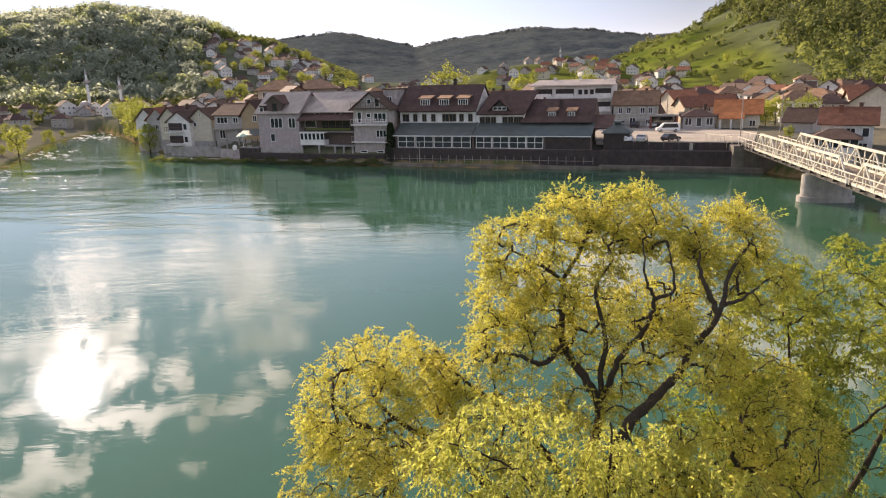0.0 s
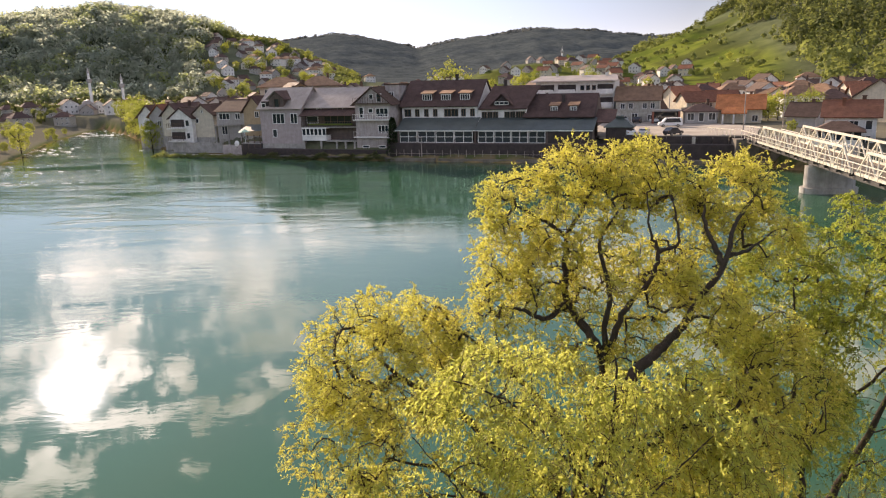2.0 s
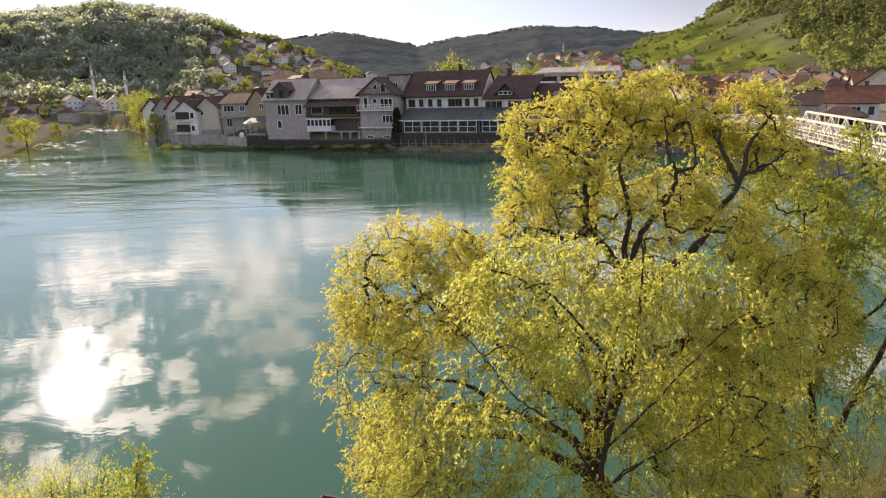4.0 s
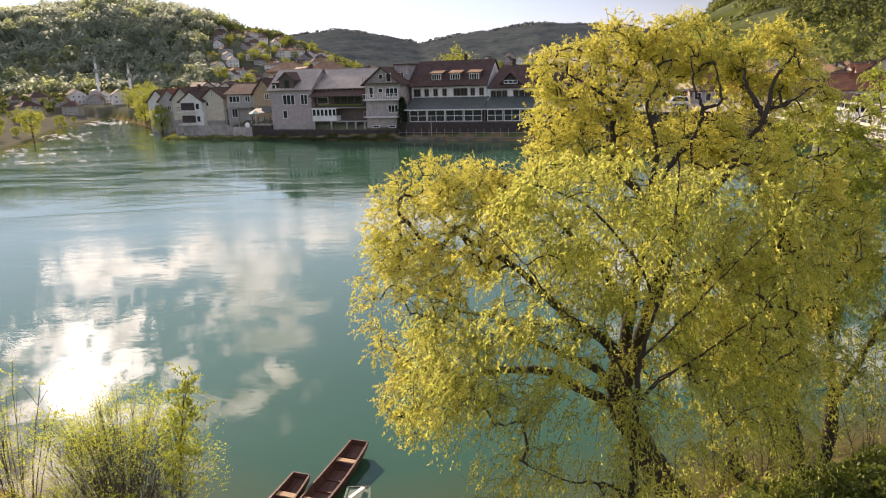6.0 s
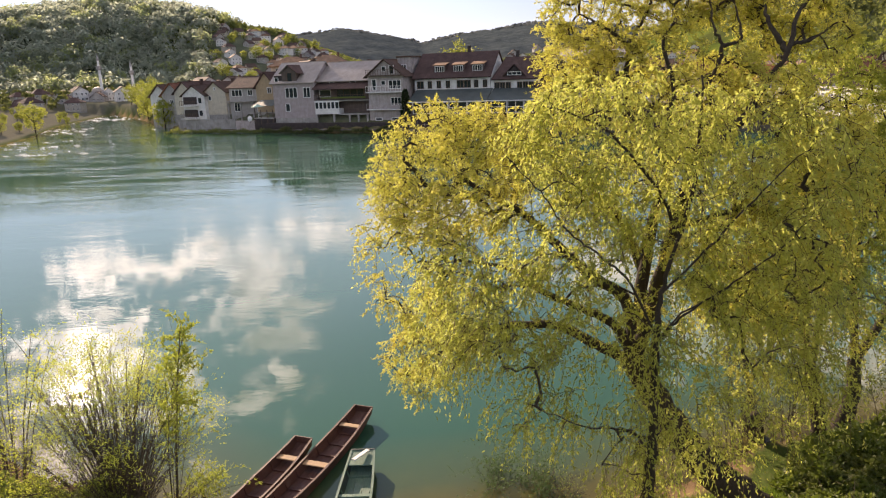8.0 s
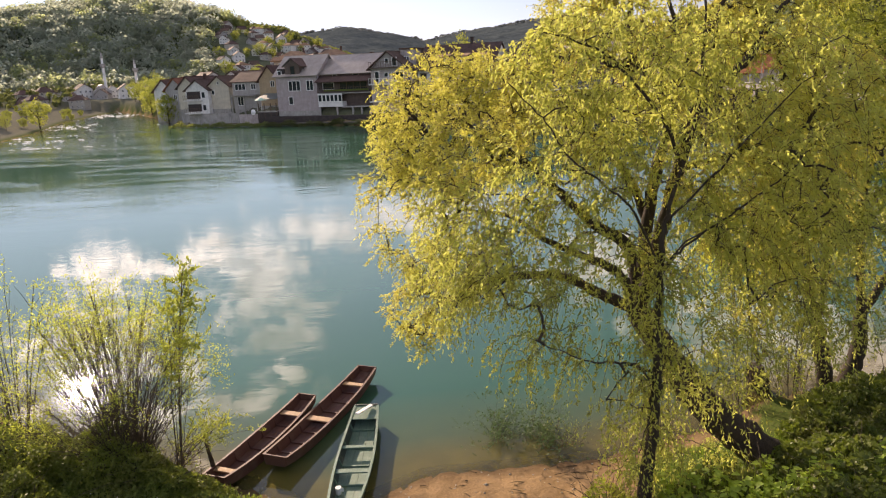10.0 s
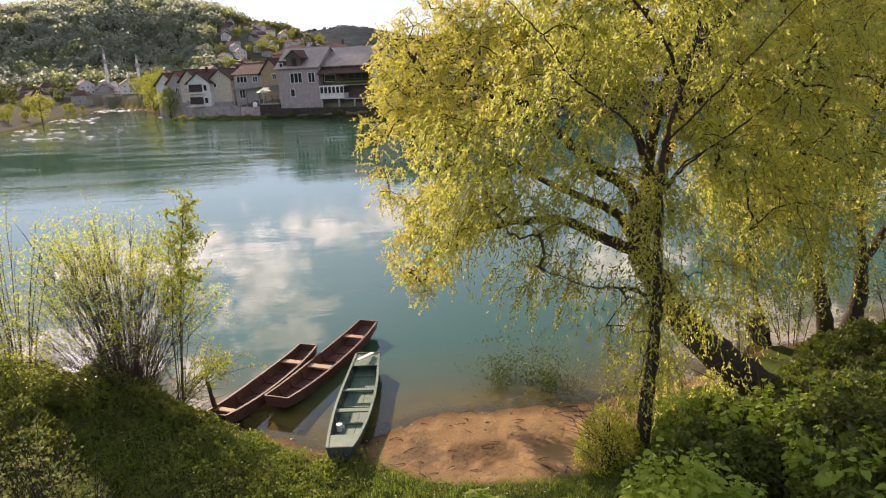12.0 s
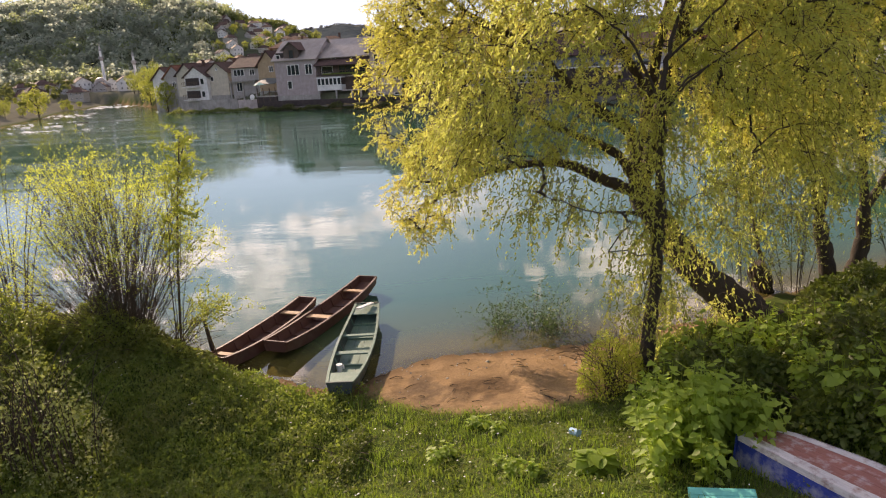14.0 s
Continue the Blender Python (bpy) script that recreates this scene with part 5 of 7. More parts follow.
settle(26, polar(10, 17, 290, 400), 8, 40, (0, 1, 2, 4, 6), size=0.62)
settle(26, polar(1, 12, 300, 480), 11, 40, (0, 1, 2, 4, 6), size=0.62)
settle(26, polar(-34, -21, 240, 292), 8, 40, (0, 2, 4, 6), size=0.6)
settle(24, polar(-12, 0, 270, 560), 12, 40, (0, 2, 4, 6, 3), size=0.62)


# ---- parked cars ----
def car(m, paint, label, length=4.2, tall=1.45, van=False):
    t = thing("car", m @ Matrix.Scale(0.82, 4), label, "car", "parked cars")
    w = 1.72
    L = length / 2
    if van:
        prof = [(-L, 0.35), (L, 0.35), (L, 0.95), (L - 0.75, 1.1), (L - 1.45, tall), (-L + 0.15, tall), (-L, 1.1)]
    else:
        prof = [(-L, 0.35), (L, 0.35), (L, 0.75), (L - 0.9, 0.92), (L - 1.6, tall), (-L + 0.9, tall), (-L + 0.15, 0.98), (-L, 0.85)]
    bm = solid([(x, -w / 2, z) for x, z in prof], (0, w, 0))
    bmesh.ops.bevel(bm, geom=list(bm.edges), offset=0.06, segments=2, affect="EDGES")
    body = part("body", bm, paint, t, smooth=False)
    top, belt = tall - 0.10, 0.98
    for s in (-1, 1):
        x1, x0 = L - 1.05, -L + 0.35
        part("side_window", solid([(x0, s * (w / 2 + 0.005), belt), (x1, s * (w / 2 + 0.005), belt), (x1 - 0.5, s * (w / 2 + 0.005), top), (x0 + 0.35, s * (w / 2 + 0.005), top)], (0, 0.012 * s, 0)), M_GLASS, t)
        for x in (-L * 0.62, L * 0.64):
            bm = bmesh.new()
            bmesh.ops.create_cone(bm, cap_ends=True, segments=16, radius1=0.31, radius2=0.31, depth=0.22, matrix=pose(x, s * (w / 2 - 0.09), 0.31, 90, 0, 0))
            wh = part("wheel", bm, M_IRON, t)
            bm = bmesh.new()
            bmesh.ops.create_cone(bm, cap_ends=True, segments=12, radius1=0.19, radius2=0.17, depth=0.03, matrix=pose(x, s * (w / 2 + 0.025), 0.31, 90 * s, 0, 0))
            part("rim", bm, M_GREYSHEET, wh)
        part("headlight", box((L - 0.02, s * 0.6, 0.68), (0.08, 0.32, 0.16), bevel=0.02), M_FRAME, t)
        part("rear_light", box((-L + 0.02, s * 0.66, 0.78), (0.08, 0.2, 0.2), bevel=0.02), M_TILERED, t)
    part("windscreen", beam((L - 0.98, 0, 0.97), (L - 1.52, 0, tall - 0.07), w - 0.25, 0.03), M_GLASS, t)
    part("rear_window", beam((-L + 0.28, 0, 1.02), (-L + 0.78, 0, tall - 0.06), w - 0.3, 0.03), M_GLASS, t)
    part("bumper", box((L + 0.01, 0, 0.45), (0.1, w - 0.1, 0.16), bevel=0.03), paint, t)
    return t


P_WHITE = plain("white_car_paint", (0.78, 0.78, 0.77), 0.25, vary=0.05, spec=0.6)
P_SILVER = plain("silver_car_paint", (0.48, 0.49, 0.50), 0.3, metal=0.6, vary=0.05)
P_DARK = plain("dark_car_paint", (0.035, 0.036, 0.042), 0.25, vary=0.1, spec=0.6)
CAR_Z = 4.06
car(pose(26.2, 111.6, CAR_Z, 0, 0, 100), P_WHITE, "white parked car facing the quay fence")
car(pose(28.6, 110.4, CAR_Z, 0, 0, 68), P_SILVER, "silver parked car near the quay fence", 4.0)
car(pose(37.4, 127.6, CAR_Z, 0, 0, 176), P_WHITE, "white van parked before the shop", 5.0, 1.95, True)
car(pose(33.2, 106.9 + 4.0, CAR_Z, 0, 0, 30), P_DARK, "dark parked car by the fence", 3.8)
car(pose(28.3, 142.0, CAR_Z, 0, 0, 10), P_WHITE, "white car parked by the apartment block")
car(pose(31.6, 143.0, CAR_Z, 0, 0, 165), P_SILVER, "silver car parked by the apartment block", 4.4)
car(pose(34.3, 139.2, CAR_Z, 0, 0, 70), P_DARK, "dark car parked by the stone house")
car(pose(38.0, 138.0, CAR_Z, 0, 0, 175), P_WHITE, "white car parked by the shelter", 4.0)

# ---- lamp posts ----
def lamp_post(x, y, z, h, lean=0):
    t = thing("street_lamp", pose(x, y, z, 0, lean, 0), "tall grey street lamp post", "street lamp", "street lamps by the river")
    bm = bmesh.new()
    bmesh.ops.create_cone(bm, cap_ends=True, segments=10, radius1=0.10, radius2=0.06, depth=h, matrix=pose(0, 0, h / 2))
    part("pole", bm, M_GREYSHEET, t)
    part("arm", beam((0, 0, h - 0.05), (-0.9, 0, h + 0.15), 0.06, 0.06), M_GREYSHEET, t)
    part("lamp_head", box((-1.05, 0, h + 0.14), (0.5, 0.2, 0.12), bevel=0.03), M_GREYSHEET, t)


lamp_post(40.6, 140.0, 4.0, 7.0)
lamp_post(46.0, 116.0, 4.0, 7.2)
lamp_post(55.0, 122.0, 3.8, 7.0)
lamp_post(-7.2, 118.5, 0.4, 3.6)

# ---- foam and shoals in the rapids up-river ----
foam_v, foam_f = [], []
fr = random.Random(11)
for cx, cy, n, sx, sy in ((-101, 197, 60, 10, 4), (-74, 112, 8, 5, 1.5), (-86, 122, 16, 7, 2), (-66, 100, 6, 5, 1.2), (-95, 150, 26, 6, 5), (-118, 205, 40, 5, 10), (-70, 156, 8, 2, 3)):
    for k in range(n * 2):
        x, y, s = fr.gauss(cx, sx), fr.gauss(cy, sy), fr.uniform(0.05, 0.30)
        i0, m = len(foam_v), 9
        foam_v.append((x, y, 0.05 + 0.06 * s))
        for j in range(m):
            a = 2 * math.pi * j / m
            q = s * fr.uniform(0.55, 1.2)
            foam_v.append((x + 3.4 * q * math.cos(a), y + 0.42 * q * math.sin(a) - 0.12 * 2.6 * q * math.cos(a), 0.012))
        for j in range(m):
            foam_f.append((i0, i0 + 1 + j, i0 + 1 + (j + 1) % m))
tagged(new("foam", arrays_mesh("foam", foam_v, foam_f, M_FOAM, True)), "white foam on the rapids", "foam", kind="stuff")


# ---- growing things ----
def tubes(paths, sides=6):
    """Tapered tubes along paths of (points, radii), as arrays of places and quads."""
    V, F, base = [], [], 0
    ang = np.arange(sides) * 2 * np.pi / sides
    ca, sa = np.cos(ang), np.sin(ang)
    for pts, rad in paths:
        pts, rad = np.asarray(pts, float), np.asarray(rad, float)
        tan = np.gradient(pts, axis=0)
        tan /= np.linalg.norm(tan, axis=1, keepdims=True) + 1e-9
        run = pts[-1] - pts[0]
        ref = np.array([[1.0, 0.3, 0.1]]) if abs(run[2]) > 0.6 * np.linalg.norm(run) else np.array([[0.1, 0.2, 1.0]])
        a = np.cross(tan, ref)
        a /= np.linalg.norm(a, axis=1, keepdims=True) + 1e-9
        b = np.cross(tan, a)
        ring = pts[:, None, :] + rad[:, None, None] * (a[:, None, :] * ca[None, :, None] + b[:, None, :] * sa[None, :, None])
        k = len(pts)
        V.append(ring.reshape(-1, 3))
        i, j = np.meshgrid(np.arange(k - 1), np.arange(sides), indexing="ij")
        j2 = (j + 1) % sides
        F.append((base + np.stack([i * sides + j, i * sides + j2, (i + 1) * sides + j2, (i + 1) * sides + j], -1)).reshape(-1, 4))
        base += k * sides
    return np.concatenate(V), np.concatenate(F)


def smooth_path(points, n=8, wiggle=0.0, rs=None):
    """A curve through control points (Catmull-Rom)."""
    p = np.asarray(points, float)
    q = np.vstack([2 * p[0] - p[1], p, 2 * p[-1] - p[-2]])
    out = []
    for i in range(1, len(q) - 2):
        for t in np.linspace(0, 1, n, endpoint=False):
            a, b, c, d = q[i - 1], q[i], q[i + 1], q[i + 2]
            out.append(0.5 * (2 * b + (c - a) * t + (2 * a - 5 * b + 4 * c - d) * t * t + (3 * b - a - 3 * c + d) * t ** 3))
    out.append(p[-1])
    out = np.array(out)
    if wiggle and rs is not None:
        j = rs.normal(0, wiggle, out.shape)
        j[0] = 0
        out = out + j
    return out


def unit(v):
    return v / (np.linalg.norm(v, axis=-1, keepdims=True) + 1e-9)


def leaf_quads(at, axis, length, width, rs, fold=0.25):
    """One bent diamond a leaf: two triangles joined in a quad."""
    side = unit(np.cross(axis, rs.normal(size=axis.shape)))
    up = np.cross(side, axis)
    L, W = length[:, None], width[:, None]
    mid = at + axis * L * 0.45 + up * L * fold * 0.3
    v = np.stack([at, mid + side * W * 0.5, at + axis * L - up * L * fold * 0.35, mid - side * W * 0.5], 1)
    n = len(at)
    return v.reshape(-1, 3), np.arange(4 * n).reshape(-1, 4)


def sprays(starts, dirs, per, leaves, twig_len, droop, leaf_len, leaf_wid, rs, splay=0.8, hang=0.35):
    """Twigs that bend down from their starts, set with leaves. Returns twig paths and leaf arrays."""
    s = np.repeat(starts, per, 0) + rs.normal(0, 0.06, (len(starts) * per, 3))
    d = unit(np.repeat(dirs, per, 0) * 0.7 + rs.normal(0, 0.75, s.shape))
    L = twig_len * rs.uniform(0.5, 1.3, len(s))
    g = droop * rs.uniform(0.5, 1.4, len(s))

    def along(t):
        return s[:, None, :] + d[:, None, :] * (L[:, None] * t)[..., None] - np.array([0, 0, 1.0]) * (g[:, None] * L[:, None] * t * t)[..., None]
    grid = np.broadcast_to(np.linspace(0, 1, 4), (len(s), 4))
    tw = along(grid)
    t = rs.uniform(0.12, 1.05, (len(s), leaves))
    at = along(t).reshape(-1, 3)
    tangent = unit(d[:, None, :] - np.array([0, 0, 2.0]) * (g[:, None] * t)[..., None]).reshape(-1, 3)
    axis = unit(tangent * 0.6 + rs.normal(0, splay * 0.6, at.shape) - np.array([0, 0, hang]))
    n = len(at)
    return tw, leaf_quads(at, axis, leaf_len * rs.uniform(0.6, 1.25, n), leaf_wid * rs.uniform(0.7, 1.25, n), rs)


def grow(limbs, lobes, count, seed, reach=0.45, arch=0.12, stout=0.006):
    """Branches that run from the limbs to points spread through the lobes of the crown. Returns branch paths, tips and outward ways."""
    rs = np.random.RandomState(seed)
    pos = [p for path, _ in limbs for p in path[len(path) // 3:]]
    nodes = np.array(pos)
    parent = [-1] * len(nodes)
    weight = np.array([l[1][0] * l[1][1] * l[1][2] * (l[2] if len(l) > 2 else 1) for l in lobes])
    pick = rs.choice(len(lobes), count, p=weight / weight.sum())
    c, rad = np.array([lobes[k][0] for k in pick]), np.array([lobes[k][1] for k in pick])
    way = unit(rs.normal(size=(count, 3)))
    goal = c + rad * way * (rs.uniform(0.25, 1.0, count) ** 0.33)[:, None]
    dist = np.array([np.min(np.sum((nodes - g) ** 2, 1)) for g in goal])
    order = np.argsort(dist)
    paths, node_list, tips = [], [nodes], []
    all_nodes = nodes
    links = []
    for k in order:
        g = goal[k]
        dd = np.linalg.norm(all_nodes - g, axis=1)
        i = int(np.argmin(dd + 0.25 * np.maximum(0, all_nodes[:, 2] - g[2])))
        a = all_nodes[i]
        D = np.linalg.norm(g - a)
        n = max(2, int(D / reach) + 1)
        t = np.linspace(0, 1, n + 1)[:, None]
        p = a + (g - a) * t + np.array([0, 0, 1.0]) * (arch * D * 4 * t * (1 - t)) + rs.normal(0, 0.05 * min(1, D), (n + 1, 3)) * (t * (1.2 - t))
        links.append((i, len(all_nodes), n))
        all_nodes = np.vstack([all_nodes, p[1:]])
        paths.append(p)
        tips.append(g)
    load = np.ones(len(all_nodes)) * 0.0
    radii = [None] * len(paths)
    for q in range(len(paths) - 1, -1, -1):
        i, start, n = links[q]
        carry = 1.0
        r = np.zeros(n + 1)
        for j in range(n - 1, -1, -1):
            carry += load[start + j]
            r[j + 1] = carry
        r[0] = carry
        load[i] += carry
        radii[q] = stout * np.power(r, 0.46)
    return [(p, r) for p, r in zip(paths, radii)], np.array(tips), unit(np.array(tips) - np.array([np.mean([l[0] for l in lobes], 0)]))


def tree(name, label, limbs, lobes, count, seed, leaf_mat, per=6, leaves=36, twig=0.55, droop=0.9, leaf=(0.085, 0.024), bark=None, category="tree", group="", stout=0.006, shell=False, hang=0.35):
    rs = np.random.RandomState(seed + 1)
    limb_paths = [(smooth_path(p, 7, 0.012, rs), None) for p, _, _ in limbs]
    limb_paths = [(p, np.linspace(a, b, len(p)) * (1 + 0.06 * np.sin(np.arange(len(p)) * 1.7))) for (p, _), (_, a, b) in zip(limb_paths, limbs)]
    origin = Vector(limbs[0][0][0])
    t = thing(name, Matrix.Translation(origin), label, category, group)
    off = -np.array(origin)

    def place(obname, V, F, mat, smooth=False, lab=""):
        ob = new(obname, arrays_mesh(obname, V + off, F, mat, smooth))
        ob.parent = t
        if lab:
            ob["label"] = lab
        return ob
    place("trunk", *tubes(limb_paths, 12), bark or M_BARK, True)
    branches, tips, out = grow([(p, r) for p, r in limb_paths[1:]] or limb_paths, lobes, count, seed, stout=stout)
    tagged(place("branch_work", *tubes(branches, 5), bark or M_BARK, True), kind="stuff")
    mids = np.array([p[len(p) * 2 // 3] for p, _ in branches])
    inner = 7 if shell else 2
    tw, (V, F) = sprays(np.vstack([tips, mids[::inner]]), np.vstack([out, out[::inner]]), per, leaves, twig, droop, leaf[0], leaf[1], rs, hang=hang)
    tagged(place("twig_growth", *tubes([(p, (0.006, 0.005, 0.004, 0.002)) for p in tw[::3]], 3), M_TWIG), kind="stuff")
    place("foliage", V, F, leaf_mat)
    return t


def shrub(name, label, base, stems, height_range, spread, seed, leaf_mat, leaf_from=0.55, leaves=10, leaf=(0.06, 0.017), lean=(0, 0), radius=0.012, stem_mat=None, curve=0.35, category="shrub", per=4, twig=0.3, twigs=6, dome=0.25):
    """Many thin stems that fan out from one base, with leaves on the upper part."""
    rs = np.random.RandomState(seed)
    t = thing(name, Matrix.Translation(base), label, category)
    paths, starts, dirs = [], [], []
    for k in range(stems):
        a, q = rs.uniform(0, 2 * np.pi), rs.uniform(0, 1) ** 0.6
        h = rs.uniform(*height_range) * (1.05 - dome * q ** 3)
        ex = np.array([math.cos(a) * q * spread + lean[0], math.sin(a) * q * spread + lean[1]])
        b0 = np.array([math.cos(a) * 0.22 * spread * q, math.sin(a) * 0.22 * spread * q, -0.15])
        s = np.linspace(0, 1, 7)
        p = np.stack([b0[0] + ex[0] * (s * (1 - curve) + curve * s * s), b0[1] + ex[1] * (s * (1 - curve) + curve * s * s), b0[2] + h * s ** 0.95], -1) + rs.normal(0, 0.025, (7, 3)) * s[:, None]
        r = radius * rs.uniform(0.6, 1.5)
        paths.append((p, np.linspace(r, r * 0.25, 7)))
        for j in range(5):
            u = rs.uniform(max(0.1, leaf_from), 1.0)
            i = u * 6
            starts.append(p[int(min(5, i))] + (p[int(min(5, i)) + 1] - p[int(min(5, i))]) * (i - int(min(5, i))))
            dirs.append(unit(p[-1] - p[0]))
        for j in range(twigs):
            u = int(rs.uniform(1, 6))
            e = p[u] + unit(np.array([ex[0] * 1.5, ex[1] * 1.5, h]) + rs.normal(0, 1.2, 3)) * rs.uniform(0.3, 0.95)
            paths.append((np.stack([p[u], (p[u] + e) / 2 + (0, 0, 0.03), e]), (r * 0.4, r * 0.3, r * 0.12)))
            if u >= 7 * leaf_from:
                starts.append(e)
                dirs.append(unit(e - p[u]))
    V, F = tubes(paths, 4)
    ob = tagged(new("stem_growth", arrays_mesh("stem_growth", V, F, stem_mat or M_STEM)), kind="stuff")
    ob.parent = t
    _, (V, F) = sprays(np.array(starts), np.array(dirs), per, leaves, twig, 0.15, leaf[0], leaf[1], rs, hang=-0.25)
    ob = new("foliage", arrays_mesh("foliage", V, F, leaf_mat))
    ob.parent = t
    return t


F0 = (3.42, 14.25, 3.2)
tree("willow_tree", "big leaning willow with yellow-green spring leaves over the water",
     [([(6.4, 11.8, 0.1), (5.4, 12.25, 0.85), (4.6, 12.9, 1.45), (3.98, 13.6, 2.21), F0], 0.43, 0.29),
      ([F0, (2.58, 14.5, 3.53), (1.68, 14.8, 3.92), (0.47, 15.0, 3.87), (-0.52, 15.1, 3.6), (-1.4, 15.2, 3.11), (-1.8, 15.2, 2.3)], 0.15, 0.025),
      ([F0, (2.95, 14.4, 4.08), (2.16, 14.4, 4.51), (1.25, 14.4, 4.95), (0.48, 14.4, 5.5), (-0.6, 14.5, 5.7)], 0.13, 0.025),
      ([F0, (3.29, 14.8, 4.54), (2.35, 14.8, 5.25), (1.56, 14.8, 6.07), (0.79, 14.9, 6.75), (-0.36, 15.1, 7.43), (-1.1, 15.3, 8.0)], 0.17, 0.03),
      ([F0, (3.72, 15.0, 5.04), (3.16, 15.0, 6.38), (2.63, 15.0, 7.04), (1.85, 15.1, 7.83), (0.9, 15.4, 8.5)], 0.14, 0.03),
      ([F0, (3.6, 14.6, 4.8), (3.85, 14.9, 6.3), (4.17, 14.9, 7.64), (3.9, 15.1, 8.37), (3.47, 15.9, 8.93), (3.43, 16.0, 9.66), (3.47, 16.1, 10.47), (3.83, 16.3, 11.05), (4.11, 16.5, 11.67)], 0.16, 0.025),
      ([(3.47, 15.9, 8.93), (2.9, 15.2, 8.8), (2.32, 15.0, 9.09), (1.83, 15.0, 9.16)], 0.075, 0.02),
      ([(3.44, 16.1, 10.44), (2.91, 16.1, 10.85), (2.27, 16.1, 11.19)], 0.055, 0.018),
      ([(4.17, 14.9, 7.64), (4.18, 15.0, 8.67), (4.25, 15.0, 9.46), (4.07, 15.4, 10.49), (4.5, 15.8, 11.03), (4.3, 16.1, 11.5)], 0.075, 0.015),
      ([(4.17, 14.9, 7.7), (4.51, 14.9, 8.98), (5.11, 15.0, 9.71), (5.28, 15.1, 10.31), (5.11, 15.2, 10.72), (5.16, 15.8, 11.5)], 0.08, 0.015),
      ([(5.28, 15.1, 10.31), (5.75, 15.3, 10.5), (5.72, 15.8, 11.3)], 0.05, 0.015),
      ([F0, (3.75, 13.9, 5.0), (4.0, 13.6, 6.6), (4.39, 13.6, 7.97), (4.92, 14.0, 8.34), (5.59, 14.4, 8.79), (6.04, 14.5, 9.5), (6.49, 14.6, 10.14), (6.83, 15.0, 10.94), (7.5, 15.6, 11.5)], 0.17, 0.025),
      ([(6.49, 14.6, 10.14), (6.36, 15.0, 10.57), (6.29, 15.4, 10.97), (6.5, 16.0, 11.3)], 0.07, 0.02),
      ([(6.6, 14.7, 10.3), (7.1, 14.9, 10.4), (7.6, 15.2, 10.6)], 0.05, 0.015),
      ([(4.0, 13.6, 6.6), (5.4, 13.5, 7.0), (6.6, 13.6, 7.4)], 0.08, 0.02)],
     [((2.45, 16.3, 11.2), (1.0, 0.9, 0.75), 2.4), ((3.6, 16.7, 11.75), (0.8, 0.8, 0.75), 2.4), ((5.1, 16.7, 11.7), (1.1, 0.9, 0.8), 2.4), ((5.9, 16.5, 11.3), (0.7, 0.7, 0.7), 2.2), ((7.15, 16.1, 11.3), (1.0, 0.9, 0.9), 2.4),
      ((7.6, 15.6, 10.5), (0.7, 0.7, 0.8), 2.0), ((2.3, 16.0, 10.2), (0.9, 0.9, 0.8), 2.2), ((2.1, 15.6, 9.2), (0.9, 0.9, 0.7), 2.0), ((6.6, 16.5, 10.7), (0.6, 0.6, 0.6), 2.0), ((4.4, 16.6, 11.4), (0.9, 0.7, 0.6), 2.0),
      ((4.2, 17.1, 10.1), (1.5, 0.6, 0.8), 1.3), ((5.7, 17.1, 9.4), (1.3, 0.6, 0.8), 1.3), ((3.0, 17.0, 9.0), (1.2, 0.6, 0.7), 1.0), ((5.0, 14.6, 9.9), (1.1, 0.4, 0.5), 2.4), ((6.1, 13.9, 9.3), (0.8, 0.5, 0.5), 2.0), ((4.6, 16.0, 9.0), (1.7, 0.9, 0.9), 1.6), ((3.1, 15.6, 9.8), (0.9, 0.6, 0.7), 1.6), ((4.6, 14.6, 8.0), (1.4, 0.7, 0.6), 1.6), ((6.3, 15.6, 9.6), (1.0, 0.9, 0.8), 1.6), ((4.0, 15.6, 10.6), (0.9, 0.5, 0.5), 1.8), ((2.6, 14.9, 8.3), (1.0, 0.7, 0.6), 1.6),
      ((7.3, 14.7, 8.5), (1.0, 1.0, 0.9), 1.4), ((7.6, 13.8, 7.5), (1.0, 1.1, 1.2), 1.2), ((6.2, 13.4, 7.4), (1.3, 1.1, 1.0), 1.2), ((4.8, 13.1, 6.9), (1.3, 1.0, 1.0), 0.8), ((3.4, 13.1, 7.0), (1.3, 1.0, 0.8), 0.55), ((2.3, 14.2, 7.6), (1.2, 1.0, 0.7), 1.2),
      ((-0.7, 15.6, 7.6), (2.1, 2.0, 1.7), 0.85), ((-1.8, 15.0, 5.8), (1.4, 1.6, 1.8), 0.58), ((0.5, 13.2, 6.7), (2.3, 1.5, 1.6), 0.35), ((5.6, 13.2, 5.9), (2.0, 1.3, 1.1), 0.5), ((-0.8, 15.0, 4.2), (1.4, 1.1, 0.9), 0.6),
      ((1.1, 12.9, 5.1), (1.6, 1.2, 0.7), 0.22), ((5.4, 13.6, 4.2), (1.6, 1.2, 1.0), 0.3), ((-1.7, 15.1, 3.1), (0.9, 0.8, 1.0), 1.6), ((6.8, 13.4, 5.2), (1.6, 1.2, 1.4), 0.45), ((4.2, 13.0, 5.4), (1.6, 0.9, 0.9), 0.3), ((0.2, 15.2, 8.5), (1.2, 1.0, 0.7), 1.1), ((1.3, 15.2, 8.5), (0.9, 0.8, 0.7), 1.5)],
     2950, 3, M_WILLOW, shell=True, per=5, leaves=17, twig=0.36, droop=0.28, leaf=(0.073, 0.025), hang=0.1)

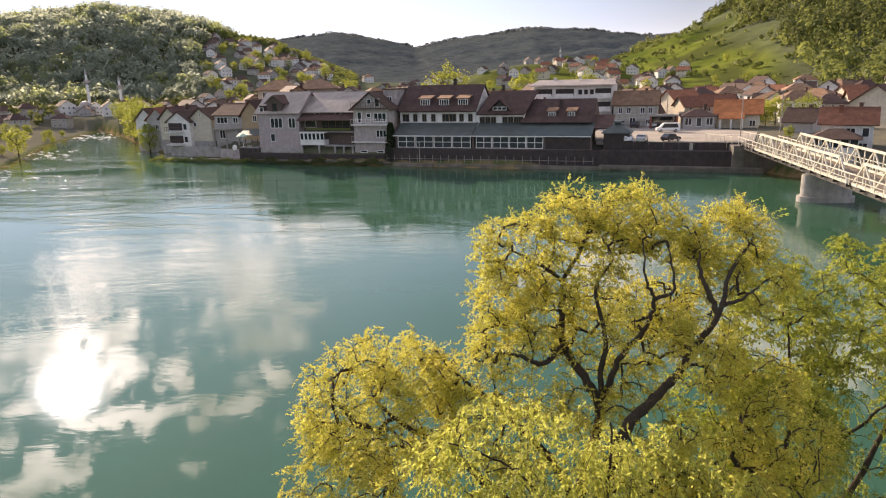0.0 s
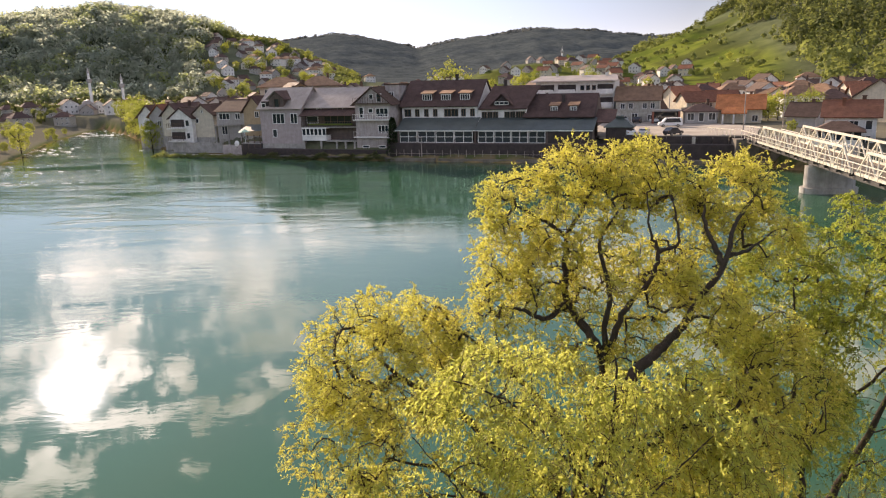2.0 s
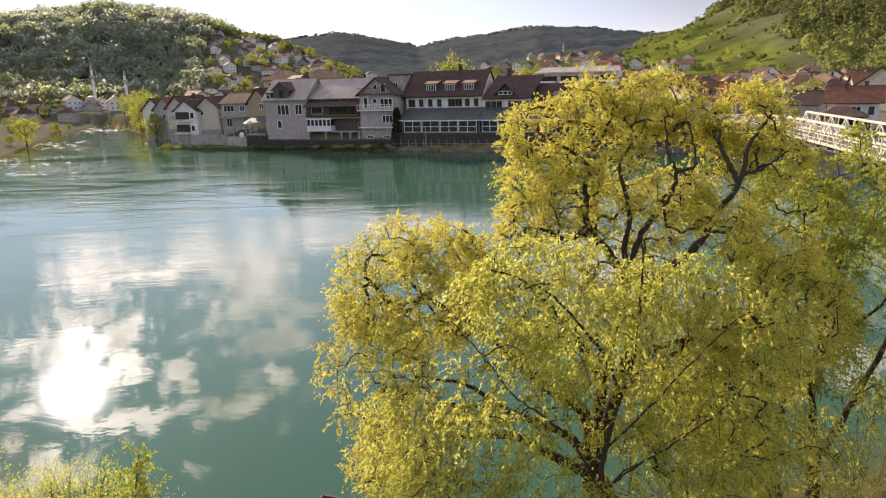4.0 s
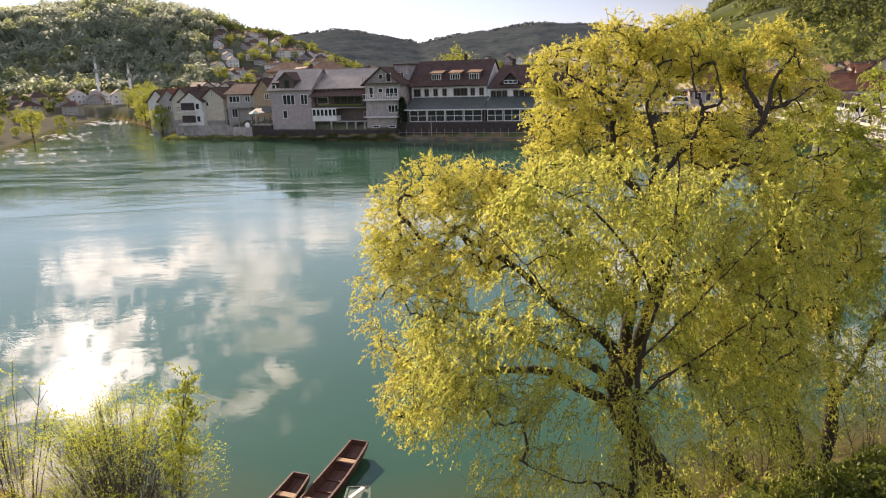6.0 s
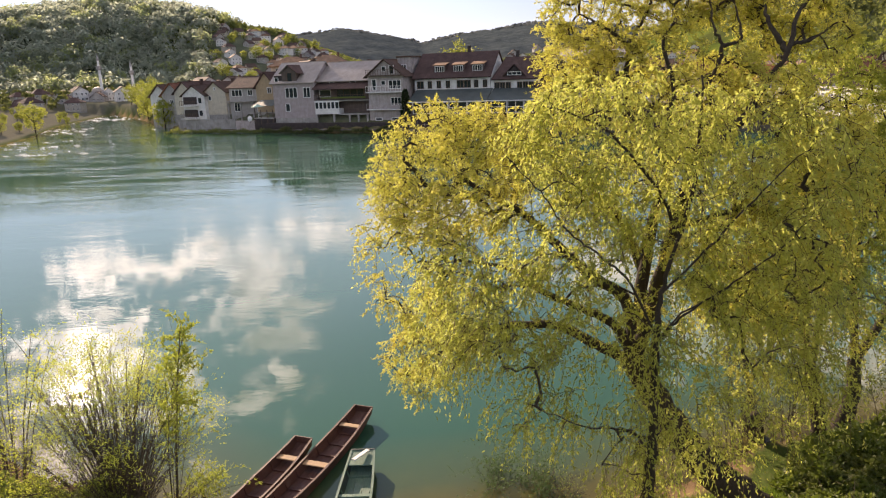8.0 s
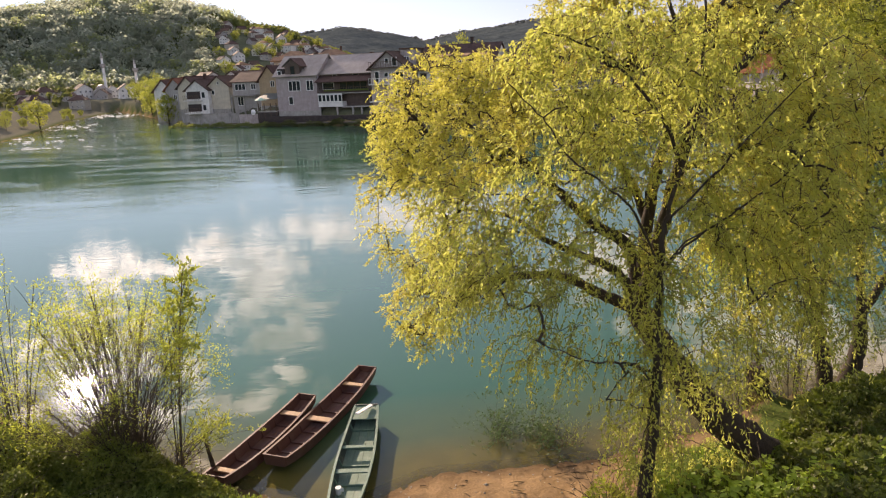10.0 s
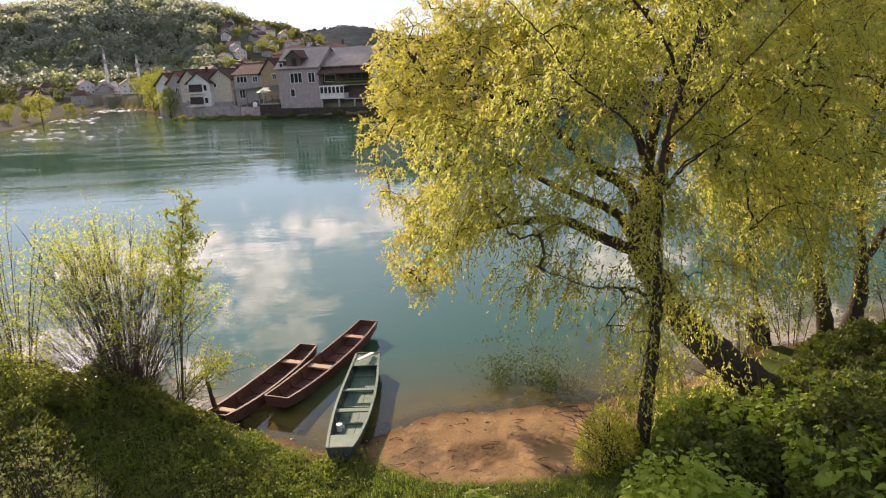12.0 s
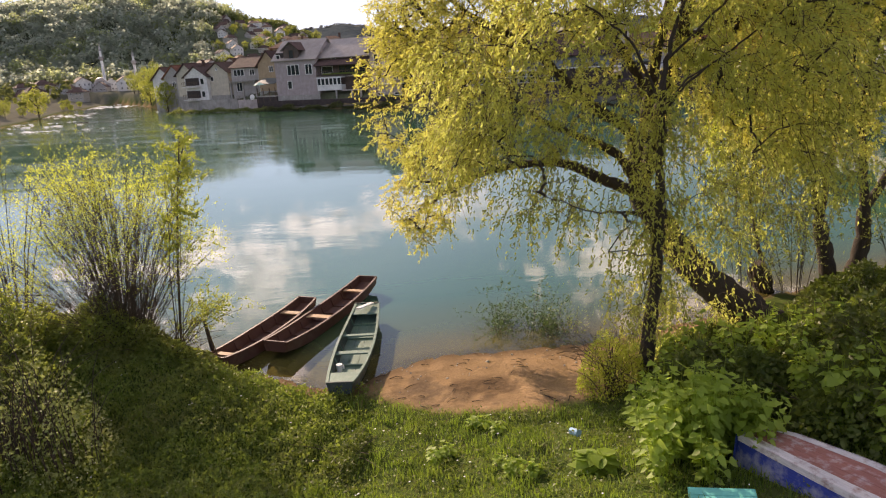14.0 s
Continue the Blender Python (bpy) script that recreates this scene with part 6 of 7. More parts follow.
tree("willow_tree", "slim young willow with fresh hanging leaves on the bank",
     [([(2.60, 10.0, 0.3), (2.69, 10.15, 1.54), (2.79, 10.2, 2.43), (2.82, 10.2, 3.39), (2.81, 10.2, 4.31), (2.82, 10.25, 5.3), (2.9, 10.35, 6.2), (3.25, 10.6, 7.2)], 0.14, 0.026),
      ([(3.25, 10.6, 7.2), (3.45, 10.6, 8.3), (3.5, 10.7, 9.8)], 0.045, 0.015),
      ([(3.22, 10.6, 7.1), (2.8, 10.6, 8.0), (1.9, 10.7, 9.0), (0.9, 10.8, 9.4)], 0.035, 0.012),
      ([(2.82, 10.25, 5.45), (2.28, 10.2, 6.5), (1.81, 10.2, 6.93), (1.26, 10.2, 7.4), (0.9, 10.2, 7.95), (0.3, 10.4, 8.6)], 0.024, 0.008),
      ([(2.82, 10.25, 5.3), (3.28, 10.2, 5.89), (4.03, 10.2, 6.41), (4.89, 10.3, 7.04), (5.4, 10.4, 7.6)], 0.024, 0.008),
      ([(2.9, 10.35, 6.2), (4.2, 10.7, 7.4), (5.2, 10.9, 8.4)], 0.022, 0.010),
      ([(2.8, 10.2, 3.5), (2.2, 10.4, 3.62), (1.68, 10.4, 3.66), (0.9, 10.5, 3.95)], 0.03, 0.008)],
     [((2.3, 10.9, 8.8), (1.9, 1.3, 1.2)), ((4.4, 10.8, 8.2), (1.9, 1.3, 1.4), 0.5), ((4.6, 10.6, 6.4), (1.6, 0.9, 0.9), 0.6), ((1.4, 10.5, 7.2), (1.4, 0.8, 0.8), 0.9), ((2.78, 10.2, 4.4), (0.32, 0.3, 1.4), 5.0), ((2.6, 10.3, 2.4), (0.7, 0.5, 1.3), 1.4),
      ((0.5, 11.2, 5.8), (1.6, 1.0, 0.9), 0.55), ((-0.6, 11.8, 6.0), (1.0, 0.9, 0.9), 0.9), ((2.1, 11.2, 5.3), (1.3, 0.8, 0.7), 0.35), ((1.2, 10.7, 3.85), (1.2, 0.6, 0.35), 1.2), ((0.3, 11.5, 4.7), (1.4, 0.7, 0.5), 1.5), ((3.7, 10.5, 3.5), (0.9, 0.5, 0.7), 1.3), ((2.3, 10.5, 5.2), (1.2, 0.6, 0.6), 0.5), ((5.2, 11.0, 4.0), (1.4, 0.7, 0.7), 0.8), ((-0.9, 12.6, 4.6), (0.9, 0.7, 0.7), 0.9),
      ((3.7, 11.0, 1.6), (1.1, 0.5, 0.5), 1.4), ((4.6, 11.4, 5.4), (1.8, 1.1, 1.1), 0.5), ((6.6, 12.2, 6.0), (1.6, 1.3, 1.8), 0.32), ((6.5, 11.3, 5.0), (1.6, 0.9, 1.1), 0.3)],
     850, 8, M_FRESH, stout=0.0030, per=4, leaves=13, twig=0.55, droop=1.1, leaf=(0.095, 0.031))

tree("willow_tree", "pollarded green willow standing at the water's edge",
     [([(9.0, 16.3, -0.2), (8.88, 16.45, 0.84), (8.7, 16.6, 1.75)], 0.22, 0.19),
      ([(8.7, 16.6, 1.7), (8.5, 16.8, 3.2), (8.2, 17.1, 5.6), (8.6, 17.3, 8.0)], 0.09, 0.02),
      ([(8.7, 16.6, 1.7), (9.0, 16.8, 4.1), (9.5, 17.2, 6.2), (9.3, 17.4, 8.8)], 0.10, 0.02)],
     [((8.9, 17.1, 8.6), (1.3, 1.4, 1.9)), ((9.2, 17.0, 6.0), (1.5, 1.3, 1.8), 0.9), ((8.6, 17.0, 4.2), (1.4, 1.0, 1.0), 0.8), ((7.2, 16.9, 4.6), (1.3, 0.9, 1.6), 0.9), ((7.4, 16.9, 7.0), (1.2, 1.0, 1.2), 0.7)],
     430, 14, M_ALDER, per=5, leaves=22, twig=0.4, droop=0.5, leaf=(0.085, 0.030))

tree("willow_tree", "forked green willow leaning outward by the water",
     [([(9.35, 16.3, -0.1), (9.78, 16.5, 0.85), (9.85, 16.6, 2.1)], 0.25, 0.17),
      ([(9.85, 16.6, 2.1), (9.6, 16.6, 3.9), (9.65, 16.7, 5.4), (10.4, 17.2, 8.5)], 0.12, 0.025),
      ([(9.85, 16.6, 2.1), (10.8, 17.0, 3.4), (11.9, 17.2, 6.0), (12.2, 17.4, 8.8)], 0.13, 0.025),
      ([(9.9, 17.1, 5.0), (10.9, 16.6, 6.4), (11.6, 16.2, 7.6)], 0.06, 0.02)],
     [((10.6, 17.2, 9.0), (1.5, 1.6, 2.1)), ((12.4, 17.3, 8.6), (1.7, 1.7, 2.4)), ((11.0, 16.9, 5.6), (1.8, 1.2, 1.5), 0.6), ((12.5, 17, 4.0), (1.6, 1.3, 1.4), 0.6)],
     310, 21, M_ALDER, per=5, leaves=22, twig=0.4, droop=0.5, leaf=(0.085, 0.030))

tree("willow_sapling", "thin willow sapling growing from a broken stump",
     [([(7.3, 16.4, 0.2), (7.15, 16.6, 1.2), (6.9, 16.7, 2.4)], 0.07, 0.05),
      ([(6.9, 16.7, 2.4), (6.4, 16.7, 3.6), (5.6, 16.6, 4.4)], 0.04, 0.015),
      ([(6.9, 16.7, 2.4), (7.0, 16.8, 3.8), (7.4, 16.9, 5.2)], 0.04, 0.015)],
     [((6.8, 16.7, 4.2), (1.2, 0.9, 1.2)), ((7.2, 16.8, 5.6), (1.0, 0.9, 1.0))], 60, 33, M_WILLOW2, per=4, leaves=28, leaf=(0.085, 0.026))

for x, y, n, tall, sd in ((6.6, 15.7, 12, (2.8, 6.2), 51), (8.0, 16.0, 11, (2.5, 6.0), 52), (10.9, 16.2, 12, (2.6, 6.5), 53)):
    shrub("willow_shrub", "thin olive willow saplings standing at the water's edge", (x, y, -0.1), n, tall, 1.6, sd, M_OLIVE, 0.22, 7, (0.08, 0.026), radius=0.010, twigs=16, twig=0.5)

stump = thing("tree_stump", pose(7.35, 16.3, -0.1), "broken rotten willow stump beside the water", "stump")
bm = bmesh.new()
for k in range(9):
    a = k * 0.7
    add_beam(bm, (0.16 * math.cos(a), 0.16 * math.sin(a), -0.1), (-0.28 + 0.15 * math.cos(a), 0.15 * math.sin(a), 0.55 + 0.34 * abs(math.sin(k * 2.3))), 0.17, 0.15)
bmesh.ops.subdivide_edges(bm, edges=list(bm.edges), cuts=2, use_grid_fill=True)
for v in bm.verts:
    v.co += Vector((noise.noise(v.co * 3), noise.noise(v.co * 3 + Vector((5, 0, 0))), noise.noise(v.co * 4 + Vector((0, 7, 0))))) * (0.16 if v.co.z > 0.4 else 0.05)
part("wood", bm, M_BARK, stump)


shrub("willow_shrub", "bushy many-stemmed willow shrub just coming into leaf", (-7.95, 11.6, 0.75), 170, (3.3, 4.3), 1.7, 5, M_WILLOW2, 0.70, 3, (0.058, 0.017), radius=0.0075, twigs=20, dome=0.5, curve=0.55)
shrub("willow_shrub", "thin half-drowned twigs in the shallows", (1.75, 13.75, -0.25), 9, (0.6, 1.0), 0.45, 12, M_ALDER, 0.5, 1, (0.05, 0.016), radius=0.006)
for x, y, n, sd in ((0.05, 14.3, 12, 41), (0.9, 14.2, 12, 42), (1.3, 13.6, 6, 43)):
    shrub("willow_shrub", "green half-drowned willow shoots in the shallows", (x, y, -0.45), n, (0.7, 1.25), 0.6, sd, M_DROWNED, 0.3, 5, (0.07, 0.022), radius=0.006)
shrub("willow_shrub", "leafy upright willow shoots beside the bushy shrub", (-6.9, 11.7, 0.6), 7, (4.0, 4.9), 0.45, 6, M_ALDER, 0.45, 18, (0.08, 0.026), lean=(0.55, 0))
shrub("willow_shrub", "low willow shoots hanging over the water", (-7.2, 11.9, 0.6), 7, (1.0, 1.6), 0.5, 9, M_ALDER, 0.4, 9, (0.07, 0.022), lean=(0.9, 0.2))
shrub("willow_shrub", "sparse tall willow saplings at the water's edge", (-10.6, 11.9, 0.9), 16, (3.8, 4.8), 1.1, 7, M_WILLOW2, 0.5, 7, (0.06, 0.018), lean=(0.1, 0), radius=0.016)


def thicket(name, label, centre, size, tall, count, seed, leaf_mat, leaf=(0.07, 0.045), stems=60, category="bush", top=0.35):
    """A low tangle: leaves over and inside a mound, on thin arching stems. size: half-widths in x and y."""
    rs = np.random.RandomState(seed)
    cx, cy = centre
    z0 = height_at(cx, cy)
    t = thing(name, Matrix.Translation((cx, cy, z0)), label, category)

    def mound(x, y):
        q = (x / size[0]) ** 2 + (y / size[1]) ** 2
        return tall * np.clip(1 - q, 0, 1) ** 0.5 * (1 + top * bumps(x + cx, y + cy, 1.1, seed))
    a, q = rs.uniform(0, 2 * np.pi, count), rs.uniform(0, 1, count) ** 0.5
    x, y = size[0] * q * np.cos(a), size[1] * q * np.sin(a)
    f = 1 - rs.uniform(0, 1, count) ** 2 * 0.75
    g = height(x + cx, y + cy) - z0
    at = np.stack([x, y, g + mound(x, y) * f + 0.02], -1)
    axis = unit(np.stack([x / size[0], y / size[1], np.full(count, 0.15)], -1) * 0.5 + rs.normal(0, 0.6, (count, 3)) + (0, -0.25, 0))
    V, F = leaf_quads(at, axis, leaf[0] * rs.uniform(0.5, 1.35, count), leaf[1] * rs.uniform(0.6, 1.3, count), rs)
    ob = new("foliage", arrays_mesh("foliage", V, F, leaf_mat))
    ob.parent = t
    paths = []
    for k in range(stems):
        a0, q0 = rs.uniform(0, 2 * np.pi), rs.uniform(0, 0.8)
        p0 = np.array([size[0] * q0 * math.cos(a0), size[1] * q0 * math.sin(a0)])
        e = p0 + rs.normal(0, 0.45, 2)
        gz = float(height(np.array([p0[0] + cx]), np.array([p0[1] + cy]))[0]) - z0
        h = float(mound(np.array([p0[0]]), np.array([p0[1]]))[0])
        s = np.linspace(0, 1, 5)
        p = np.stack([p0[0] + (e[0] - p0[0]) * s ** 1.5, p0[1] + (e[1] - p0[1]) * s ** 1.5, gz - 0.05 + h * 1.12 * (1.6 * s - 0.6 * s * s)], -1)
        paths.append((p, (0.009, 0.008, 0.006, 0.005, 0.003)))
    V, F = tubes(paths, 4)
    ob = tagged(new("stem_growth", arrays_mesh("stem_growth", V, F, M_STEM)), kind="stuff")
    ob.parent = t
    return t


for c, s, h, n, sd in (((4.3, 10.2), (1.5, 1.1), 0.7, 13000, 1), ((7.2, 11.2), (2.0, 1.5), 0.6, 17000, 2), ((6.2, 9.0), (2.0, 1.5), 1.15, 17000, 3), ((3.4, 8.9), (1.3, 1.1), 0.85, 11000, 4),
                        ((9.6, 14.4), (2.2, 1.4), 0.85, 15000, 5), ((7.7, 13.3), (1.2, 0.9), 0.5, 7000, 12), ((11.6, 15.4), (1.8, 1.4), 0.9, 9000, 13), ((5.6, 7.2), (1.6, 1.2), 1.2, 12000, 6), ((8.2, 8.8), (1.8, 2.0), 1.35, 10000, 10), ((7.0, 6.6), (1.5, 1.5), 1.3, 7000, 11)):
    thicket("bramble_bush", "dense green bramble thicket on the bank", c, s, h, int(n * 0.62), sd, M_BRAMBLE, (0.115, 0.085))
for c, s, h, n, sd in (((-8.1, 11.2), (1.4, 0.9), 0.95, 9000, 21), ((-10.4, 11.0), (1.7, 1.2), 1.1, 10000, 22), ((-9.6, 9.2), (1.6, 1.3), 0.9, 9000, 23), ((-6.6, 11.1), (0.9, 0.7), 0.5, 3500, 24)):
    thicket("bramble_bush", "dark bramble tangle beneath the willow shrub", c, s, h, n, sd, M_TANGLE, (0.075, 0.05))
# added strip of dark leaves in place of a dark gully
thicket("bush", "low dark weeds standing in for a gully in the bank", (-2.55, 8.2), (0.22, 0.95), 0.25, 1500, 34, M_BRAMBLE, (0.05, 0.03), 20)
thicket("bush", "pale flowering bush on the near bank", (-7.4, 7.2), (1.5, 1.2), 1.4, 3200, 31, M_PALEBUSH, (0.07, 0.045), 150, top=0.8)
thicket("bush", "small yellow-green bush beside the slim willow", (2.0, 9.9), (0.65, 0.5), 1.0, 4200, 32, M_WILLOW2, (0.07, 0.022), 60)


def broad_plant(x, y, tall, stems, seed, size=0.16, spread=0.35, label="tall herb with broad heart-shaped leaves"):
    rs = np.random.RandomState(seed)
    z = height_at(x, y)
    t = thing("broad_leaved_plant", pose(x, y, z), label, "plant", "broad-leaved plants on the bank")
    paths, V, F = [], [], []
    for k in range(stems):
        a, q = rs.uniform(0, 6.28), rs.uniform(0, 1)
        h = tall * rs.uniform(0.65, 1.1)
        e = np.array([math.cos(a) * spread * q, math.sin(a) * spread * q, h])
        b = np.array([e[0] * 0.5, e[1] * 0.5, -0.03])
        paths.append((np.stack([b, (b + e) / 2 + rs.normal(0, 0.02, 3), e]), (0.009, 0.007, 0.004)))
        for j in range(13):
            u = rs.uniform(0.25, 1.02)
            p = b + (e - b) * u
            d = rs.uniform(0, 6.28)
            L = size * rs.uniform(0.6, 1.25)
            ax = unit(np.array([math.cos(d), math.sin(d), rs.uniform(-0.5, 0.25)]))
            sd = unit(np.cross(ax, [0, 0, 1.0]) + rs.normal(0, 0.15, 3))
            up = np.cross(sd, ax)
            p = p + ax * 0.05
            i = len(V)
            V += [p, p + ax * L * 0.12 + sd * L * 0.40 + up * 0.02, p + ax * L * 0.55 + sd * L * 0.36, p + ax * L - up * L * 0.18,
                  p + ax * L * 0.55 - sd * L * 0.36, p + ax * L * 0.12 - sd * L * 0.40 + up * 0.02, p + ax * L * 0.5 - up * L * 0.05]
            F += [(i, i + 1, i + 2, i + 6), (i + 6, i + 2, i + 3, i + 3), (i, i + 6, i + 4, i + 5), (i + 6, i + 3, i + 3, i + 4)]
    tv, tf = tubes(paths, 4)
    ob = tagged(new("stem_growth", arrays_mesh("stem_growth", tv, tf, M_BROAD)), kind="stuff")
    ob.parent = t
    tri = []
    for f in F:
        f = list(dict.fromkeys(f))
        tri.append((f[0], f[1], f[2]))
        if len(f) == 4:
            tri.append((f[0], f[2], f[3]))
    ob = new("leaves", arrays_mesh("leaves", V, tri, M_BROAD))
    ob.parent = t


pr = random.Random(5)
for k in range(32):
    broad_plant(2.4 + pr.gauss(0, 0.42), 6.95 + pr.gauss(0, 0.5), pr.uniform(0.75, 1.35), 7, 40 + k, 0.125)
for k in range(34):
    broad_plant(pr.uniform(2.8, 7.0), pr.uniform(7.6, 10.0), pr.uniform(0.9, 1.4), 6, 200 + k, 0.13)
for k in range(14):
    broad_plant(5.0 + pr.gauss(0, 0.4), 6.9 + pr.gauss(0, 0.35), pr.uniform(1.0, 1.5), 5, 120 + k, 0.16)
broad_plant(1.15, 6.7, 0.28, 7, 150, 0.24, 0.12, "low rosette of large dock leaves in the grass")
for k in range(10):
    broad_plant(pr.uniform(-1.5, 2.2), pr.uniform(6.0, 9.0), pr.uniform(0.12, 0.25), 5, 160 + k, 0.10, 0.12, "low rosette of dock leaves in the grass")


# ---- grass ----
def grass(count, seed):
    rs = np.random.RandomState(seed)
    x, y = rs.uniform(-11, 8, count), rs.uniform(3.0, 13.5, count)
    d, _ = river_distance(x, y)
    sandy = ((x - 0.1) / 2.9) ** 2 + ((y - 11.6) / 2.15) ** 2 + 0.10 * bumps(x, y, 1.1, 3)
    track = np.exp(-((x - 0.75) / 0.22) ** 2) * (y < 8.8)
    keep = (d > 0.55 + 0.3 * bumps(x, y, 0.8, 5)) & (sandy > 0.95 + rs.uniform(-0.12, 0.2, count)) & (rs.uniform(0, 1, count) > 0.75 * track) \
        & (rs.uniform(0, 1, count) < np.where(x < -2.7, 0.85, 0.78) + 0.4 * bumps(x, y, 1.6, 9))
    x, y = x[keep], y[keep]
    n = len(x)
    z = height(x, y)
    tuft = 0.6 + 0.6 * np.clip(bumps(x, y, 1.3, 6), -0.6, 1)
    h = rs.uniform(0.06, 0.20, n) * tuft * np.where(x < -2.7, 1.5, 1.0)
    a = rs.uniform(0, 2 * np.pi, n)
    lean = np.stack([np.cos(a), np.sin(a), np.zeros(n)], -1)
    side = np.stack([-np.sin(a), np.cos(a), np.zeros(n)], -1) * (rs.uniform(0.004, 0.010, n))[:, None]
    b = np.stack([x, y, z - 0.01], -1)
    tip = b + lean * (h * rs.uniform(0.15, 0.8, n))[:, None] + np.array([0, 0, 1.0]) * h[:, None]
    mid = b + lean * (h * 0.12)[:, None] + np.array([0, 0, 0.6]) * h[:, None]
    V = np.stack([b - side, b + side, mid + side * 0.8, mid - side * 0.8, tip], 1).reshape(-1, 3)
    i = np.arange(n)[:, None] * 5
    F = np.concatenate([i + [0, 1, 2], i + [0, 2, 3], i + [3, 2, 4]])
    return V, F


tagged(new("grass", arrays_mesh("grass", *grass(150000, 4), M_GRASS)), "short spring grass with tufts on the bank", "grass", kind="stuff")


# ---- woods on the hills and trees in the town ----
def far_trees(spots, crown, quads, size, seed, jitter=0.26):
    """Crowns of broad clumps for trees far off. spots: x, y; crown: half-width and half-height."""
    rs = np.random.RandomState(seed)
    x, y = np.array(spots).T
    n = len(x)
    z = height(x, y)
    k = rs.uniform(0.5, 1.45, n)
    w, hgt = crown[0] * k * rs.uniform(0.8, 1.2, n), crown[1] * k
    q = unit(rs.normal(size=(n, quads, 3)))
    q[..., 2] = np.where(q[..., 2] < -0.4, -q[..., 2], q[..., 2])
    turn = rs.uniform(0, 6.28, (n, 1))
    lumps = 1 + 0.24 * np.sin(3 * np.arctan2(q[..., 1], q[..., 0]) + turn) + 0.16 * np.sin(5 * q[..., 2] + 2 * turn)
    rad = (rs.uniform(0.72, 1.06, (n, quads)) * lumps)[..., None]
    c = np.stack([x, y, z + hgt * 0.95], -1)[:, None, :] + q * rad * np.stack([w, w, hgt], -1)[:, None, :]
    nrm = unit(q + rs.normal(0, jitter, q.shape))
    a = unit(np.cross(nrm, rs.normal(size=q.shape)))
    b = np.cross(nrm, a)
    s = (size * k[:, None] * rs.uniform(0.6, 1.3, (n, quads)))[..., None]
    V = np.stack([c - a * s * 0.6 - b * s * 0.2, c - b * s * 0.6 + a * s * 0.15 + nrm * s * 0.15, c + a * s * 0.65 + b * s * 0.1, c + b * s * 0.6 - a * s * 0.1 + nrm * s * 0.1], 2).reshape(-1, 3)
    return V, np.arange(len(V)).reshape(-1, 4)


def spots(a0, a1, r0, r1, count, seed, avoid=None, clump=0.0):
    rs = np.random.RandomState(seed)
    a, rr = np.radians(rs.uniform(a0, a1, count)), np.sqrt(rs.uniform(r0 ** 2, r1 ** 2, count))
    x, y = rr * np.sin(a), rr * np.cos(a)
    d, _ = river_distance(x, y)
    keep = d > 6
    if clump:
        keep &= bumps(x, y, clump, seed) > -0.1
    if avoid is not None:
        keep &= ~avoid(x, y, np.degrees(a), rr)
    for hx, hy in TAKEN:
        keep &= (x - hx) ** 2 + (y - hy) ** 2 > 30
    return np.stack([x[keep], y[keep]], -1)


def open_slope(x, y, a, rr):
    """Houses and gardens on the left slope."""
    return ((a > -21) & (a < -10.5) & (rr > 270) & (rr < 450) & (bumps(x, y, 30, 3) < 0.55)) | ((a < -21) & (rr < 334))


def pasture(x, y, a, rr):
    m = step(9, 13, a) * step(230, 300, rr) * step(800, 650, rr + 30 * bumps(x, y, 90, 2)) * step(2.5, -2.5, a - 24.5 + 8 * (rr - 350) / 400 + 1.6 * bumps(x, y, 120, 5))
    return m > 0.3


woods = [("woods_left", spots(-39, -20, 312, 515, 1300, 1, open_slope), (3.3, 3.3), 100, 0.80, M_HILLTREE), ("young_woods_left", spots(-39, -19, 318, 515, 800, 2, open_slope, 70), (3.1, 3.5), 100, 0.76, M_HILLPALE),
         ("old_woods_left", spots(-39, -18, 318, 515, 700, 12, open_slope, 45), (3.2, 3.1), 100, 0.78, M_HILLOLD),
         ("scrub_left", spots(-24, -9, 300, 515, 1800, 1, open_slope), (2.0, 1.7), 50, 0.85, M_HEDGE),
         ("woods_right", spots(13, 33.5, 265, 800, 3300, 3, pasture), (2.5, 3.2), 38, 0.95, M_HEDGE), ("young_woods_right", spots(14, 33.5, 265, 800, 1700, 4, pasture, 120), (2.0, 2.8), 34, 0.95, M_HEDGE),
         ("hedges", spots(8, 28, 260, 700, 7500, 5, lambda x, y, a, rr: np.abs(bumps(x, y * 2.2, 150, 7)) > 0.06), (1.2, 1.2), 24, 0.9, M_HEDGE),
         ("riverside_woods", spots(-50, -21, 250, 332, 520, 9, lambda x, y, a, rr: (a > -31) & (a < -24) & (rr < 296)), (1.6, 1.9), 34, 0.9, M_DARKWOOD),
         ("conifers", spots(18, 33.5, 330, 790, 1500, 6, pasture), (2.2, 4.4), 64, 0.9, M_DARKWOOD),
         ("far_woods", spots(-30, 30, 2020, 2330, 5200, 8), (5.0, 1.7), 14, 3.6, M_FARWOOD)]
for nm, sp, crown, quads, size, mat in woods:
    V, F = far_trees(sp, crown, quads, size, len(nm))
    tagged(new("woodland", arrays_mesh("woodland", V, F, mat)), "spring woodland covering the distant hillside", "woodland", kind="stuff")


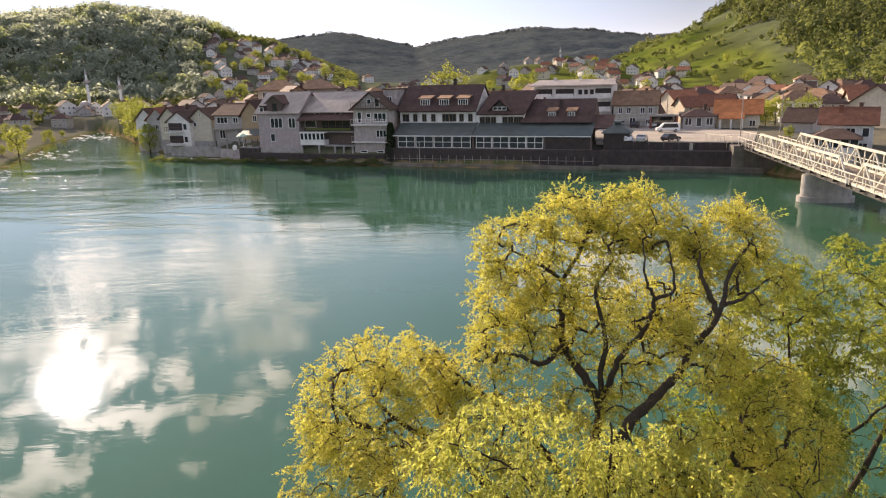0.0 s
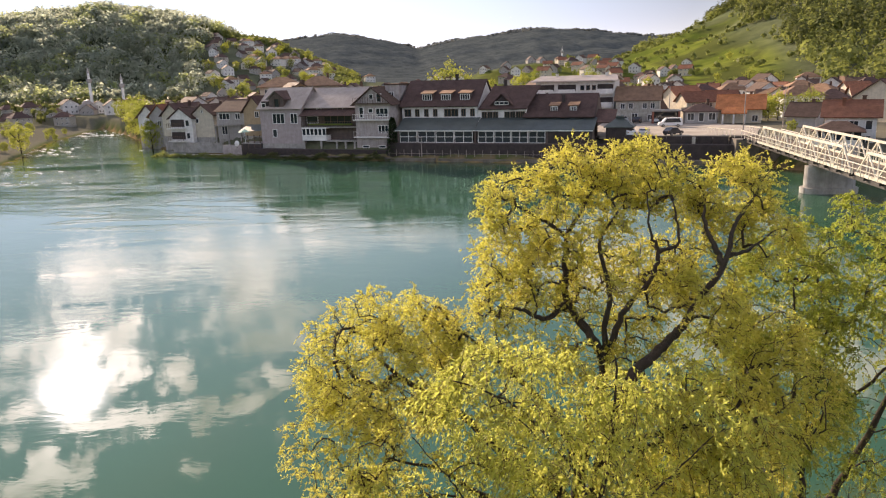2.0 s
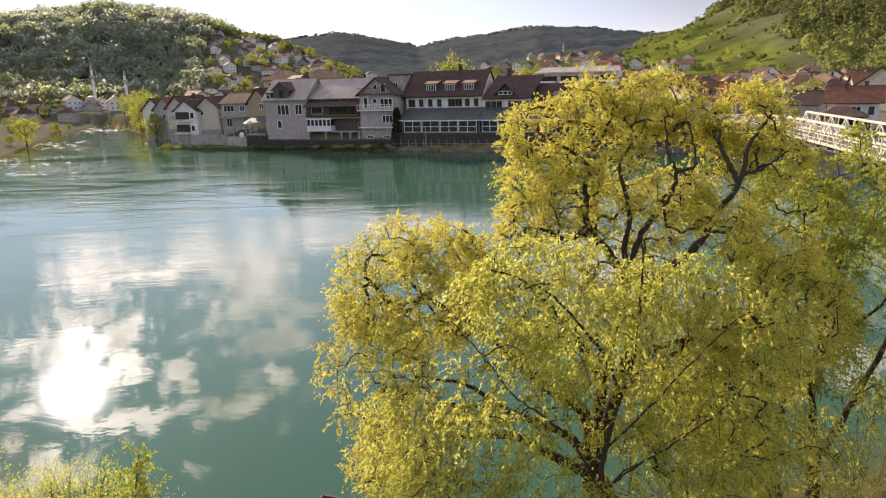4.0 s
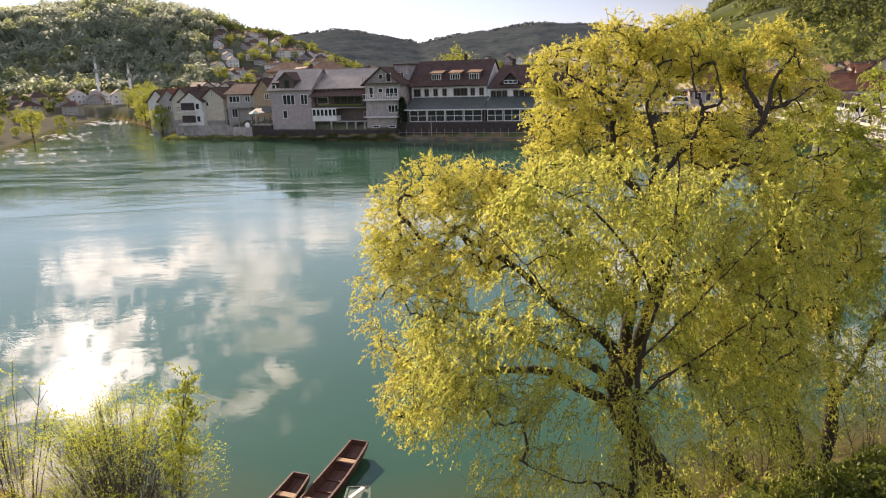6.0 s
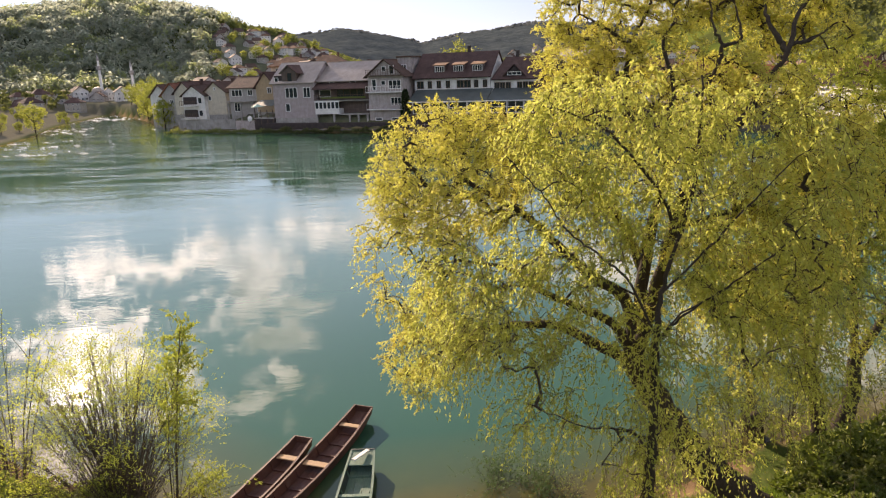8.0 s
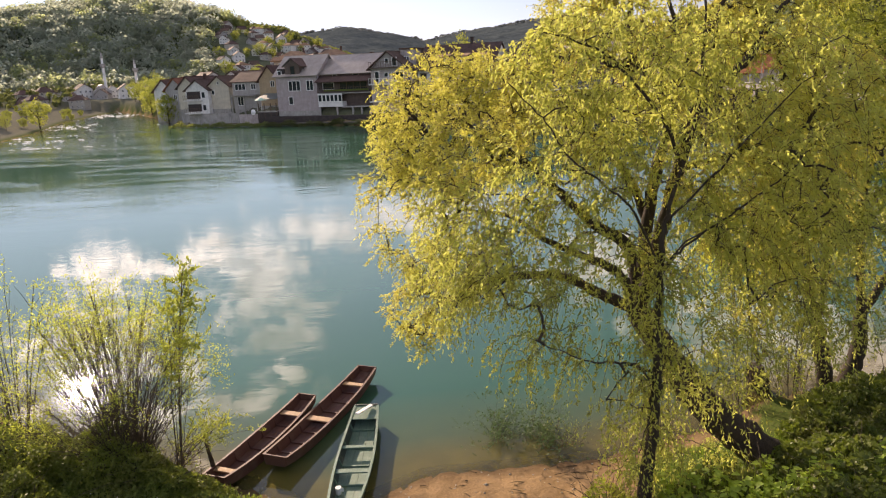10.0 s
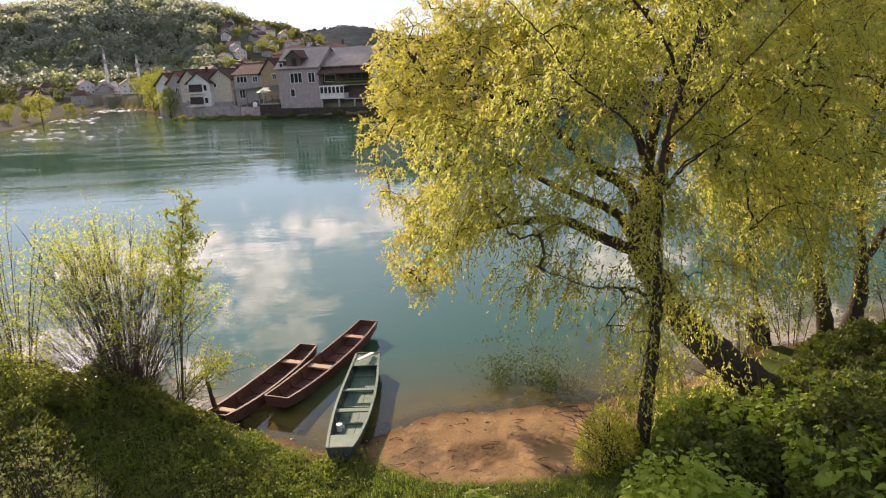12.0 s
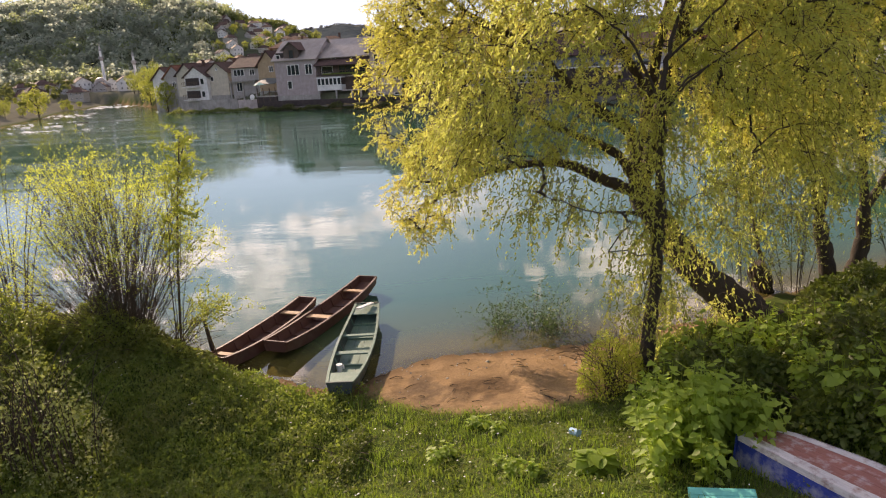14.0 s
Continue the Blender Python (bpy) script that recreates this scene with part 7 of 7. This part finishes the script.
def town_tree(seed, mat, w, h, label):
    rs = np.random.RandomState(seed)
    t = thing("town_tree", Matrix(), label, "tree", "trees in the town")
    paths = [(np.array([(0, 0, -0.5), (0.05, 0, h * 0.3), (0, 0.05, h * 0.75)]), (0.16, 0.12, 0.04))]
    for k in range(7):
        a, z = rs.uniform(0, 6.28), h * rs.uniform(0.25, 0.5)
        paths.append((np.array([(0, 0, z), (math.cos(a) * w * 0.4, math.sin(a) * w * 0.4, z + h * 0.18), (math.cos(a) * w * 0.75, math.sin(a) * w * 0.75, z + h * 0.32)]), (0.07, 0.05, 0.02)))
    ob = new("trunk", arrays_mesh("trunk", *tubes(paths, 6), M_BARK))
    ob.parent = t
    n = 1500
    q = unit(rs.normal(size=(n, 3)))
    lump = 1 + 0.28 * np.sin(q[:, 0] * 4 + seed) * np.cos(q[:, 1] * 5) + 0.2 * np.sin(q[:, 2] * 6)
    c = np.array([0, 0, h * 0.62]) + q * (rs.uniform(0.3, 1.0, n) ** 0.4 * lump)[:, None] * (w, w, h * 0.42)
    V, F = leaf_quads(c, unit(q * 0.4 + rs.normal(0, 0.7, q.shape)), rs.uniform(0.22, 0.45, n), rs.uniform(0.18, 0.36, n), rs)
    ob = new("crown", arrays_mesh("crown", V, F, mat))
    ob.parent = t
    return t


TREES = [town_tree(1, M_TOWNPALE, 2.4, 6.5, "round young tree in fresh yellow-green leaf"), town_tree(2, M_TOWNTREE, 2.8, 8.0, "tall green tree in spring leaf"), town_tree(3, M_TOWNTREE, 2.2, 5.5, "small dull green garden tree")]
placed = [0, 0, 0]


def plant_tree(k, x, y, s=1.0, z=None):
    m = pose(x, y, height_at(x, y) if z is None else z, 0, 0, pr.uniform(0, 360)) @ Matrix.Scale(s, 4)
    if placed[k] == 0:
        TREES[k].matrix_world = m
    else:
        ob = copy_thing(TREES[k], m)
        ob.matrix_basis = m
    placed[k] += 1


for k, x, y, s in ((0, -97, 147, 0.95), (0, -69.5, 151, 1.0), (1, -84, 178, 1.15), (0, -88, 182, 1.1), (1, -80, 172, 1.0), (1, -160, 300, 1.0),
                    (0, -40.5, 132.2, 0.42), (1, 60, 141, 0.6), (0, 68, 150, 0.8), (1, -4, 190, 1.7), (0, 20, 250, 1.5), (1, 40, 230, 1.4), (0, 61, 138, 0.85), (1, 65, 134, 0.75), (0, 58.5, 136.5, 0.65), (2, 52.5, 113, 0.35)):
    plant_tree(k, x, y, s)
for k in range(5):
    s0 = pr.uniform(0.6, 1)
    plant_tree(pr.choice((0, 1, 2)), -140 + 55 * s0 + pr.gauss(0, 3), 236 - 54 * s0 + pr.uniform(2, 16), pr.uniform(0.5, 0.95))
for k in range(46):
    s0 = pr.uniform(0, 1)
    plant_tree(pr.choice((2, 2, 1)), -90 - 24 * s0 - pr.uniform(4, 34), 128 + 80 * s0, pr.uniform(0.18, 0.50))
for k in range(46):
    x, y = polar(-21, 20, 200, 460)()
    plant_tree(pr.choice((0, 1, 2)), x, y, pr.uniform(0.4, 0.85))
for k in range(60):
    x, y = polar(-20.5, -9, 280, 450)()
    plant_tree(pr.choice((0, 1, 1, 2)), x, y, pr.uniform(0.5, 1.0))
for k in range(18):
    plant_tree(pr.choice((0, 1, 2)), pr.uniform(55, 150), pr.uniform(150, 280), pr.uniform(0.5, 0.9))
ivy = thing("conifer", on_shore(-0.1, 1.2, 0.6), "narrow dark conifer against the restaurant wall", "conifer")
rs = np.random.RandomState(77)
n = 2600
zz = rs.uniform(0, 1, n) ** 0.8
aa = rs.uniform(0, 6.28, n)
wr = (1.15 * (1 - zz) ** 0.6 + 0.1) * rs.uniform(0.6, 1.0, n)
at = np.stack([np.cos(aa) * wr, np.sin(aa) * wr, zz * 6.6], -1)
V, F = leaf_quads(at, unit(np.stack([np.cos(aa), np.sin(aa), np.full(n, 0.8)], -1) + rs.normal(0, 0.3, (n, 3))), rs.uniform(0.2, 0.4, n), rs.uniform(0.1, 0.2, n), rs)
ob = new("foliage", arrays_mesh("foliage", V, F, M_CONIFER))
ob.parent = ivy
part("trunk", box((0, 0, 1.5), (0.2, 0.2, 3.4)), M_BARK, ivy)


def bank_growth(u0, u1, count, seed, mat, tall, label):
    """Weeds and small bushes that hang over the foot of the quay."""
    rs = np.random.RandomState(seed)
    u, v = rs.uniform(u0, u1, count), rs.uniform(-0.9, 0.9, count)
    lump = np.clip(0.45 + 0.75 * bumps(u, v * 0 + seed, 4.5, seed), 0.06, 1.2)
    z = rs.uniform(0.05, 1.0, count) * tall * lump * (1 - 0.5 * (v / 0.9) ** 2)
    c, w = math.cos(radians(-17.233)), math.sin(radians(-17.233))
    at = np.stack([-12.6 + u * c - v * w, 119.9 + u * w + v * c, z + 0.1], -1)
    V, F = leaf_quads(at, unit(rs.normal(0, 0.7, at.shape) + (0, -0.4, 0.3)), rs.uniform(0.14, 0.34, count), rs.uniform(0.10, 0.22, count), rs)
    tagged(new("bank_weeds", arrays_mesh("bank_weeds", V, F, mat)), label, "weeds", kind="stuff")


bank_growth(-29, 1, 7000, 61, M_DARKWOOD, 1.3, "dark weeds and brambles along the foot of the quay")
bank_growth(-52, -29, 4200, 62, M_HEDGE, 1.0, "green bushes between the landing stones")
bank_growth(36, 58, 1500, 63, M_DARKWOOD, 0.5, "sparse weeds on the quay ledge by the bridge")


def carpet(count, seed, left):
    """Low herbs between the grass: small leaves in clumps, thick over the left of the bank."""
    rs = np.random.RandomState(seed)
    x, y = rs.uniform(-11, 7, count), rs.uniform(3.6, 12.4, count)
    d, _ = river_distance(x, y)
    sandy = ((x - 0.1) / 2.9) ** 2 + ((y - 11.6) / 2.15) ** 2
    thick_here = np.where(x < -3.2, 0.95, 0.40) + 0.5 * bumps(x, y, 1.5, 2)
    keep = (d > 0.5) & (sandy > 1.05) & (rs.uniform(0, 1, count) < thick_here) & ((x < -2.75 + 0.25 * bumps(x, y, 1.0, 4)) == left)
    x, y = x[keep], y[keep]
    n = len(x)
    up = np.clip(0.10 + 0.12 * bumps(x, y, 0.9, 8) + np.where(left, 0.14, 0.0), 0.02, 0.5) * rs.uniform(0.2, 1.0, n)
    at = np.stack([x, y, height(x, y) + up], -1)
    ax = unit(rs.normal(0, 0.7, (n, 3)) + (0, 0, 0.25))
    k = 1.25 if left else 1.0
    return leaf_quads(at, ax, k * rs.uniform(0.03, 0.075, n), k * rs.uniform(0.015, 0.04, n), rs)


tagged(new("herbs", arrays_mesh("herbs", *carpet(110000, 6, False), M_BRAMBLE)), "low weeds growing thickly on the bank", "weeds", kind="stuff")
tagged(new("herbs", arrays_mesh("herbs", *carpet(230000, 7, True), M_WEED)), "dark tangled weeds over the mound beside the boats", "weeds", kind="stuff")


# ---- boats ----
def strip(stations):
    """A skin over stations of equal closed outlines, capped at both ends."""
    bm = bmesh.new()
    rings = [[bm.verts.new(p) for p in st] for st in stations]
    k = len(rings[0])
    for a, b in zip(rings, rings[1:]):
        for i in range(k):
            bm.faces.new((a[i], a[(i + 1) % k], b[(i + 1) % k], b[i]))
    bm.faces.new(rings[0][::-1])
    bm.faces.new(rings[-1])
    bmesh.ops.recalc_face_normals(bm, faces=bm.faces)
    return bm


def boat(near, far, beam_w, label, hull_mat, inside_mat, seat_mat, seats, ends=(0.72, 0.66), z=0.0, side=0.27, deck=0.0, deck_mat=None, ribs=7, tilt=0.0):
    """A flat-bottomed plank boat from its near end to its far end."""
    (x0, y0), (x1, y1) = near, far
    L = math.hypot(x1 - x0, y1 - y0)
    m = Matrix.Translation((x0, y0, z)) @ Matrix.Rotation(math.atan2(y1 - y0, x1 - x0), 4, "Z") @ Matrix.Rotation(radians(-tilt), 4, "Y")
    t = thing("rowing_boat", m, label, "boat", "boats at the landing")
    n = 14

    def half(s):
        e = ends[0] + (ends[1] - ends[0]) * s
        return beam_w / 2 * (e + (1 - e) * math.sin(math.pi * (0.08 + 0.84 * s)) ** 0.9)

    def low(s):
        return -0.05 + 0.20 * abs(2 * s - 1) ** 3.5

    def high(s):
        return side + 0.12 * abs(2 * s - 1) ** 2.5
    S = [k / n for k in range(n + 1)]
    for sg in (-1, 1):
        part("side_plank", strip([[(s * L, sg * half(s) * 0.80, low(s)), (s * L, sg * half(s), high(s)), (s * L, sg * (half(s) - 0.028), high(s)), (s * L, sg * (half(s) * 0.80 - 0.03), low(s) + 0.02)] for s in S]), hull_mat, t)
        part("gunwale", strip([[(s * L, sg * (half(s) + 0.012), high(s) - 0.035), (s * L, sg * (half(s) + 0.012), high(s) + 0.012), (s * L, sg * (half(s) - 0.045), high(s) + 0.012), (s * L, sg * (half(s) - 0.045), high(s) - 0.02)] for s in S]), deck_mat or inside_mat, t)
    for k in range(3):
        a, b = -1 + 2 * k / 3 + 0.012, -1 + 2 * (k + 1) / 3 - 0.012
        part("floor_board", strip([[(s * L, a * half(s) * 0.79, low(s)), (s * L, b * half(s) * 0.79, low(s)), (s * L, b * half(s) * 0.79, low(s) + 0.075), (s * L, a * half(s) * 0.79, low(s) + 0.075)] for s in S]), inside_mat, t)
    for s, sgn in ((0.0, -1), (1.0, 1)):
        h = half(s)
        part("end_board", solid([(s * L, -h * 0.8, low(s)), (s * L, h * 0.8, low(s)), (s * L, h, high(s) + 0.02), (s * L, -h, high(s) + 0.02)], (sgn * 0.035, 0, 0)), hull_mat, t)
    for k in range(ribs):
        s = (k + 1) / (ribs + 1)
        h, zl, zh = half(s), low(s) + 0.075, high(s) - 0.05
        bm = bmesh.new()
        add_box(bm, (s * L, 0, zl + 0.02), (0.045, h * 1.5, 0.04))
        for sg in (-1, 1):
            add_beam(bm, (s * L, sg * (h * 0.78 - 0.03), zl), (s * L, sg * (h - 0.045), zh), 0.04, 0.035)
        part("rib", bm, inside_mat, t)
    for s, wid in seats:
        h = half(s)
        part("seat", box((s * L, 0, high(s) - 0.06), (wid, 2 * h - 0.08, 0.035), bevel=0.006), seat_mat, t)
    if deck:
        for sA, sB in ((0.0, deck), (1 - deck, 1.0)):
            st = [sA + (sB - sA) * k / 4 for k in range(5)]
            part("end_deck", strip([[(s * L, -half(s) + 0.02, high(s) - 0.03), (s * L, half(s) - 0.02, high(s) - 0.03), (s * L, half(s) - 0.02, high(s) - 0.005), (s * L, -half(s) + 0.02, high(s) - 0.005)] for s in st]), deck_mat or inside_mat, t)
    return t


boat((-6.26, 11.9), (-5.12, 15.72), 0.74, "dark brown wooden rowing boat with its end on the bank", M_BOATWOOD, M_BOATWOOD, M_SEATWOOD, ((0.10, 0.16), (0.80, 0.20)), ribs=6, z=0.04)
boat((-5.12, 12.7), (-3.74, 17.5), 0.80, "long dark brown wooden rowing boat floating on the river", M_BOATWOOD, M_BOATWOOD, M_SEATWOOD, ((0.42, 0.22), (0.82, 0.18)), ribs=8, z=0.03)
boat((-3.19, 10.45), (-3.36, 15.05), 0.86, "faded green rowing boat pulled up on the sand", M_BOATDARK, M_BOATGREEN, M_BOATGREEN, ((0.40, 0.16), (0.62, 0.12)), ends=(0.46, 0.62), ribs=5, deck=0.13, deck_mat=M_BOATGREEN, z=0.05)
can = thing("bailing_can", pose(-3.45, 11.65, 0.12), "small white plastic bailing can in the boat", "can")
bm = bmesh.new()
bmesh.ops.create_cone(bm, cap_ends=True, segments=12, radius1=0.06, radius2=0.07, depth=0.16, matrix=pose(0, 0, 0.08))
part("body", bm, M_FRAME, can)
part("handle", box((0.09, 0, 0.1), (0.04, 0.015, 0.09), bevel=0.005), M_FRAME, can)
plank = thing("plank", pose(-3.36, 14.72, 0.50, 0, 4, 62), "bare white plank across the boat's end", "plank")
part("board", box((0, 0, 0), (0.62, 0.12, 0.03), bevel=0.005), M_FRAME, plank)
post = thing("mooring_post", pose(-6.42, 12.35, -0.2), "leaning dark wooden mooring post with a rope", "post")
bm = bmesh.new()
bmesh.ops.create_cone(bm, cap_ends=True, segments=9, radius1=0.05, radius2=0.04, depth=1.35, matrix=pose(-0.05, 0, 0.68, 0, -7, 0))
part("pole", bm, M_BARK, post)
V, F = tubes([(smooth_path([(-0.10, 0, 1.2), (0.0, -0.03, 0.8), (0.12, -0.1, 0.45), (0.2, -0.2, 0.5)], 5), np.full(16, 0.012))], 6)
ob = new("rope", arrays_mesh("rope", V, F, M_TWIG))
ob.parent = post

# the upturned painted boat in the weeds
M_BLUE = wood_material("blue_boat_paint", (0.035, 0.06, 0.30), 0.55, wear=(0.45, 0.44, 0.42), amount=0.8)
M_REDP = wood_material("worn_red_paint", (0.34, 0.14, 0.115), 0.65, wear=(0.56, 0.48, 0.47), amount=0.75, patch=6.0)
M_WHITEP = wood_material("worn_white_paint", (0.62, 0.58, 0.57), 0.65, wear=(0.25, 0.13, 0.11), amount=0.9, patch=6.0)
up_boat = thing("rowing_boat", pose(3.16, 6.68, 0.98, 0, 0, -56), "upturned boat in peeling red, white and blue paint", "boat")
for k, (a, b, mat) in enumerate(((-0.36, -0.24, M_WHITEP), (-0.235, -0.08, M_REDP), (-0.075, 0.08, M_REDP), (0.085, 0.24, M_REDP), (0.245, 0.36, M_WHITEP))):
    part("bottom_plank", strip([[(s, a * w, z), (s, b * w, z), (s, b * w, z + 0.03), (s, a * w, z + 0.03)] for s, w, z in ((0, 0.52, 0.42), (0.5, 0.82, 0.47), (1.4, 1.05, 0.49), (2.6, 1.0, 0.48), (3.6, 0.8, 0.42))]), mat, up_boat)
for sg in (-1, 1):
    part("side_plank", strip([[(s, sg * 0.36 * w, z + 0.01), (s, sg * 0.36 * w + sg * 0.02, z + 0.01), (s, sg * (0.43 * w + 0.04), 0.0), (s, sg * (0.43 * w + 0.01), 0.0)] for s, w, z in ((0, 0.52, 0.42), (0.5, 0.82, 0.47), (1.4, 1.05, 0.49), (2.6, 1.0, 0.48), (3.6, 0.8, 0.42))]), M_BLUE, up_boat)
    part("chine", strip([[(s, sg * 0.37 * w, z + 0.035), (s, sg * (0.37 * w + 0.03), z + 0.02), (s, sg * (0.37 * w + 0.04), z - 0.06), (s, sg * (0.37 * w + 0.015), z - 0.06)] for s, w, z in ((0, 0.52, 0.42), (0.5, 0.82, 0.47), (1.4, 1.05, 0.49), (2.6, 1.0, 0.48), (3.6, 0.8, 0.42))]), M_WHITEP, up_boat)
part("end_board", solid([(-0.02, -0.20, 0.44), (-0.02, 0.20, 0.44), (-0.02, 0.25, 0.0), (-0.02, -0.25, 0.0)], (-0.03, 0, 0)), M_BLUE, up_boat)
turq = thing("painted_board", pose(2.4, 5.48, 1.30, 8, -5, -12), "turquoise painted board lying in the grass", "board")
for k in range(3):
    part("slat", box((0, -0.13 * k, 0), (0.75, 0.125, 0.03), bevel=0.005), plain("turquoise_paint", (0.12, 0.50, 0.42), 0.5, vary=0.2) if k == 0 else bpy.data.materials["turquoise_paint"], turq)
part("batten", box((0, -0.13, -0.03), (0.06, 0.4, 0.03)), M_SEATWOOD, turq)
tin = thing("drink_can", pose(1.06, 8.15, height_at(1.06, 8.15) + 0.07, 80, 0, 40), "crumpled blue and white drink can in the grass", "can")
bm = bmesh.new()
bmesh.ops.create_cone(bm, cap_ends=True, segments=14, radius1=0.06, radius2=0.06, depth=0.17)
for v in bm.verts:
    v.co += Vector((noise.noise(v.co * 20), noise.noise(v.co * 23), 0)) * 0.012
part("body", bm, plain("blue_can_print", (0.30, 0.52, 0.72), 0.3), tin)
part("band", box((0.0, 0, 0.02), (0.118, 0.118, 0.05), bevel=0.03), M_FRAME, tin)

# ---- litter of the landing ----
lr = np.random.RandomState(9)
paths = []
for k in range(110):
    x, y = lr.uniform(-2.6, 5.0), lr.uniform(9.6, 13.0)
    if river_distance(np.array([x]), np.array([y]))[0][0] < 0.1:
        continue
    a, L = lr.uniform(0, 6.28), lr.uniform(0.06, 0.45)
    e = (x + math.cos(a) * L, y + math.sin(a) * L * 0.5)
    paths.append((np.array([(x, y, height_at(x, y) + 0.012), ((x + e[0]) / 2, (y + e[1]) / 2 + 0.004, height_at((x + e[0]) / 2, (y + e[1]) / 2) + 0.025), (*e, height_at(*e) + 0.012)]), (0.008, 0.007, 0.003)))
tagged(new("driftwood", arrays_mesh("driftwood", *tubes(paths, 5), M_BARK)), "small sticks washed up on the sand", "driftwood", kind="stuff")
sv, sf = [], []
for k in range(420):
    x, y = lr.uniform(-7.5, 5.5), lr.uniform(9.4, 13.6)
    d0 = river_distance(np.array([x]), np.array([y]))[0][0]
    if d0 < -0.6 or d0 > 1.6:
        continue
    s, z = lr.uniform(0.010, 0.032) if k % 25 else lr.uniform(0.035, 0.06), height_at(x, y)
    i = len(sv)
    for dx, dy, dz in ((1, 0, 0), (-1, 0, 0), (0, 1, 0), (0, -1, 0), (0, 0, 0.7), (0, 0, -0.5)):
        sv.append((x + s * dx * lr.uniform(0.7, 1.4), y + s * dy * lr.uniform(0.7, 1.4), z + s * dz))
    for a, b in ((0, 2), (2, 1), (1, 3), (3, 0)):
        sf += [(i + a, i + b, i + 4), (i + b, i + a, i + 5)]
tagged(new("pebbles", arrays_mesh("pebbles", sv, sf, M_STONEW, True)), "pebbles along the water's edge", "pebbles", kind="stuff")
fv, ff = [], []
for k in range(170):
    x, y = (lr.uniform(-9, -4.5), lr.uniform(5.0, 10.5)) if k < 90 else (lr.uniform(-4, 3), lr.uniform(4.8, 9.2))
    z = height_at(x, y) + lr.uniform(0.08, 0.2)
    i, s = len(fv), lr.uniform(0.010, 0.018)
    fv.append((x, y, z + 0.01))
    for j in range(6):
        a = j * math.pi / 3
        fv.append((x + s * math.cos(a), y + s * math.sin(a), z + (0.006 if j % 2 else -0.002)))
    ff += [(i, i + 1 + j, i + 1 + (j + 1) % 6) for j in range(6)]
tagged(new("daisies", arrays_mesh("daisies", fv, ff, M_FRAME)), "tiny white flowers scattered in the grass", "flowers", kind="stuff")
